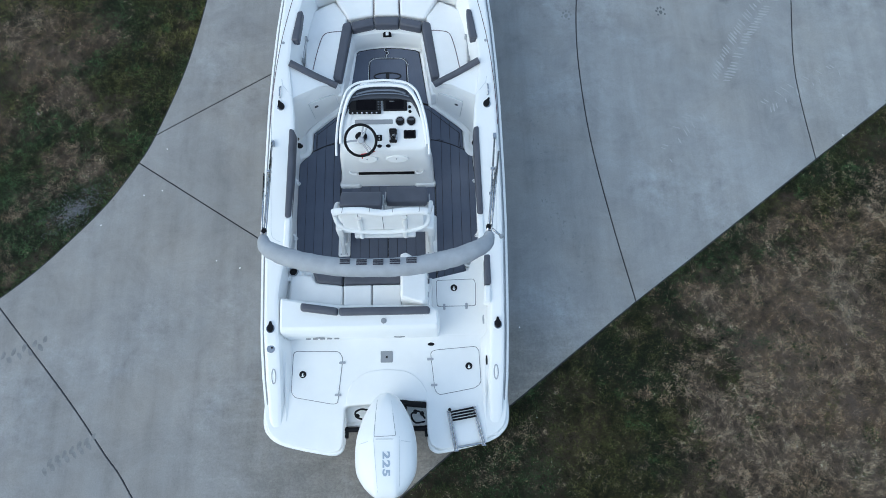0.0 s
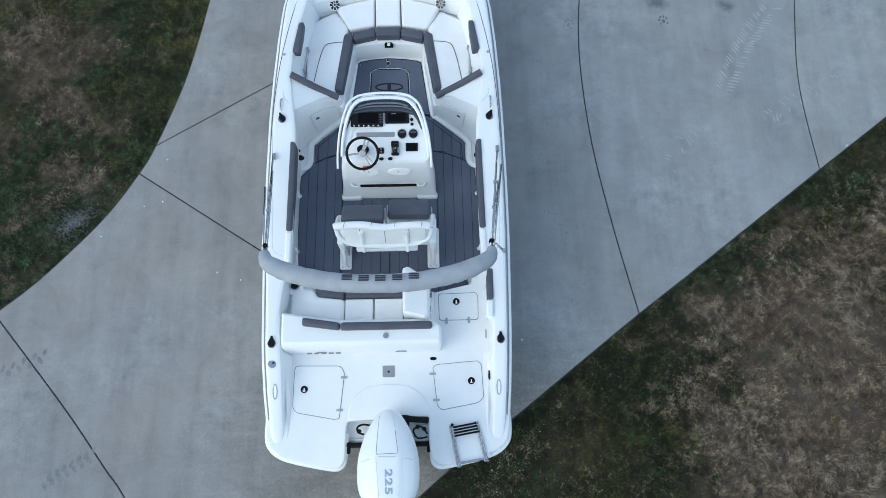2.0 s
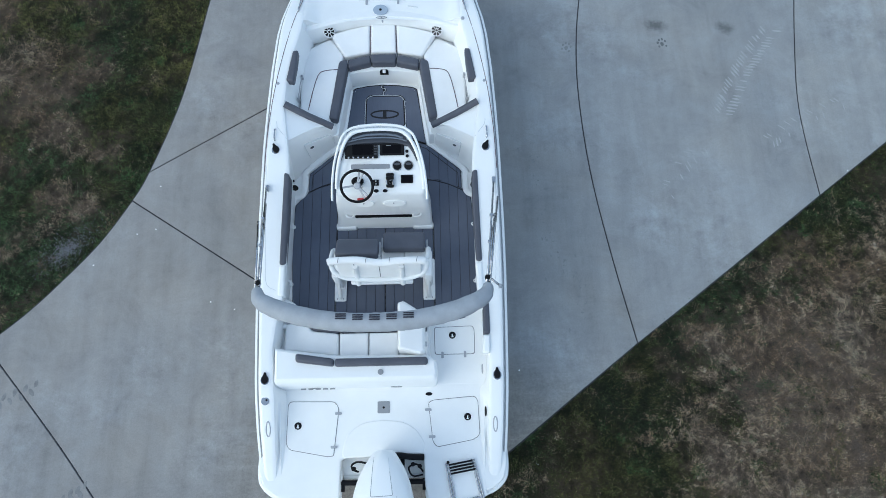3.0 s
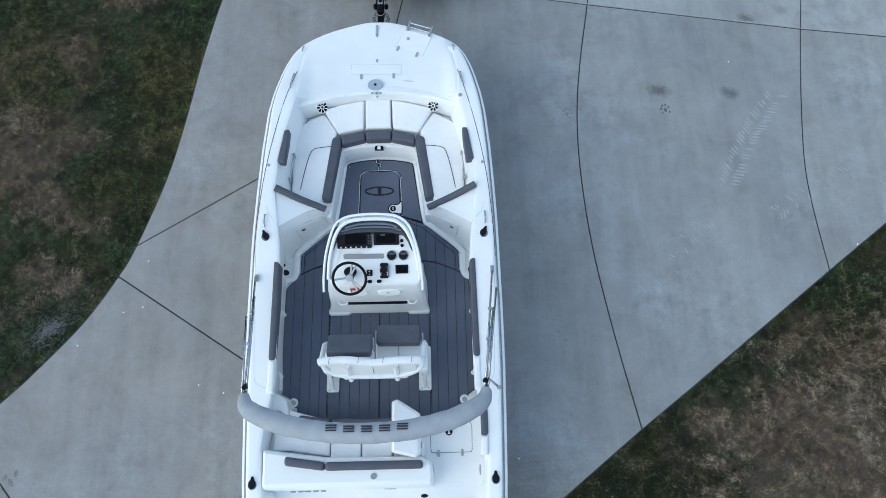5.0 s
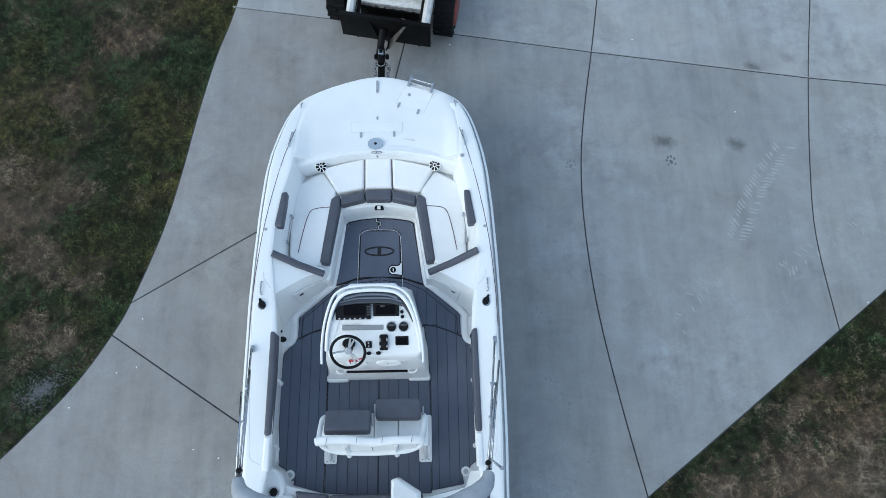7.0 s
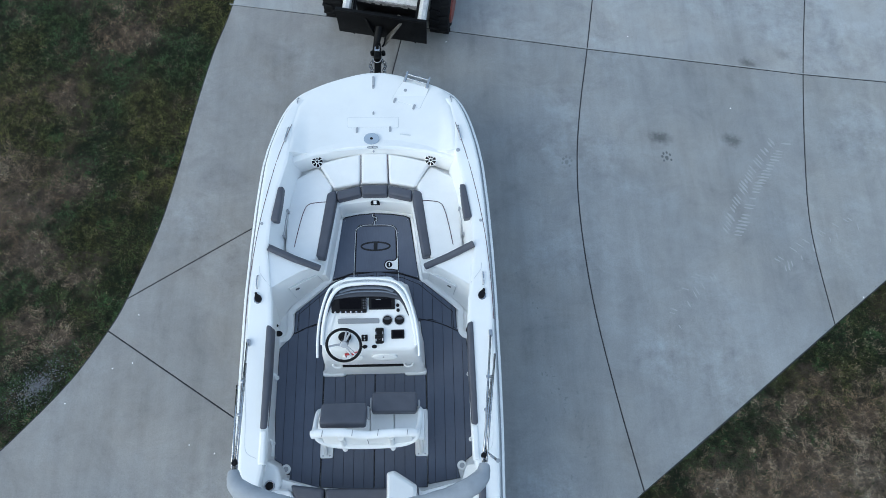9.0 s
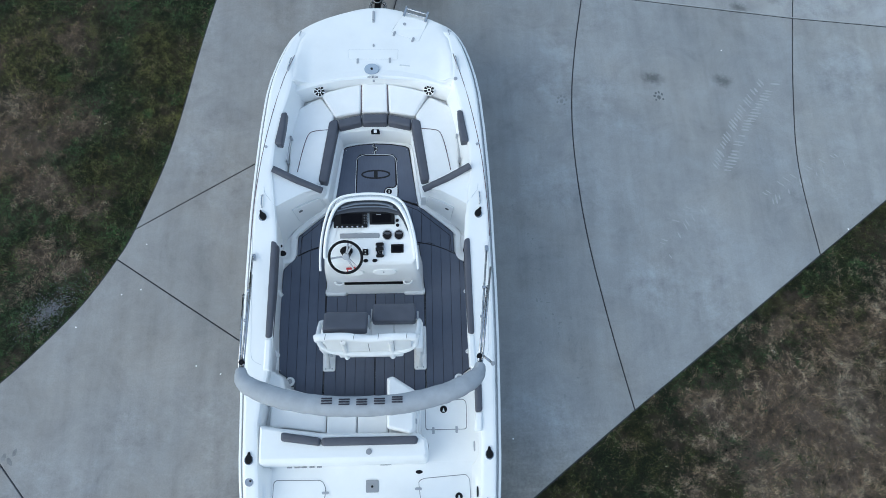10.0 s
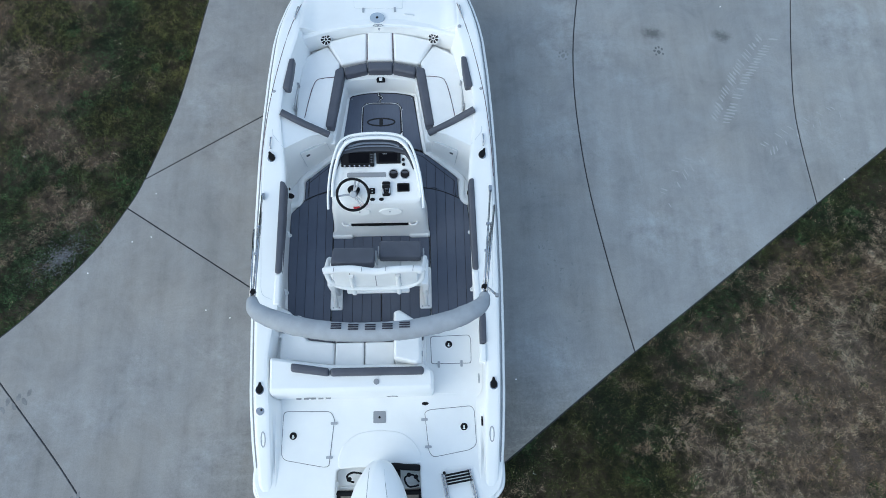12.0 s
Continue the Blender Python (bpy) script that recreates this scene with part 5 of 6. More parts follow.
def plate(w, d, t, r=0.01, bev=0.002):
    return slab(rounded([(-w / 2, -d / 2), (w / 2, -d / 2), (w / 2, d / 2), (-w / 2, d / 2)], r), -0.01, t, bev)


# side rims running up into the screen arch
arch = smooth_path([(-0.465, 2.86, 1.47), (-0.45, 3.01, 1.55), (-0.41, 3.16, 1.64), (-0.36, 3.27, 1.71), (-0.295, 3.345, 1.745), (-0.20, 3.385, 1.757), (0.0, 3.40, 1.76), (0.20, 3.385, 1.757), (0.295, 3.335, 1.745), (0.36, 3.25, 1.71), (0.41, 3.14, 1.64), (0.45, 2.99, 1.55), (0.465, 2.84, 1.47)], 5)
part("screen_frame", sweep(arch, 0.019, 12, 0.9), GELCOAT, helm, "white screen frame")
rail = smooth_path([(-0.515, 2.74, 1.42), (-0.508, 2.90, 1.50), (-0.47, 3.11, 1.62), (-0.39, 3.315, 1.735), (-0.31, 3.395, 1.765), (-0.20, 3.43, 1.775), (0.0, 3.445, 1.778), (0.20, 3.43, 1.775), (0.31, 3.385, 1.765), (0.385, 3.295, 1.735), (0.455, 3.09, 1.62), (0.488, 2.88, 1.50), (0.494, 2.74, 1.42)], 5)
part("grab_rail", sweep(rail, 0.013, 10), GELCOAT, helm, "white tubular grab rail round the screen")
bm = bmesh.new()
mid = [p for p in arch if p[1] > 3.1]
rings(bm, [[(x * 1.03, y + 0.10 * (1 if y > 3.3 else 0.6), min(dash_z(y), 1.67) - 0.02) for x, y, z in mid], [(x, y - 0.005, z - 0.01) for x, y, z in mid]], False, False, closed=False)
part("windscreen", bm, ACRYLIC, helm, "tinted acrylic windscreen")
HOOD = [(-0.425, 3.12), (-0.385, 3.205), (-0.335, 3.265), (-0.16, 3.288), (0.02, 3.292), (0.17, 3.285), (0.305, 3.258), (0.35, 3.20), (0.395, 3.105), (0.412, 3.13), (0.372, 3.235), (0.315, 3.315), (0.22, 3.36), (0.0, 3.375), (-0.22, 3.362), (-0.325, 3.325), (-0.385, 3.25), (-0.44, 3.145)]
part("visor", slab(HOOD, 1.60, 1.675, 0.008, top=lambda x, y: 0.5 * min(0, y - 3.27)), VISOR, helm, "dark instrument visor")
# added sheet that stands for the dark look inside the screen
part("screen_dark_fill", slab(rounded([(-0.33, 3.33), (0.30, 3.33), (0.25, 3.40), (0.12, 3.43), (-0.14, 3.43), (-0.28, 3.40)], 0.012), 1.60, 1.676, 0.006), VISOR, helm, "dark fill added for the dark glass inside the screen")
# sky reflections in the windscreen, drawn as solid grey bands
for y, z, half, r in ((3.325, 1.690, 0.29, 0.008), (3.36, 1.696, 0.25, 0.012)):
    part("screen_sheen", sweep(smooth_path([(-half - 0.03, y - 0.03, z), (-half * 0.6, y + 0.004, z + 0.004), (-0.02, y + 0.012, z + 0.005), (half * 0.6, y + 0.004, z + 0.004), (half, y - 0.03, z)]), r, 8, 0.4), SCREEN_SHEEN, helm, "grey curved band, a reflection drawn in the screen")
scr = part("chart_screen", on_dash(plate(0.345, 0.15, 0.012), -0.19, 3.215), BLACK, helm, "black bezel with a dark screen")
part("screen_glass", on_dash(plate(0.215, 0.105, 0.0135, 0.006, 0), -0.175, 3.232), SCREEN, scr)
for i in range(6):
    part("switch", on_dash(disc(0, 0, 0, 0.022, 0.010, 12, 0.004), -0.325 + 0.052 * i, 3.158), CHROME, scr)
for i in range(2):
    for j in range(4):
        part("key", on_dash(plate(0.016, 0.014, 0.015, 0.003, 0), -0.045 + 0.022 * i, 3.19 + 0.024 * j), VISOR, scr)
scr = part("gauge_screen", on_dash(plate(0.255, 0.125, 0.012), 0.135, 3.23), BLACK, helm, "black bezel with a dark screen")
part("screen_glass", on_dash(plate(0.195, 0.09, 0.0135, 0.006, 0), 0.13, 3.233), SCREEN, scr)
part("screen_line", on_dash(plate(0.05, 0.006, 0.0145, 0.001, 0), 0.10, 3.267), GREYPAD, scr)
part("tray", on_dash(plate(0.41, 0.05, 0.004, 0.012), -0.10, 3.07), GREYPAD, helm, "grey inlay strip")
for x in (0.185, 0.305):
    cup = part("cup_holder", on_dash(disc(0, 0, -0.01, 0.006, 0.05, 28, 0.002), x, 3.075), BLACK, helm, "dark cup holder with a steel rim")
    part("rim", on_dash(ring_shape(0, 0, 0.006, 0.05, 0.0045, 0.006), x, 3.075), DULL, cup)
    part("base", on_dash(disc(0, 0.018, 0.0, 0.0075, 0.034, 20, 0.002, 0.014), x, 3.075), VISOR, cup)
for x, y in ((0.29, 3.21), (0.293, 3.165)):
    part("socket", on_dash(disc(0, 0, 0, 0.016, 0.017, 14, 0.004), x, y), BLACK, helm, "black accessory socket")
thr = part("throttle", on_dash(plate(0.085, 0.155, 0.035, 0.02, 0.008), 0.105, 2.935), BLACK, helm, "black throttle with a steel lever")
part("lever", on_dash(sweep([(0.0, 0.0, 0.03), (0.005, 0.03, 0.10), (0.005, 0.05, 0.15)], 0.014, 8), 0.105, 2.915), CHROME, thr)
part("grip", on_dash(sweep([(-0.03, 0.045, 0.155), (0.045, 0.055, 0.16)], 0.02, 10), 0.105, 2.915), BLACK, thr)
for d in (-0.034, 0.034):
    part("trim", on_dash(plate(0.012, 0.10, 0.037, 0.004, 0.002), 0.105 + d, 2.935), CHROME, thr)
pan = part("switch_panel", on_dash(plate(0.13, 0.09, 0.012, 0.008), 0.285, 2.945), BLACK, helm, "black switch panel")
part("panel_glass", on_dash(plate(0.10, 0.06, 0.0135, 0.004, 0), 0.285, 2.945), SCREEN, pan)
ign = part("ignition", on_dash(plate(0.06, 0.065, 0.014, 0.008), -0.045, 2.915), BLACK, helm, "black ignition panel")
for d in (-0.012, 0.016):
    part("key_switch", on_dash(disc(0, 0, 0, 0.024, 0.008, 10, 0.002), -0.045, 2.915 + d), DULL, ign)
for x in (-0.045, 0.05):
    part("knob", on_dash(disc(0, 0, 0, 0.018, 0.026, 16, 0.006, 0.018), x, 2.835), BLACK, helm, "black knob")
part("gauge_pod", on_dash(disc(0, 0, 0, 0.03, 0.065, 24, 0.012, 0.05), -0.24, 2.93), BLACK, helm, "black pod behind the wheel")
for x in (-0.185, 0.14):
    part("foot_tray", placed(slab(blob(0, 0, 0.125 if x > 0 else 0.105, 0.055, 0, 3, 24, 0.04), -0.01, 0.016, 0.012), Matrix.Translation((x, 2.765, 1.27)) @ Euler((radians(66), 0, 0)).to_matrix().to_4x4()), DECK, helm, "moulded oval boss")
    part("bolt", placed(disc(0, 0, 0, 0.015, 0.008, 10, 0.002), Matrix.Translation((x - 0.01, 2.762, 1.285)) @ Euler((radians(66), 0, 0)).to_matrix().to_4x4()), DULL, helm)
part("slot", placed(plate(0.64, 0.032, 0.012, 0.006), Matrix.Translation((0.0, 2.722, 0.985)) @ Euler((radians(72), 0, 0)).to_matrix().to_4x4()), BLACK, helm, "dark locker slot")
for s in (-1, 1):
    part("corner_step", slab(rounded([(s * 0.56, 2.642), (s * 0.325, 2.642), (s * 0.305, 2.72), (s * 0.56, 2.72)], 0.03), 0.71, 0.79, 0.022, seg=3), GELCOAT, helm)
    part("grip_rail", sweep(smooth_path([(s * 0.42, 2.73, 1.02), (s * 0.40, 2.70, 1.02), (s * 0.345, 2.70, 1.01), (s * 0.33, 2.735, 1.0)]), 0.011, 8), GELCOAT, helm)

# steering wheel
WM = Matrix.Translation((-0.232, 2.82, 1.62)) @ Euler((radians(33), 0, 0)).to_matrix().to_4x4()
whl = part("steering_wheel", placed(sweep([(0.165 * math.cos(2 * math.pi * i / 40), 0.165 * math.sin(2 * math.pi * i / 40), 0) for i in range(41)], 0.0145, 10, caps=False), WM), BLACK, helm, "black steering wheel rim with steel spokes")
for a in (62, 78, 185, 300, 316):
    ca, sa = math.cos(radians(a)), math.sin(radians(a))
    part("spoke", placed(sweep([(0.02 * ca, 0.02 * sa, -0.03), (0.09 * ca, 0.09 * sa, -0.025), (0.158 * ca, 0.158 * sa, -0.002)], 0.010, 8, 0.5), WM), DULL, whl)
part("hub", placed(disc(0, 0, -0.05, -0.012, 0.036, 24, 0.008), WM), DULL, whl)
part("column", placed(sweep([(0, 0, -0.20), (0, 0, -0.04)], 0.04, 14), WM), BLACK, whl)
part("stop_cord", sweep(smooth_path([(-0.03, 2.83, 1.385), (-0.10, 2.80, 1.40), (-0.17, 2.78, 1.39), (-0.24, 2.775, 1.36), (-0.245, 2.76, 1.30)]), 0.006, 6), RED, helm, "red safety cord")
part("cord_clip", box(-0.255, -0.16, 2.765, 2.785, 1.355, 1.375, 0.004), RED, helm)

# ---- leaning post ----
post = empty("leaning_post", (0, 2.1, 0.73), "white tubular leaning post with two charcoal flip cushions", "helm seat")
for s in (-1, 1):
    part("foot", slab(rounded([(s * 0.43, 1.80), (s * 0.565, 1.80), (s * 0.565, 2.28), (s * 0.43, 2.28)], 0.025), 0.72, 0.752, 0.008), GELCOAT, post)
    part("leg", slab(rounded([(s * 0.455, 1.95), (s * 0.535, 1.95), (s * 0.535, 2.24), (s * 0.455, 2.24)], 0.025), 0.74, 1.22, 0.02), GELCOAT, post)
    part("foot_brace", sweep([(s * 0.50, 1.84, 0.75), (s * 0.495, 1.93, 0.90), (s * 0.49, 2.0, 1.08)], 0.022, 8), GELCOAT, post)
    for y in (1.825,):
        for d in (-0.035, 0.035):
            part("bolt", disc(s * 0.497 + d, y, 0.75, 0.758, 0.008, 8), DULL, post)
    part("arm", sweep(smooth_path([(s * 0.49, 2.24, 1.22), (s * 0.50, 2.20, 1.36), (s * 0.49, 2.06, 1.55), (s * 0.475, 2.0, 1.655)]), 0.026, 10), GELCOAT, post)
part("seat_box", slab(rounded([(-0.50, 1.97), (0.50, 1.97), (0.50, 2.27), (-0.50, 2.27)], 0.03), 1.08, 1.205, 0.02), GELCOAT, post)
for x0, x1 in ((-0.48, -0.245), (-0.24, -0.002), (0.002, 0.235), (0.24, 0.475)):
    part("seat_panel", slab(rounded([(x0, 1.985), (x1, 1.985), (x1, 2.26), (x0, 2.26)], 0.012), 1.19, 1.245, 0.015, seg=3), VINYL, post, "white vinyl seat panel")
cush = slab(rounded([(-0.218, -0.115), (0.218, -0.115), (0.218, 0.115), (-0.218, 0.115)], 0.03), -0.06, 0.02, 0.025, seg=4)
part("cushion", placed(cush, Matrix.Translation((-0.228, 2.18, 1.545)) @ Euler((radians(-30), 0, radians(-0.5))).to_matrix().to_4x4()), GREY_VINYL, post, "charcoal cushion flipped up")
cush = slab(rounded([(-0.22, -0.10), (0.22, -0.10), (0.22, 0.10), (-0.22, 0.10)], 0.03), -0.07, 0.02, 0.025, seg=4)
part("cushion", placed(cush, Matrix.Translation((0.243, 2.295, 1.365)) @ Euler((radians(-8), 0, radians(-0.5))).to_matrix().to_4x4()), GREY_VINYL, post, "charcoal cushion folded down")
for x, z0, y0 in ((-0.002, 1.47, 2.20), (0.485, 1.30, 2.27), (0.012, 1.30, 2.30)):
    part("hinge_arm", box(x - 0.008, x + 0.008, y0 - 0.07, y0 + 0.05, z0 - 0.12, z0 + 0.03, 0.005), DULL, post)
bar = smooth_path([(-0.50, 1.985, 1.672), (-0.44, 1.995, 1.685), (-0.22, 1.998, 1.69), (-0.06, 1.978, 1.675), (0.05, 1.972, 1.672), (0.2, 1.985, 1.685), (0.41, 1.988, 1.68), (0.462, 1.98, 1.668)])
roll = part("back_roll", sweep(bar, 0.039, 14, 0.8), VINYL, post, "white padded back roll")
for x in (-0.40, -0.125, 0.11, 0.38):
    part("seam", sweep([(x, 1.965, 1.7165), (x + 0.004, 1.99, 1.724), (x + 0.008, 2.02, 1.712)], 0.0025, 6), SEAM, roll)
low_bar = smooth_path([(-0.50, 2.02, 1.50), (-0.47, 1.955, 1.42), (-0.36, 1.91, 1.36), (-0.2, 1.895, 1.34), (0.0, 1.89, 1.335), (0.2, 1.895, 1.34), (0.35, 1.91, 1.36), (0.455, 1.955, 1.42), (0.475, 2.03, 1.50)])
part("lower_rail", sweep(low_bar, 0.028, 12), GELCOAT, post)
part("back_panel", placed(box(-0.42, 0.42, -0.012, 0.012, -0.15, 0.15, 0.008), Matrix.Translation((0, 1.955, 1.50)) @ Euler((radians(-14), 0, 0)).to_matrix().to_4x4()), VINYL, post, "white vinyl back panel")
for x in (-0.25, 0.0, 0.25):
    part("seam", placed(box(x - 0.003, x + 0.003, -0.015, -0.009, -0.14, 0.14, 0), Matrix.Translation((0, 1.955, 1.50)) @ Euler((radians(-14), 0, 0)).to_matrix().to_4x4()), SEAM, post)
for x in (-0.24, 0.225):
    rod = part("rod_holder", sweep([(x, 1.87, 1.23), (x, 1.915, 1.38), (x, 1.955, 1.60)], [0.027, 0.026, 0.026], 14), GELCOAT, post, "white rod holder tube")
    part("bore", sweep([(x, 1.866, 1.2285), (x, 1.8695, 1.233)], 0.021, 12), FAINT, rod)

part("lower_tray", slab(rounded([(-0.33, 1.885), (0.33, 1.885), (0.33, 1.96), (-0.33, 1.96)], 0.02), 1.14, 1.19, 0.012), GELCOAT, post, "white lower tray of the post")

# ---- outboard motor ----
motor = empty("outboard_motor", (0.04, -0.2, 0.6), "white outboard motor with a grey number on its cowl", "outboard motor")
cowl_knots = [(0.192, 0.062), (0.165, 0.098), (0.10, 0.145), (0.0, 0.20), (-0.12, 0.245), (-0.26, 0.275), (-0.42, 0.28), (-0.54, 0.265), (-0.63, 0.22), (-0.70, 0.165), (-0.745, 0.11), (-0.757, 0.04)]
cowl_half = [(p[0], p[1]) for p in smooth_path([(y, w, 0) for y, w in cowl_knots], 4)]


cowl_half.sort()
wide = lambda y: float(np.interp(y, [p[0] for p in cowl_half], [p[1] for p in cowl_half]))


def cowl_section(y):
    """A slice across the cowl: a flat spine between two creases, sloping flanks and upright sides."""
    w = wide(y)
    c = min(float(np.interp(y, (-0.757, -0.21, 0.0, 0.195), (0.092, 0.118, 0.085, 0.02))), 0.72 * w)
    nose = ((y + 0.28) / 0.4765) ** 8
    z = 1.668 - 0.20 * max(0, y + 0.22) - 0.10 * max(0, -y - 0.42) - 0.09 * nose
    half = [(0.0, z + 0.004), (c * 0.6, z + 0.003), (c - 0.007, z), (c + 0.004, z - 0.006), (c + 0.35 * (w - c), z - 0.024), (c + 0.7 * (w - c), z - 0.058), (w * 0.965, z - 0.105), (w, z - 0.165), (w * 0.985, z - 0.30), (w * 0.90, 1.08), (w * 0.72, 0.95)]
    return [(0.040 + x * 1.035, y, zz) for x, zz in half] + [(0.040 - x * 1.035, y, zz) for x, zz in reversed(half[1:])]


bm = bmesh.new()
rings(bm, [cowl_section(-0.757 + 0.952 * (0.5 - 0.5 * math.cos(math.pi * k / 30))) for k in range(31)])
cowl_ob = part("cowl", bm, GELCOAT, motor, "white moulded engine cowl")
part("rear_vent", box(-0.005, 0.105, -0.772, -0.752, 1.40, 1.50, 0.006), BLACK, motor, "dark vent at the back of the cowl")
bpy.context.view_layer.update()


def on_cowl(x, y, lift=0.001):
    hit, place, _, _ = cowl_ob.ray_cast(cowl_ob.matrix_world.inverted() @ Vector((x, y, 3.0)), Vector((0, 0, -1)))
    return tuple((cowl_ob.matrix_world @ place) + Vector((0, 0, lift))) if hit else (x, y, 1.5)


def cowl_line(points, r, mat, label=""):
    dense = []
    for (x0, y0), (x1, y1) in zip(points, points[1:]):
        dense += [on_cowl(x0 + (x1 - x0) * k / 8, y0 + (y1 - y0) * k / 8) for k in range(8)]
    dense.append(on_cowl(*points[-1]))
    return part("cowl_line", sweep(dense, r, 6), mat, motor, label)


cowl_line([(-0.042, 0.13), (-0.061, -0.195), (-0.055, -0.21), (0.132, -0.203), (0.138, -0.195), (0.11, 0.0)], 0.0022, GREYPAD, "thin panel line on the cowl")
cowl_line([(0.11, 0.0), (0.095, 0.12)], 0.0015, FAINT)
cowl_line([(-0.064, -0.225), (-0.026, -0.70)], 0.002, FAINT)
cowl_line([(0.175, -0.21), (0.168, -0.70)], 0.002, FAINT)
cowl_line([(-0.197, -0.272), (-0.116, -0.249)], 0.003, FAINT)
cowl_line([(0.187, -0.248), (0.27, -0.262)], 0.0025, FAINT)
cowl_line([(-0.045, -0.232), (0.115, -0.234)], 0.005, FAINT, "faint name reduced to a bar")
txt = bpy.data.curves.new("number", "FONT")
txt.body, txt.size, txt.align_x, txt.align_y, txt.extrude, txt.offset = "225", 0.118, "CENTER", "CENTER", 0.004, 0.005
txt.space_character = 1.18
tob = new("number", txt)
tob.matrix_world = Matrix.Translation((0.050, -0.45, 1.668)) @ Euler((0, 0, radians(-90))).to_matrix().to_4x4() @ Matrix.Diagonal((1.1, 0.76, 1, 1))
dg = bpy.context.evaluated_depsgraph_get()
me = bpy.data.meshes.new_from_object(tob.evaluated_get(dg))
mw = tob.matrix_world.copy()
bpy.data.objects.remove(tob)
me.transform(mw)
for v in me.vertices:
    v.co.z = on_cowl(v.co.x, v.co.y)[2] + (0.002 if v.co.z > 1.668 else -0.004)
me.materials.clear()
me.materials.append(BLUEGREY)
num = new("number_decal", me)
num.parent = motor
num.matrix_parent_inverse = motor.matrix_world.inverted()
part("midsection", box(-0.07, 0.16, -0.42, 0.05, 0.30, 0.98, 0.04), GELCOAT, motor)
part("gearcase", sweep([(0.045, 0.05, 0.28), (0.045, -0.2, 0.27), (0.045, -0.45, 0.28)], [0.03, 0.07, 0.04], 12), GELCOAT, motor)
part("bracket", box(-0.12, 0.21, -0.10, 0.12, 0.55, 0.92, 0.02), BLACK, motor, "black motor bracket")
part("steering_arm", sweep([(-0.43, -0.115, 0.88), (0.43, -0.118, 0.88)], 0.026, 10), BLACK, motor, "black steering ram")
for s in (-1, 1):
    part("ram_end", box(s * 0.418 - 0.025, s * 0.418 + 0.025, -0.20, -0.085, 0.845, 0.90, 0.008), BLACK, motor)
part("rigging_hose", sweep(smooth_path([(0.41, 0.115, 0.95), (0.27, 0.125, 0.98), (0.15, 0.14, 1.0), (0.05, 0.12, 1.02)]), 0.031, 10), BLACK, motor, "black rigging hose")
part("cable", sweep(smooth_path([(-0.26, -0.01, 0.86), (-0.31, 0.01, 0.90), (-0.32, 0.055, 0.93), (-0.26, 0.085, 0.95), (-0.16, 0.07, 0.96)]), 0.010, 8), BLACK, motor)
part("cable", sweep(smooth_path([(0.40, -0.02, 0.93), (0.34, 0.05, 0.97), (0.26, 0.02, 0.98), (0.30, -0.06, 0.96), (0.40, -0.05, 0.94)]), 0.009, 8), BLACK, motor)
for x, y in ((0.30, 0.05), (0.37, 0.03), (-0.3, 0.02)):
    part("fitting", disc(x, y, 0.90, 0.97, 0.022, 12, 0.006), STEEL, motor)

# ---- folded bimini in its boot ----
bim = empty("bimini_top", (0, 1.6, 1.4), "folded bimini sunshade in a grey canvas boot on steel bows", "bimini")
spine = smooth_path([(-1.14, 1.68, 1.84), (-1.12, 1.61, 1.87), (-1.07, 1.545, 1.90), (-0.94, 1.475, 1.92), (-0.70, 1.395, 1.945), (-0.35, 1.33, 1.965), (0.0, 1.315, 1.97), (0.35, 1.335, 1.96), (0.70, 1.41, 1.93), (0.90, 1.49, 1.90), (1.01, 1.56, 1.86), (1.055, 1.62, 1.83), (1.07, 1.69, 1.80)], 7)
bm = bmesh.new()
n, loops = 18, []
for i, p in enumerate(spine):
    p = Vector(p)
    t = (Vector(spine[min(i + 1, len(spine) - 1)]) - Vector(spine[max(i - 1, 0)])).normalized()
    side = t.cross(Vector((0, 0, 1))).normalized()
    up = side.cross(t).normalized()
    f = i / (len(spine) - 1)
    r = 0.083 * (0.52 + 0.48 * math.sin(min(1, 3.2 * min(f, 1 - f)) * math.pi / 2))
    ring = []
    for k in range(n):
        a = 2 * math.pi * k / n
        w = 1 + 0.07 * (noise.noise((i * 0.9, 4 * math.cos(a), 4 * math.sin(a)))) + 0.06 * (noise.noise((i * 0.45, 2.2 * math.cos(a), 2.2 * math.sin(a))))
        ring.append(tuple(p + side * r * w * 1.08 * math.cos(a) + up * r * w * math.sin(a)))
    loops.append(ring)
rings(bm, loops)
boot = part("boot", bm, CANVAS, bim, "grey canvas boot, softly wrinkled")
for i in range(5):
    x = -0.31 + 0.155 * i
    y0, z0 = 1.317 + 0.16 * x * x, 1.97 - 0.06 * x * x
    for a in (57, 71, 85):
        ca, sa = math.cos(radians(a)), math.sin(radians(a))
        part("letter_bar", placed(box(-0.048, 0.048, -0.0065, 0.0065, -0.003, 0.003, 0.001), Matrix.Translation((x, y0 + 0.098 * ca, z0 + 0.092 * sa)) @ Euler((radians(a - 90), 0, 0)).to_matrix().to_4x4()), NAVY, boot, "dark lettering reduced to bars")
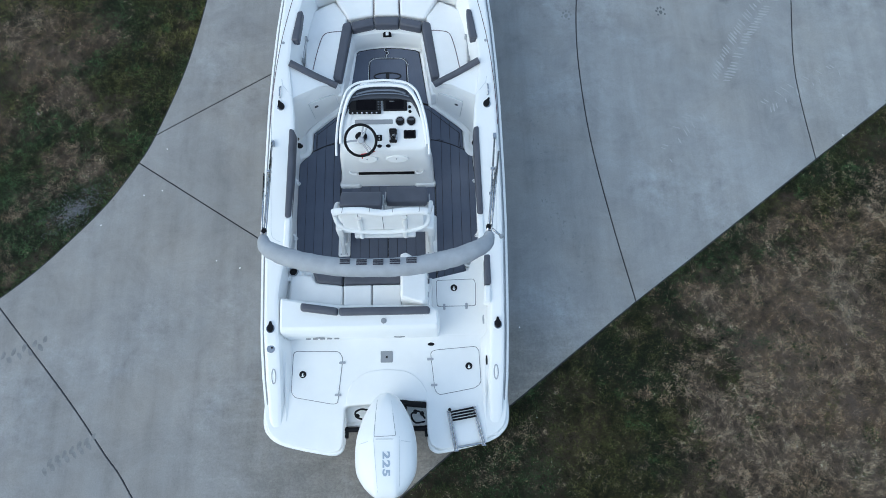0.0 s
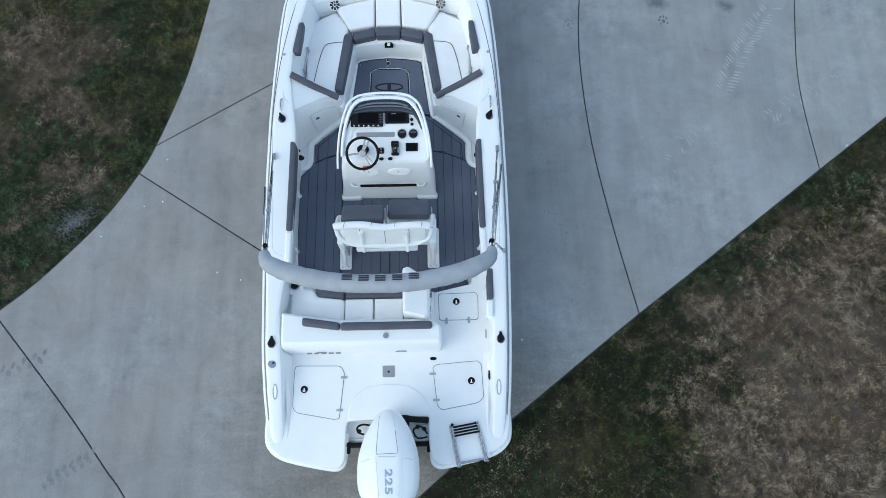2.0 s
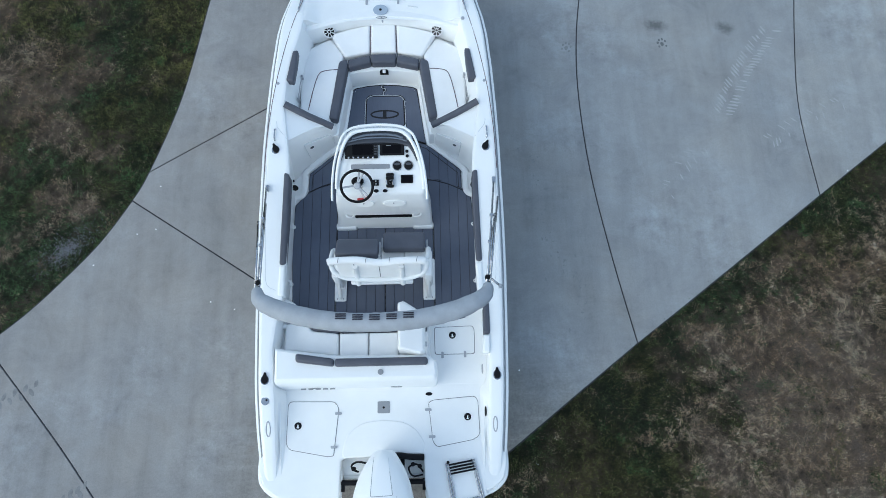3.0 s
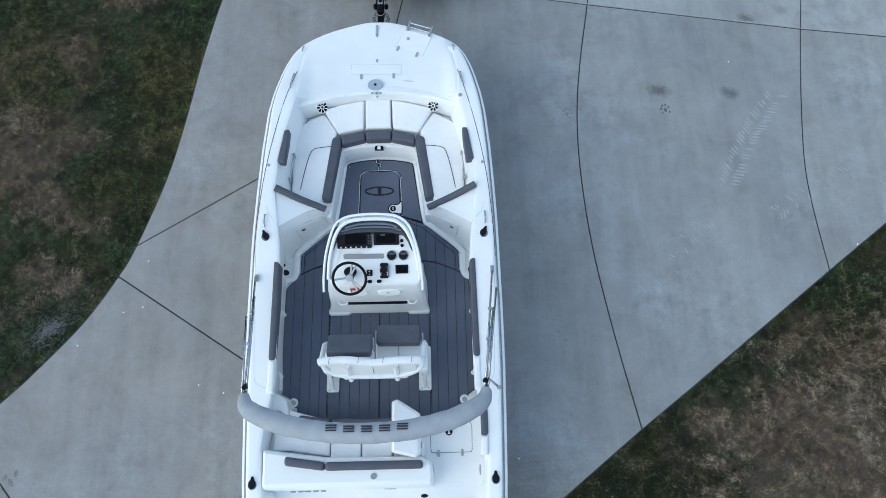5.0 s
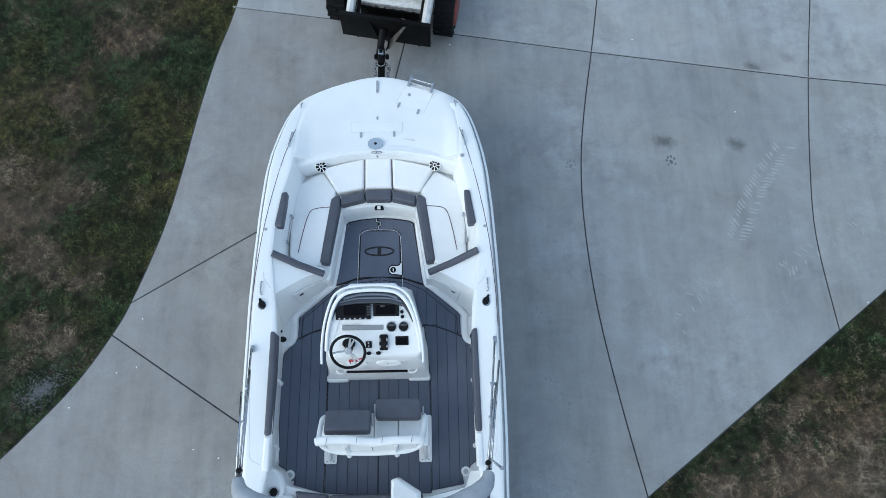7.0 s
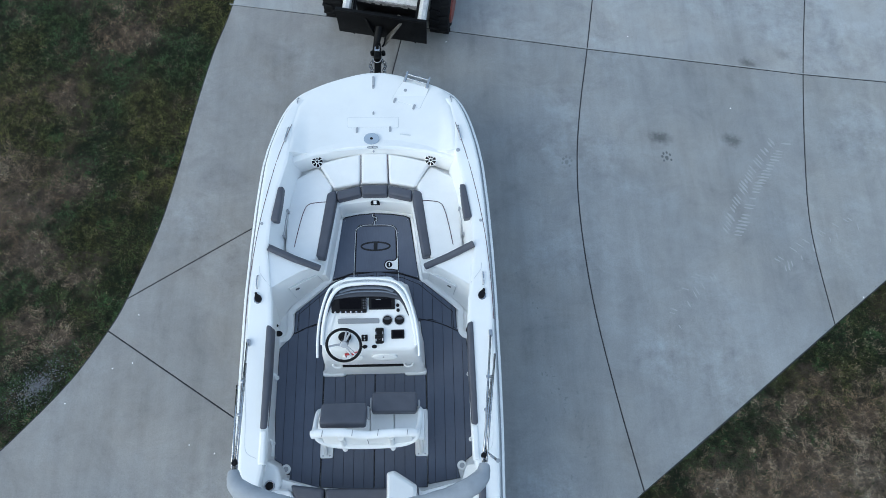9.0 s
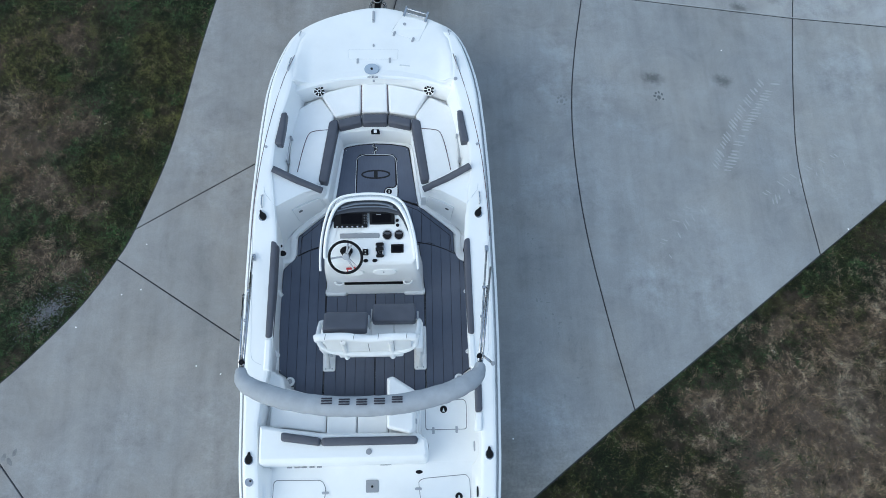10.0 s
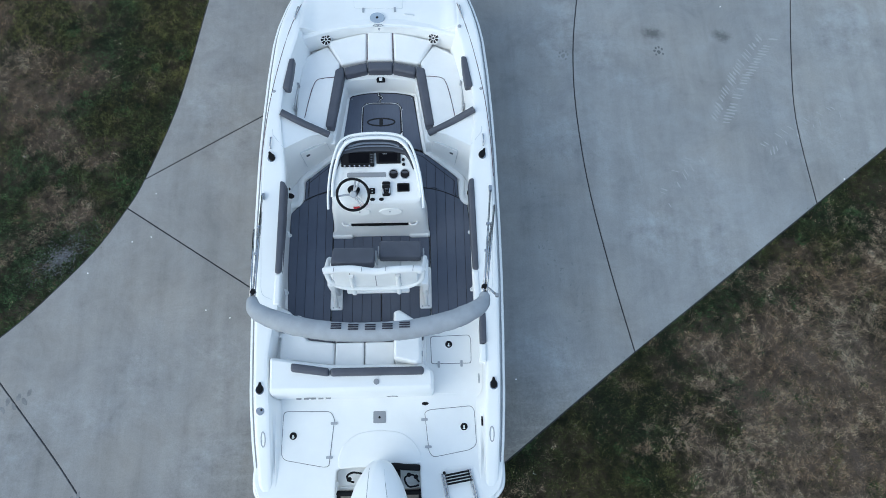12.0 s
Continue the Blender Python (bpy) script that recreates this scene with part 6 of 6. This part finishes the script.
for s, ends in ((-1, [(-1.14, 1.69, 1.83), (-1.215, 2.90, 1.44)]), (1, [(1.07, 1.71, 1.79), (1.215, 2.95, 1.41)])):
    a, b = Vector(ends[0]), Vector(ends[1])
    for k, d in ((0, 0.0), (1, 0.02), (2, -0.014)):
        e = b + Vector((d * 0.3, -0.22 * k, -0.02 + 0.055 * k))
        e = Vector((e.x + d, e.y, a.z + (b.z - a.z) * ((e.y - a.y) / (b.y - a.y)) + 0.012 * k))
        part("bow_tube", sweep([tuple(a + Vector((d, 0, 0.01 * k))), tuple(e)], 0.0105, 8), CHROME, bim, "stainless bow tube")
    part("deck_mount", box(b.x - 0.018, b.x + 0.018, b.y - 0.03, b.y + 0.04, rim(2.9) - 0.01, rim(2.9) + 0.035, 0.006), CHROME, bim)
    part("joint", disc(a.x, a.y + 0.06, a.z - 0.03, a.z + 0.02, 0.026, 12, 0.008), BLACK, bim, "black tube joint")
    for y in (2.5, 2.18):
        zz = a.z + (b.z - a.z) * ((y - a.y) / (b.y - a.y))
        xx = a.x + (b.x - a.x) * ((y - a.y) / (b.y - a.y))
        part("slider", box(xx - 0.022, xx + 0.022, y - 0.014, y + 0.014, zz - 0.014, zz + 0.018, 0.005), CHROME, bim)
part("tie_handle", sweep([(1.12, 1.79, 1.66), (1.20, 1.73, 1.62)], 0.012, 8), CHROME, bim)
part("tie_knob", disc(1.21, 1.725, 1.59, 1.64, 0.02, 12, 0.006), DULL, bim)

# ---- trailer ----
trailer = empty("boat_trailer", (0, 3.5, 0), "black steel boat trailer under the hull", "trailer")
for s in (-1, 1):
    part("side_rail", sweep([(s * 0.75, -0.1, 0.36), (s * 0.75, 4.2, 0.36), (s * 0.06, 6.1, 0.42)], 0.05, 8), STEEL, trailer)
    part("bunk", box(s * 0.45 - 0.06, s * 0.45 + 0.06, 0.3, 4.4, 0.40, 0.50, 0.01), GREYPAD, trailer)
    for y in (1.55, 2.35):
        w = part("wheel", placed(disc(0, 0, -0.1, 0.1, 0.33, 28, 0.04), Matrix.Translation((s * 0.95, y, 0.33)) @ Euler((0, radians(90), 0)).to_matrix().to_4x4()), RUBBER, trailer)
        part("rim", placed(disc(0, 0, -0.102, 0.102, 0.2, 20, 0.02), Matrix.Translation((s * 0.95, y, 0.33)) @ Euler((0, radians(90), 0)).to_matrix().to_4x4()), DULL, w)
for y in (0.4, 1.95, 3.9):
    part("crossmember", box(-0.78, 0.78, y - 0.05, y + 0.05, 0.30, 0.38, 0.01), STEEL, trailer)
part("tongue", box(-0.072, 0.012, 5.4, 6.86, 0.44, 0.54, 0.012), STEEL, trailer, "black trailer tongue")
part("coupler", slab(rounded([(-0.08, 6.78), (0.02, 6.78), (0.012, 7.05), (-0.07, 7.05)], 0.03), 0.46, 0.60, 0.03, seg=3), STEEL, trailer, "black coupler")
part("latch_pin", box(-0.065, 0.005, 6.885, 6.97, 0.59, 0.625, 0.006), CHROME, trailer, "bright coupler latch")
part("latch_core", box(-0.05, -0.01, 6.91, 6.955, 0.62, 0.632, 0.002), STEEL, trailer)
for s in (-1, 1):
    part("chain_knob", disc(-0.028 + s * 0.074, 6.915, 0.50, 0.565, 0.026, 14, 0.012), STEEL, trailer)
    ch = [(-0.03 + s * 0.05, 6.83, 0.5), (-0.03 + s * 0.10, 6.78, 0.47), (-0.03 + s * 0.08, 6.70, 0.46), (-0.03 + s * 0.11, 6.62, 0.44)]
    for i, p in enumerate(smooth_path(ch, 3)):
        part("chain_link", placed(sweep([(0.016 * math.cos(a), 0.026 * math.sin(a), 0) for a in [2 * math.pi * j / 12 for j in range(13)]], 0.005, 6, caps=False), Matrix.Translation(p) @ Euler((radians(75 * (i % 2)), 0, radians(20 * s))).to_matrix().to_4x4()), CHROME, trailer)
part("jack_ring", ring_shape(-0.03, 6.80, 0.56, 0.05, 0.005, 0.005), DULL, trailer)
part("winch_stand", box(-0.06, 0.05, 5.75, 5.85, 0.5, 0.85, 0.01), STEEL, trailer)

# ---- skid steer loader that holds the trailer ----
loader = empty("skid_steer_loader", (0.06, 8.2, 0), "worn white skid steer loader with black lug tyres", "loader")
lug_mesh = None
LM = Matrix.Translation((0.055, 7.235, 0)) @ Euler((0, 0, radians(-10.8))).to_matrix().to_4x4()


def at_loader(bm):
    return placed(bm, LM)


plate_ = part("attachment_plate", at_loader(box(-0.622, 0.578, -0.012, 0.02, 0.44, 0.88, 0.006)), STEEL, loader, "black steel attachment plate")
part("top_lip", at_loader(box(-0.622, 0.578, -0.014, 0.032, 0.86, 0.885, 0.004)), STEEL, plate_)
for s in (-1, 1):
    bm = bmesh.new()
    rings(bm, [[(s * 0.03, -0.02, 0.50), (s * 0.03, -0.18, 0.50), (s * 0.05, -0.18, 0.50), (s * 0.05, -0.02, 0.50)], [(s * 0.24, -0.014, 0.80), (s * 0.22, -0.02, 0.80), (s * 0.24, -0.02, 0.80), (s * 0.26, -0.014, 0.80)]])
    part("gusset", at_loader(bm), RUSTY if s > 0 else STEEL, plate_)
    part("bolt", at_loader(disc(s * 0.42, 0.0, 0.42, 0.445, 0.012, 10)), STEEL, plate_)
part("hitch_tube", at_loader(sweep([(-0.055, -0.01, 0.66), (-0.06, -0.12, 0.60), (-0.065, -0.22, 0.55), (-0.068, -0.32, 0.52)], [0.06, 0.05, 0.04, 0.036], 12)), STEEL, loader, "black receiver tube")
part("hitch_ball", at_loader(sweep([(-0.068, -0.30, 0.40), (-0.068, -0.30, 0.46)], 0.045, 12)), CHROME, loader)
part("hose", at_loader(sweep(smooth_path([(0.02, -0.06, 0.50), (0.03, -0.16, 0.52), (0.01, -0.2, 0.50)]), 0.012, 8)), RUBBER, loader)
part("frame", at_loader(box(-0.42, 0.42, 0.25, 2.4, 0.25, 0.75, 0.03)), STEEL, loader)
part("cab_floor", at_loader(box(-0.415, 0.405, 0.29, 0.46, 0.72, 0.80, 0.01)), WORNWHITE, loader, "worn white step edge")
rough = random.Random(17)
lip = bmesh.new()
for i in range(26):
    x = -0.405 + 0.031 * i
    box(x, x + 0.034, 0.277 - rough.uniform(0, 0.012), 0.305, 0.735 - rough.uniform(0.0, 0.035), 0.796 - rough.uniform(0, 0.01), 0, bm=lip)
part("chipped_lip", at_loader(lip), DIRTYWHITE, loader, "chipped and muddy front lip", smooth=False)
part("loose_rod", at_loader(sweep([(-0.46, 0.10, 0.70), (-0.20, 0.13, 0.72)], 0.010, 8)), RUSTY, loader, "bare steel rod")
part("loose_rod", at_loader(sweep([(0.16, 0.17, 0.72), (0.36, 0.09, 0.70)], 0.010, 8)), RUSTY, loader, "bare steel rod")
part("cab_base", at_loader(box(-0.43, 0.43, 0.40, 2.3, 0.72, 1.05, 0.03)), WORNWHITE, loader)
part("step_grating", at_loader(box(-0.33, 0.33, 0.10, 0.24, 0.60, 0.64, 0.008)), STEEL, loader)
for s in (-1, 1):
    part("lift_arm", at_loader(sweep([(s * 0.50, 0.06, 0.80), (s * 0.50, 0.22, 0.86), (s * 0.50, 1.2, 1.15), (s * 0.50, 2.3, 1.5)], 0.058, 8, 1.3)), WORNWHITE, loader, "worn white lift arm")
    part("tilt_cylinder", at_loader(sweep([(s * 0.418, 0.03, 0.70), (s * 0.418, 0.5, 0.86)], 0.024, 10)), STEEL, loader)
    part("cab_post", at_loader(box(s * 0.40 - 0.03, s * 0.40 + 0.03, 0.5, 0.58, 1.0, 2.0, 0.01)), STEEL, loader)
    for y in (0.74, 1.72):
        w = part("wheel", at_loader(placed(disc(0, 0, -0.13, 0.13, 0.385, 40, 0.05), Matrix.Translation((s * 0.74 - 0.06, y, 0.40)) @ Euler((0, radians(90), 0)).to_matrix().to_4x4())), RUBBER, loader, "black lug tyre")
        part("rim", at_loader(placed(disc(0, 0, -0.132, 0.15, 0.26, 28, 0.02), Matrix.Translation((s * 0.74 + s * 0.005 - 0.06, y, 0.40)) @ Euler((0, radians(90 * s), 0)).to_matrix().to_4x4())), REDRIM, w, "faded red wheel rim")
        for k in range(17):
            for h in (-1, 1):
                a = 2 * math.pi * (k + 0.25 * h) / 17
                m = LM @ Matrix.Translation((s * 0.74 - 0.06, y, 0.40)) @ Euler((a, 0, 0)).to_matrix().to_4x4() @ Matrix.Translation((h * 0.065, 0, 0.388)) @ Euler((0, 0, radians(h * 10))).to_matrix().to_4x4()
                if lug_mesh is None:
                    lug_mesh = bpy.data.meshes.new("tread_lug")
                    lug = box(-0.070, 0.070, -0.020, 0.020, -0.02, 0.028, 0.006)
                    lug.to_mesh(lug_mesh)
                    lug_mesh.materials.append(RUBBER)
                one = new("tread_lug", lug_mesh)
                one.parent, one.matrix_parent_inverse = w, w.matrix_world.inverted()
                one.matrix_basis = m
part("cab_roof", at_loader(box(-0.44, 0.44, 0.55, 1.7, 1.95, 2.02, 0.03)), STEEL, loader)
for i in range(7):
    part("cab_bar", at_loader(box(-0.36 + 0.12 * i - 0.008, -0.36 + 0.12 * i + 0.008, 0.56, 0.58, 1.05, 1.95, 0)), STEEL, loader)

# ---- lawn: blades of thin, half dry grass ----
def in_polygon(px, py, poly):
    inside = np.zeros(len(px), bool)
    for i in range(len(poly)):
        (x0, y0), (x1, y1) = poly[i - 1], poly[i]
        cross = ((y0 > py) != (y1 > py)) & (px < (x1 - x0) * (py - y0) / (y1 - y0 + 1e-12) + x0)
        inside ^= cross
    return inside


def value_noise(x, y, scale, seed, octaves=4, gain=0.55):
    """Smooth random field between 0 and 1, about 0.5 in the mean."""
    out, amp, total = np.zeros(len(x)), 1.0, 0.0
    for o in range(octaves):
        grid = np.random.RandomState(seed + o).rand(128, 128)
        u, v = x * scale + 37.3, y * scale + 53.1
        i, j = np.floor(u).astype(int), np.floor(v).astype(int)
        f, g = u - i, v - j
        f, g = f * f * (3 - 2 * f), g * g * (3 - 2 * g)
        p = lambda a, b: grid[(i + a) % 128, (j + b) % 128]
        out += amp * ((p(0, 0) * (1 - f) + p(1, 0) * f) * (1 - g) + (p(0, 1) * (1 - f) + p(1, 1) * f) * g)
        total, amp, scale = total + amp, amp * gain, scale * 2.03
    return out / total


def blend(a, b, f):
    return a + (b - a) * f[:, None]


def step(lo, hi, v):
    f = np.clip((v - lo) / (hi - lo), 0, 1)
    return f * f * (3 - 2 * f)


GREENS = np.array([(0.035, 0.049, 0.017), (0.076, 0.074, 0.024), (0.038, 0.070, 0.029)])
STRAWS = np.array([(0.270, 0.205, 0.140), (0.160, 0.108, 0.064), (0.200, 0.160, 0.118)])


def lawn(name, area, bounds, per_m2, seed, label, edge_line, sign, setback, wild, pale, lively):
    rs = np.random.RandomState(seed)
    x0, x1, y0, y1 = bounds
    n = int((x1 - x0) * (y1 - y0) * per_m2)
    x, y = rs.uniform(x0, x1, n), rs.uniform(y0, y1, n)
    # small round plants of broad leaves
    m = int((x1 - x0) * (y1 - y0) * 4)
    cx, cy, cr = rs.uniform(x0, x1, m), rs.uniform(y0, y1, m), rs.uniform(0.03, 0.11, m)
    clump = value_noise(cx, cy, 0.9, seed + 70) > 0.5
    cx, cy, cr = cx[clump], cy[clump], cr[clump]
    pick = np.repeat(np.arange(len(cx)), (cr * cr * 16000).astype(int) + 6)
    ang, rad = rs.uniform(0, 2 * np.pi, len(pick)), np.sqrt(rs.uniform(0, 1, len(pick))) * cr[pick]
    x, y = np.r_[x, cx[pick] + rad * np.cos(ang)], np.r_[y, cy[pick] + rad * np.sin(ang)]
    kind = np.r_[np.zeros(n, int), np.ones(len(pick), int)]
    keep = in_polygon(x, y, area)
    x, y, kind = x[keep], y[keep], kind[keep]
    for (ax, ay), (bx, by) in zip(edge_line, edge_line[1:]):
        d = math.hypot(bx - ax, by - ay)
        m = int(520 * d)
        f = rs.uniform(0, 1, m)
        ragged = 0.014 * np.sin(23.0 * (ax + (bx - ax) * f)) + 0.014 * np.sin(41.0 * (ay + (by - ay) * f))
        side = (rs.normal(setback, 0.020, m) + ragged) * sign
        x, y = np.r_[x, ax + (bx - ax) * f + side * (by - ay) / d], np.r_[y, ay + (by - ay) * f - side * (bx - ax) / d]
        kind = np.r_[kind, np.full(m, 2)]
    n = len(x)
    wx = x + 0.9 * (value_noise(x, y, 1.6, 11) - 0.5)
    wy = y + 0.9 * (value_noise(x, y, 1.6, 21) - 0.5)
    dry = np.zeros(n)
    for px, py, pr in DRY_PATCHES:
        dry = np.maximum(dry, np.clip(1.45 - np.hypot(wx - px, wy - py) / pr, 0, 1))
    dry = np.maximum(dry, np.clip((wx - 3.3) * 0.8, 0, 0.95) * np.clip((0.592 * wx - 0.805 * wy - 1.0) * 1.6, 0, 1))
    dry = 0.72 * dry + 0.55 * (value_noise(x, y, 1.3, 31, 3) - 0.5) + 1.7 * (value_noise(x, y, 6.0, 41, 4, 0.75) - 0.5) + wild
    dry = step(0.05, 0.75, dry)
    dry[kind == 1] *= 0.15
    dry[kind == 2] *= 0.35
    straw = rs.uniform(0, 1, n) < 0.03 + 0.87 * dry
    leaf = kind == 1
    # bare brown spots
    bare = step(0.60, 0.72, value_noise(x, y, 2.3, 61, 3)) * (kind == 0)
    stay = rs.uniform(0, 1, n) > 0.6 * bare
    x, y, kind, dry, straw, leaf, bare = (q[stay] for q in (x, y, kind, dry, straw, leaf, bare))
    n = len(x)
    hue, brown, lush = value_noise(x, y, 1.1, 81, 4), value_noise(x, y, 1.7, 91, 4), value_noise(x, y, 9.0, 101, 3)
    col = blend(GREENS[0][None], GREENS[1][None], step(0.46, 0.68, hue + rs.normal(0, 0.07, n)))
    col = blend(col, GREENS[2][None], step(0.50, 0.36, hue + rs.normal(0, 0.05, n)) * 0.7)
    col[leaf] = GREENS[2] * np.array((0.95, 1.0, 0.85))
    dead = blend(STRAWS[0][None], STRAWS[1][None], step(0.42, 0.62, brown + 0.3 * (1.05 - pale) + 0.15 * bare + rs.normal(0, 0.08, n)))
    dead = blend(dead, STRAWS[2][None], (rs.uniform(0, 1, n) < 0.3) * 0.8)
    col *= lively
    col[straw] = dead[straw] * pale
    col *= np.clip(-0.76 + 1.7 * lush + 1.9 * value_noise(x, y, 20.0, 121, 2), 0.15, 2.6)[:, None] * np.exp(rs.normal(0.0, 0.37, n))[:, None]
    h = rs.uniform(0.010, 0.024, n) * (0.7 + 0.6 * lush)
    h[straw] *= rs.uniform(0.6, 1.45, straw.sum())
    h[leaf] = rs.uniform(0.012, 0.026, leaf.sum())
    edge = kind == 2
    h[edge] = rs.uniform(0.026, 0.050, edge.sum())
    w = rs.uniform(0.0018, 0.0036, n)
    w[straw] *= 0.62
    w[leaf] = rs.uniform(0.0035, 0.0062, leaf.sum())
    swirl = 4 * np.pi * value_noise(x, y, 2.2, 111, 2)
    a = np.where(straw, swirl + rs.normal(0, 1.4, n), rs.uniform(0, 2 * np.pi, n))
    lean = np.where(straw, rs.uniform(0.9, 1.7, n), rs.uniform(0.3, 1.3, n))
    dx, dy = np.cos(a), np.sin(a)
    z0 = np.full(n, -0.036)
    v = np.zeros((n, 5, 3))
    v[:, 0] = np.stack([x - dy * w, y + dx * w, z0], 1)
    v[:, 1] = np.stack([x + dy * w, y - dx * w, z0], 1)
    mx, my, mz = x + dx * h * lean * 0.4, y + dy * h * lean * 0.4, z0 + h * 0.7
    v[:, 2] = np.stack([mx + dy * w * 0.9, my - dx * w * 0.9, mz], 1)
    v[:, 3] = np.stack([mx - dy * w * 0.9, my + dx * w * 0.9, mz], 1)
    v[:, 4] = np.stack([x + dx * h * lean, y + dy * h * lean, z0 + h * np.clip(1.05 - 0.35 * lean, 0.4, 1)], 1)
    me = bpy.data.meshes.new(name)
    me.vertices.add(5 * n)
    me.vertices.foreach_set("co", v.ravel())
    base = 5 * np.arange(n)[:, None]
    loops = np.concatenate([base + [0, 1, 2, 3], base + [3, 2, 4]], 1).ravel()
    me.loops.add(7 * n)
    me.loops.foreach_set("vertex_index", loops)
    me.polygons.add(2 * n)
    starts = (7 * np.arange(n)[:, None] + [0, 4]).ravel()
    me.polygons.foreach_set("loop_start", starts)
    me.update(calc_edges=True)
    tint = me.attributes.new("tint", "FLOAT_COLOR", "POINT")
    tint.data.foreach_set("color", np.repeat(np.c_[np.clip(col, 0, 0.6), np.ones(n)], 5, axis=0).astype(np.float32).ravel())
    me.materials.append(BLADE)
    return tagged(new(name, me), label, "grass", kind="stuff")


lawn("grass_west", [(-7.5, 11.0), *LEFT_EDGE[5:66], (-7.5, -0.2)], (-7.3, -1.8, 0.6, 10.5), 10500, 3, "patchy green and straw lawn west of the driveway", LEFT_EDGE[5:66], 1, 0.024, 0.02, 0.88, 1.15)
lawn("grass_east", [*RIGHT[1:13], (-1.85, -3.6), (8.2, -3.6), (8.2, 5.0)], (-1.9, 8.2, -3.6, 5.4), 12500, 4, "patchy green and straw lawn east of the driveway", RIGHT[1:13], -1, -0.002, 0.03, 1.05, 0.74)

# ---- scattered gravel at the lawn's edge ----
rs = np.random.RandomState(8)
bm = bmesh.new()
for i in range(1100):
    a, r = rs.uniform(0, 2 * np.pi), abs(rs.normal(0, 1))
    u, v = r * math.cos(a) * 0.27, r * math.sin(a) * 0.13
    x, y = -4.06 + 0.80 * u - 0.60 * v, 2.72 + 0.60 * u + 0.80 * v
    k = rs.uniform(0.003, 0.009)
    bmesh.ops.create_icosphere(bm, subdivisions=1, radius=k, matrix=Matrix.Translation((x, y, -0.019)) @ Euler((0, 0, a)).to_matrix().to_4x4() @ Matrix.Diagonal((1.0, rs.uniform(0.6, 1.0), 0.6, 1)))
tagged(part("gravel", bm, GRAVEL, smooth=False), "scattered pale gravel at the lawn's edge", "gravel", kind="stuff")
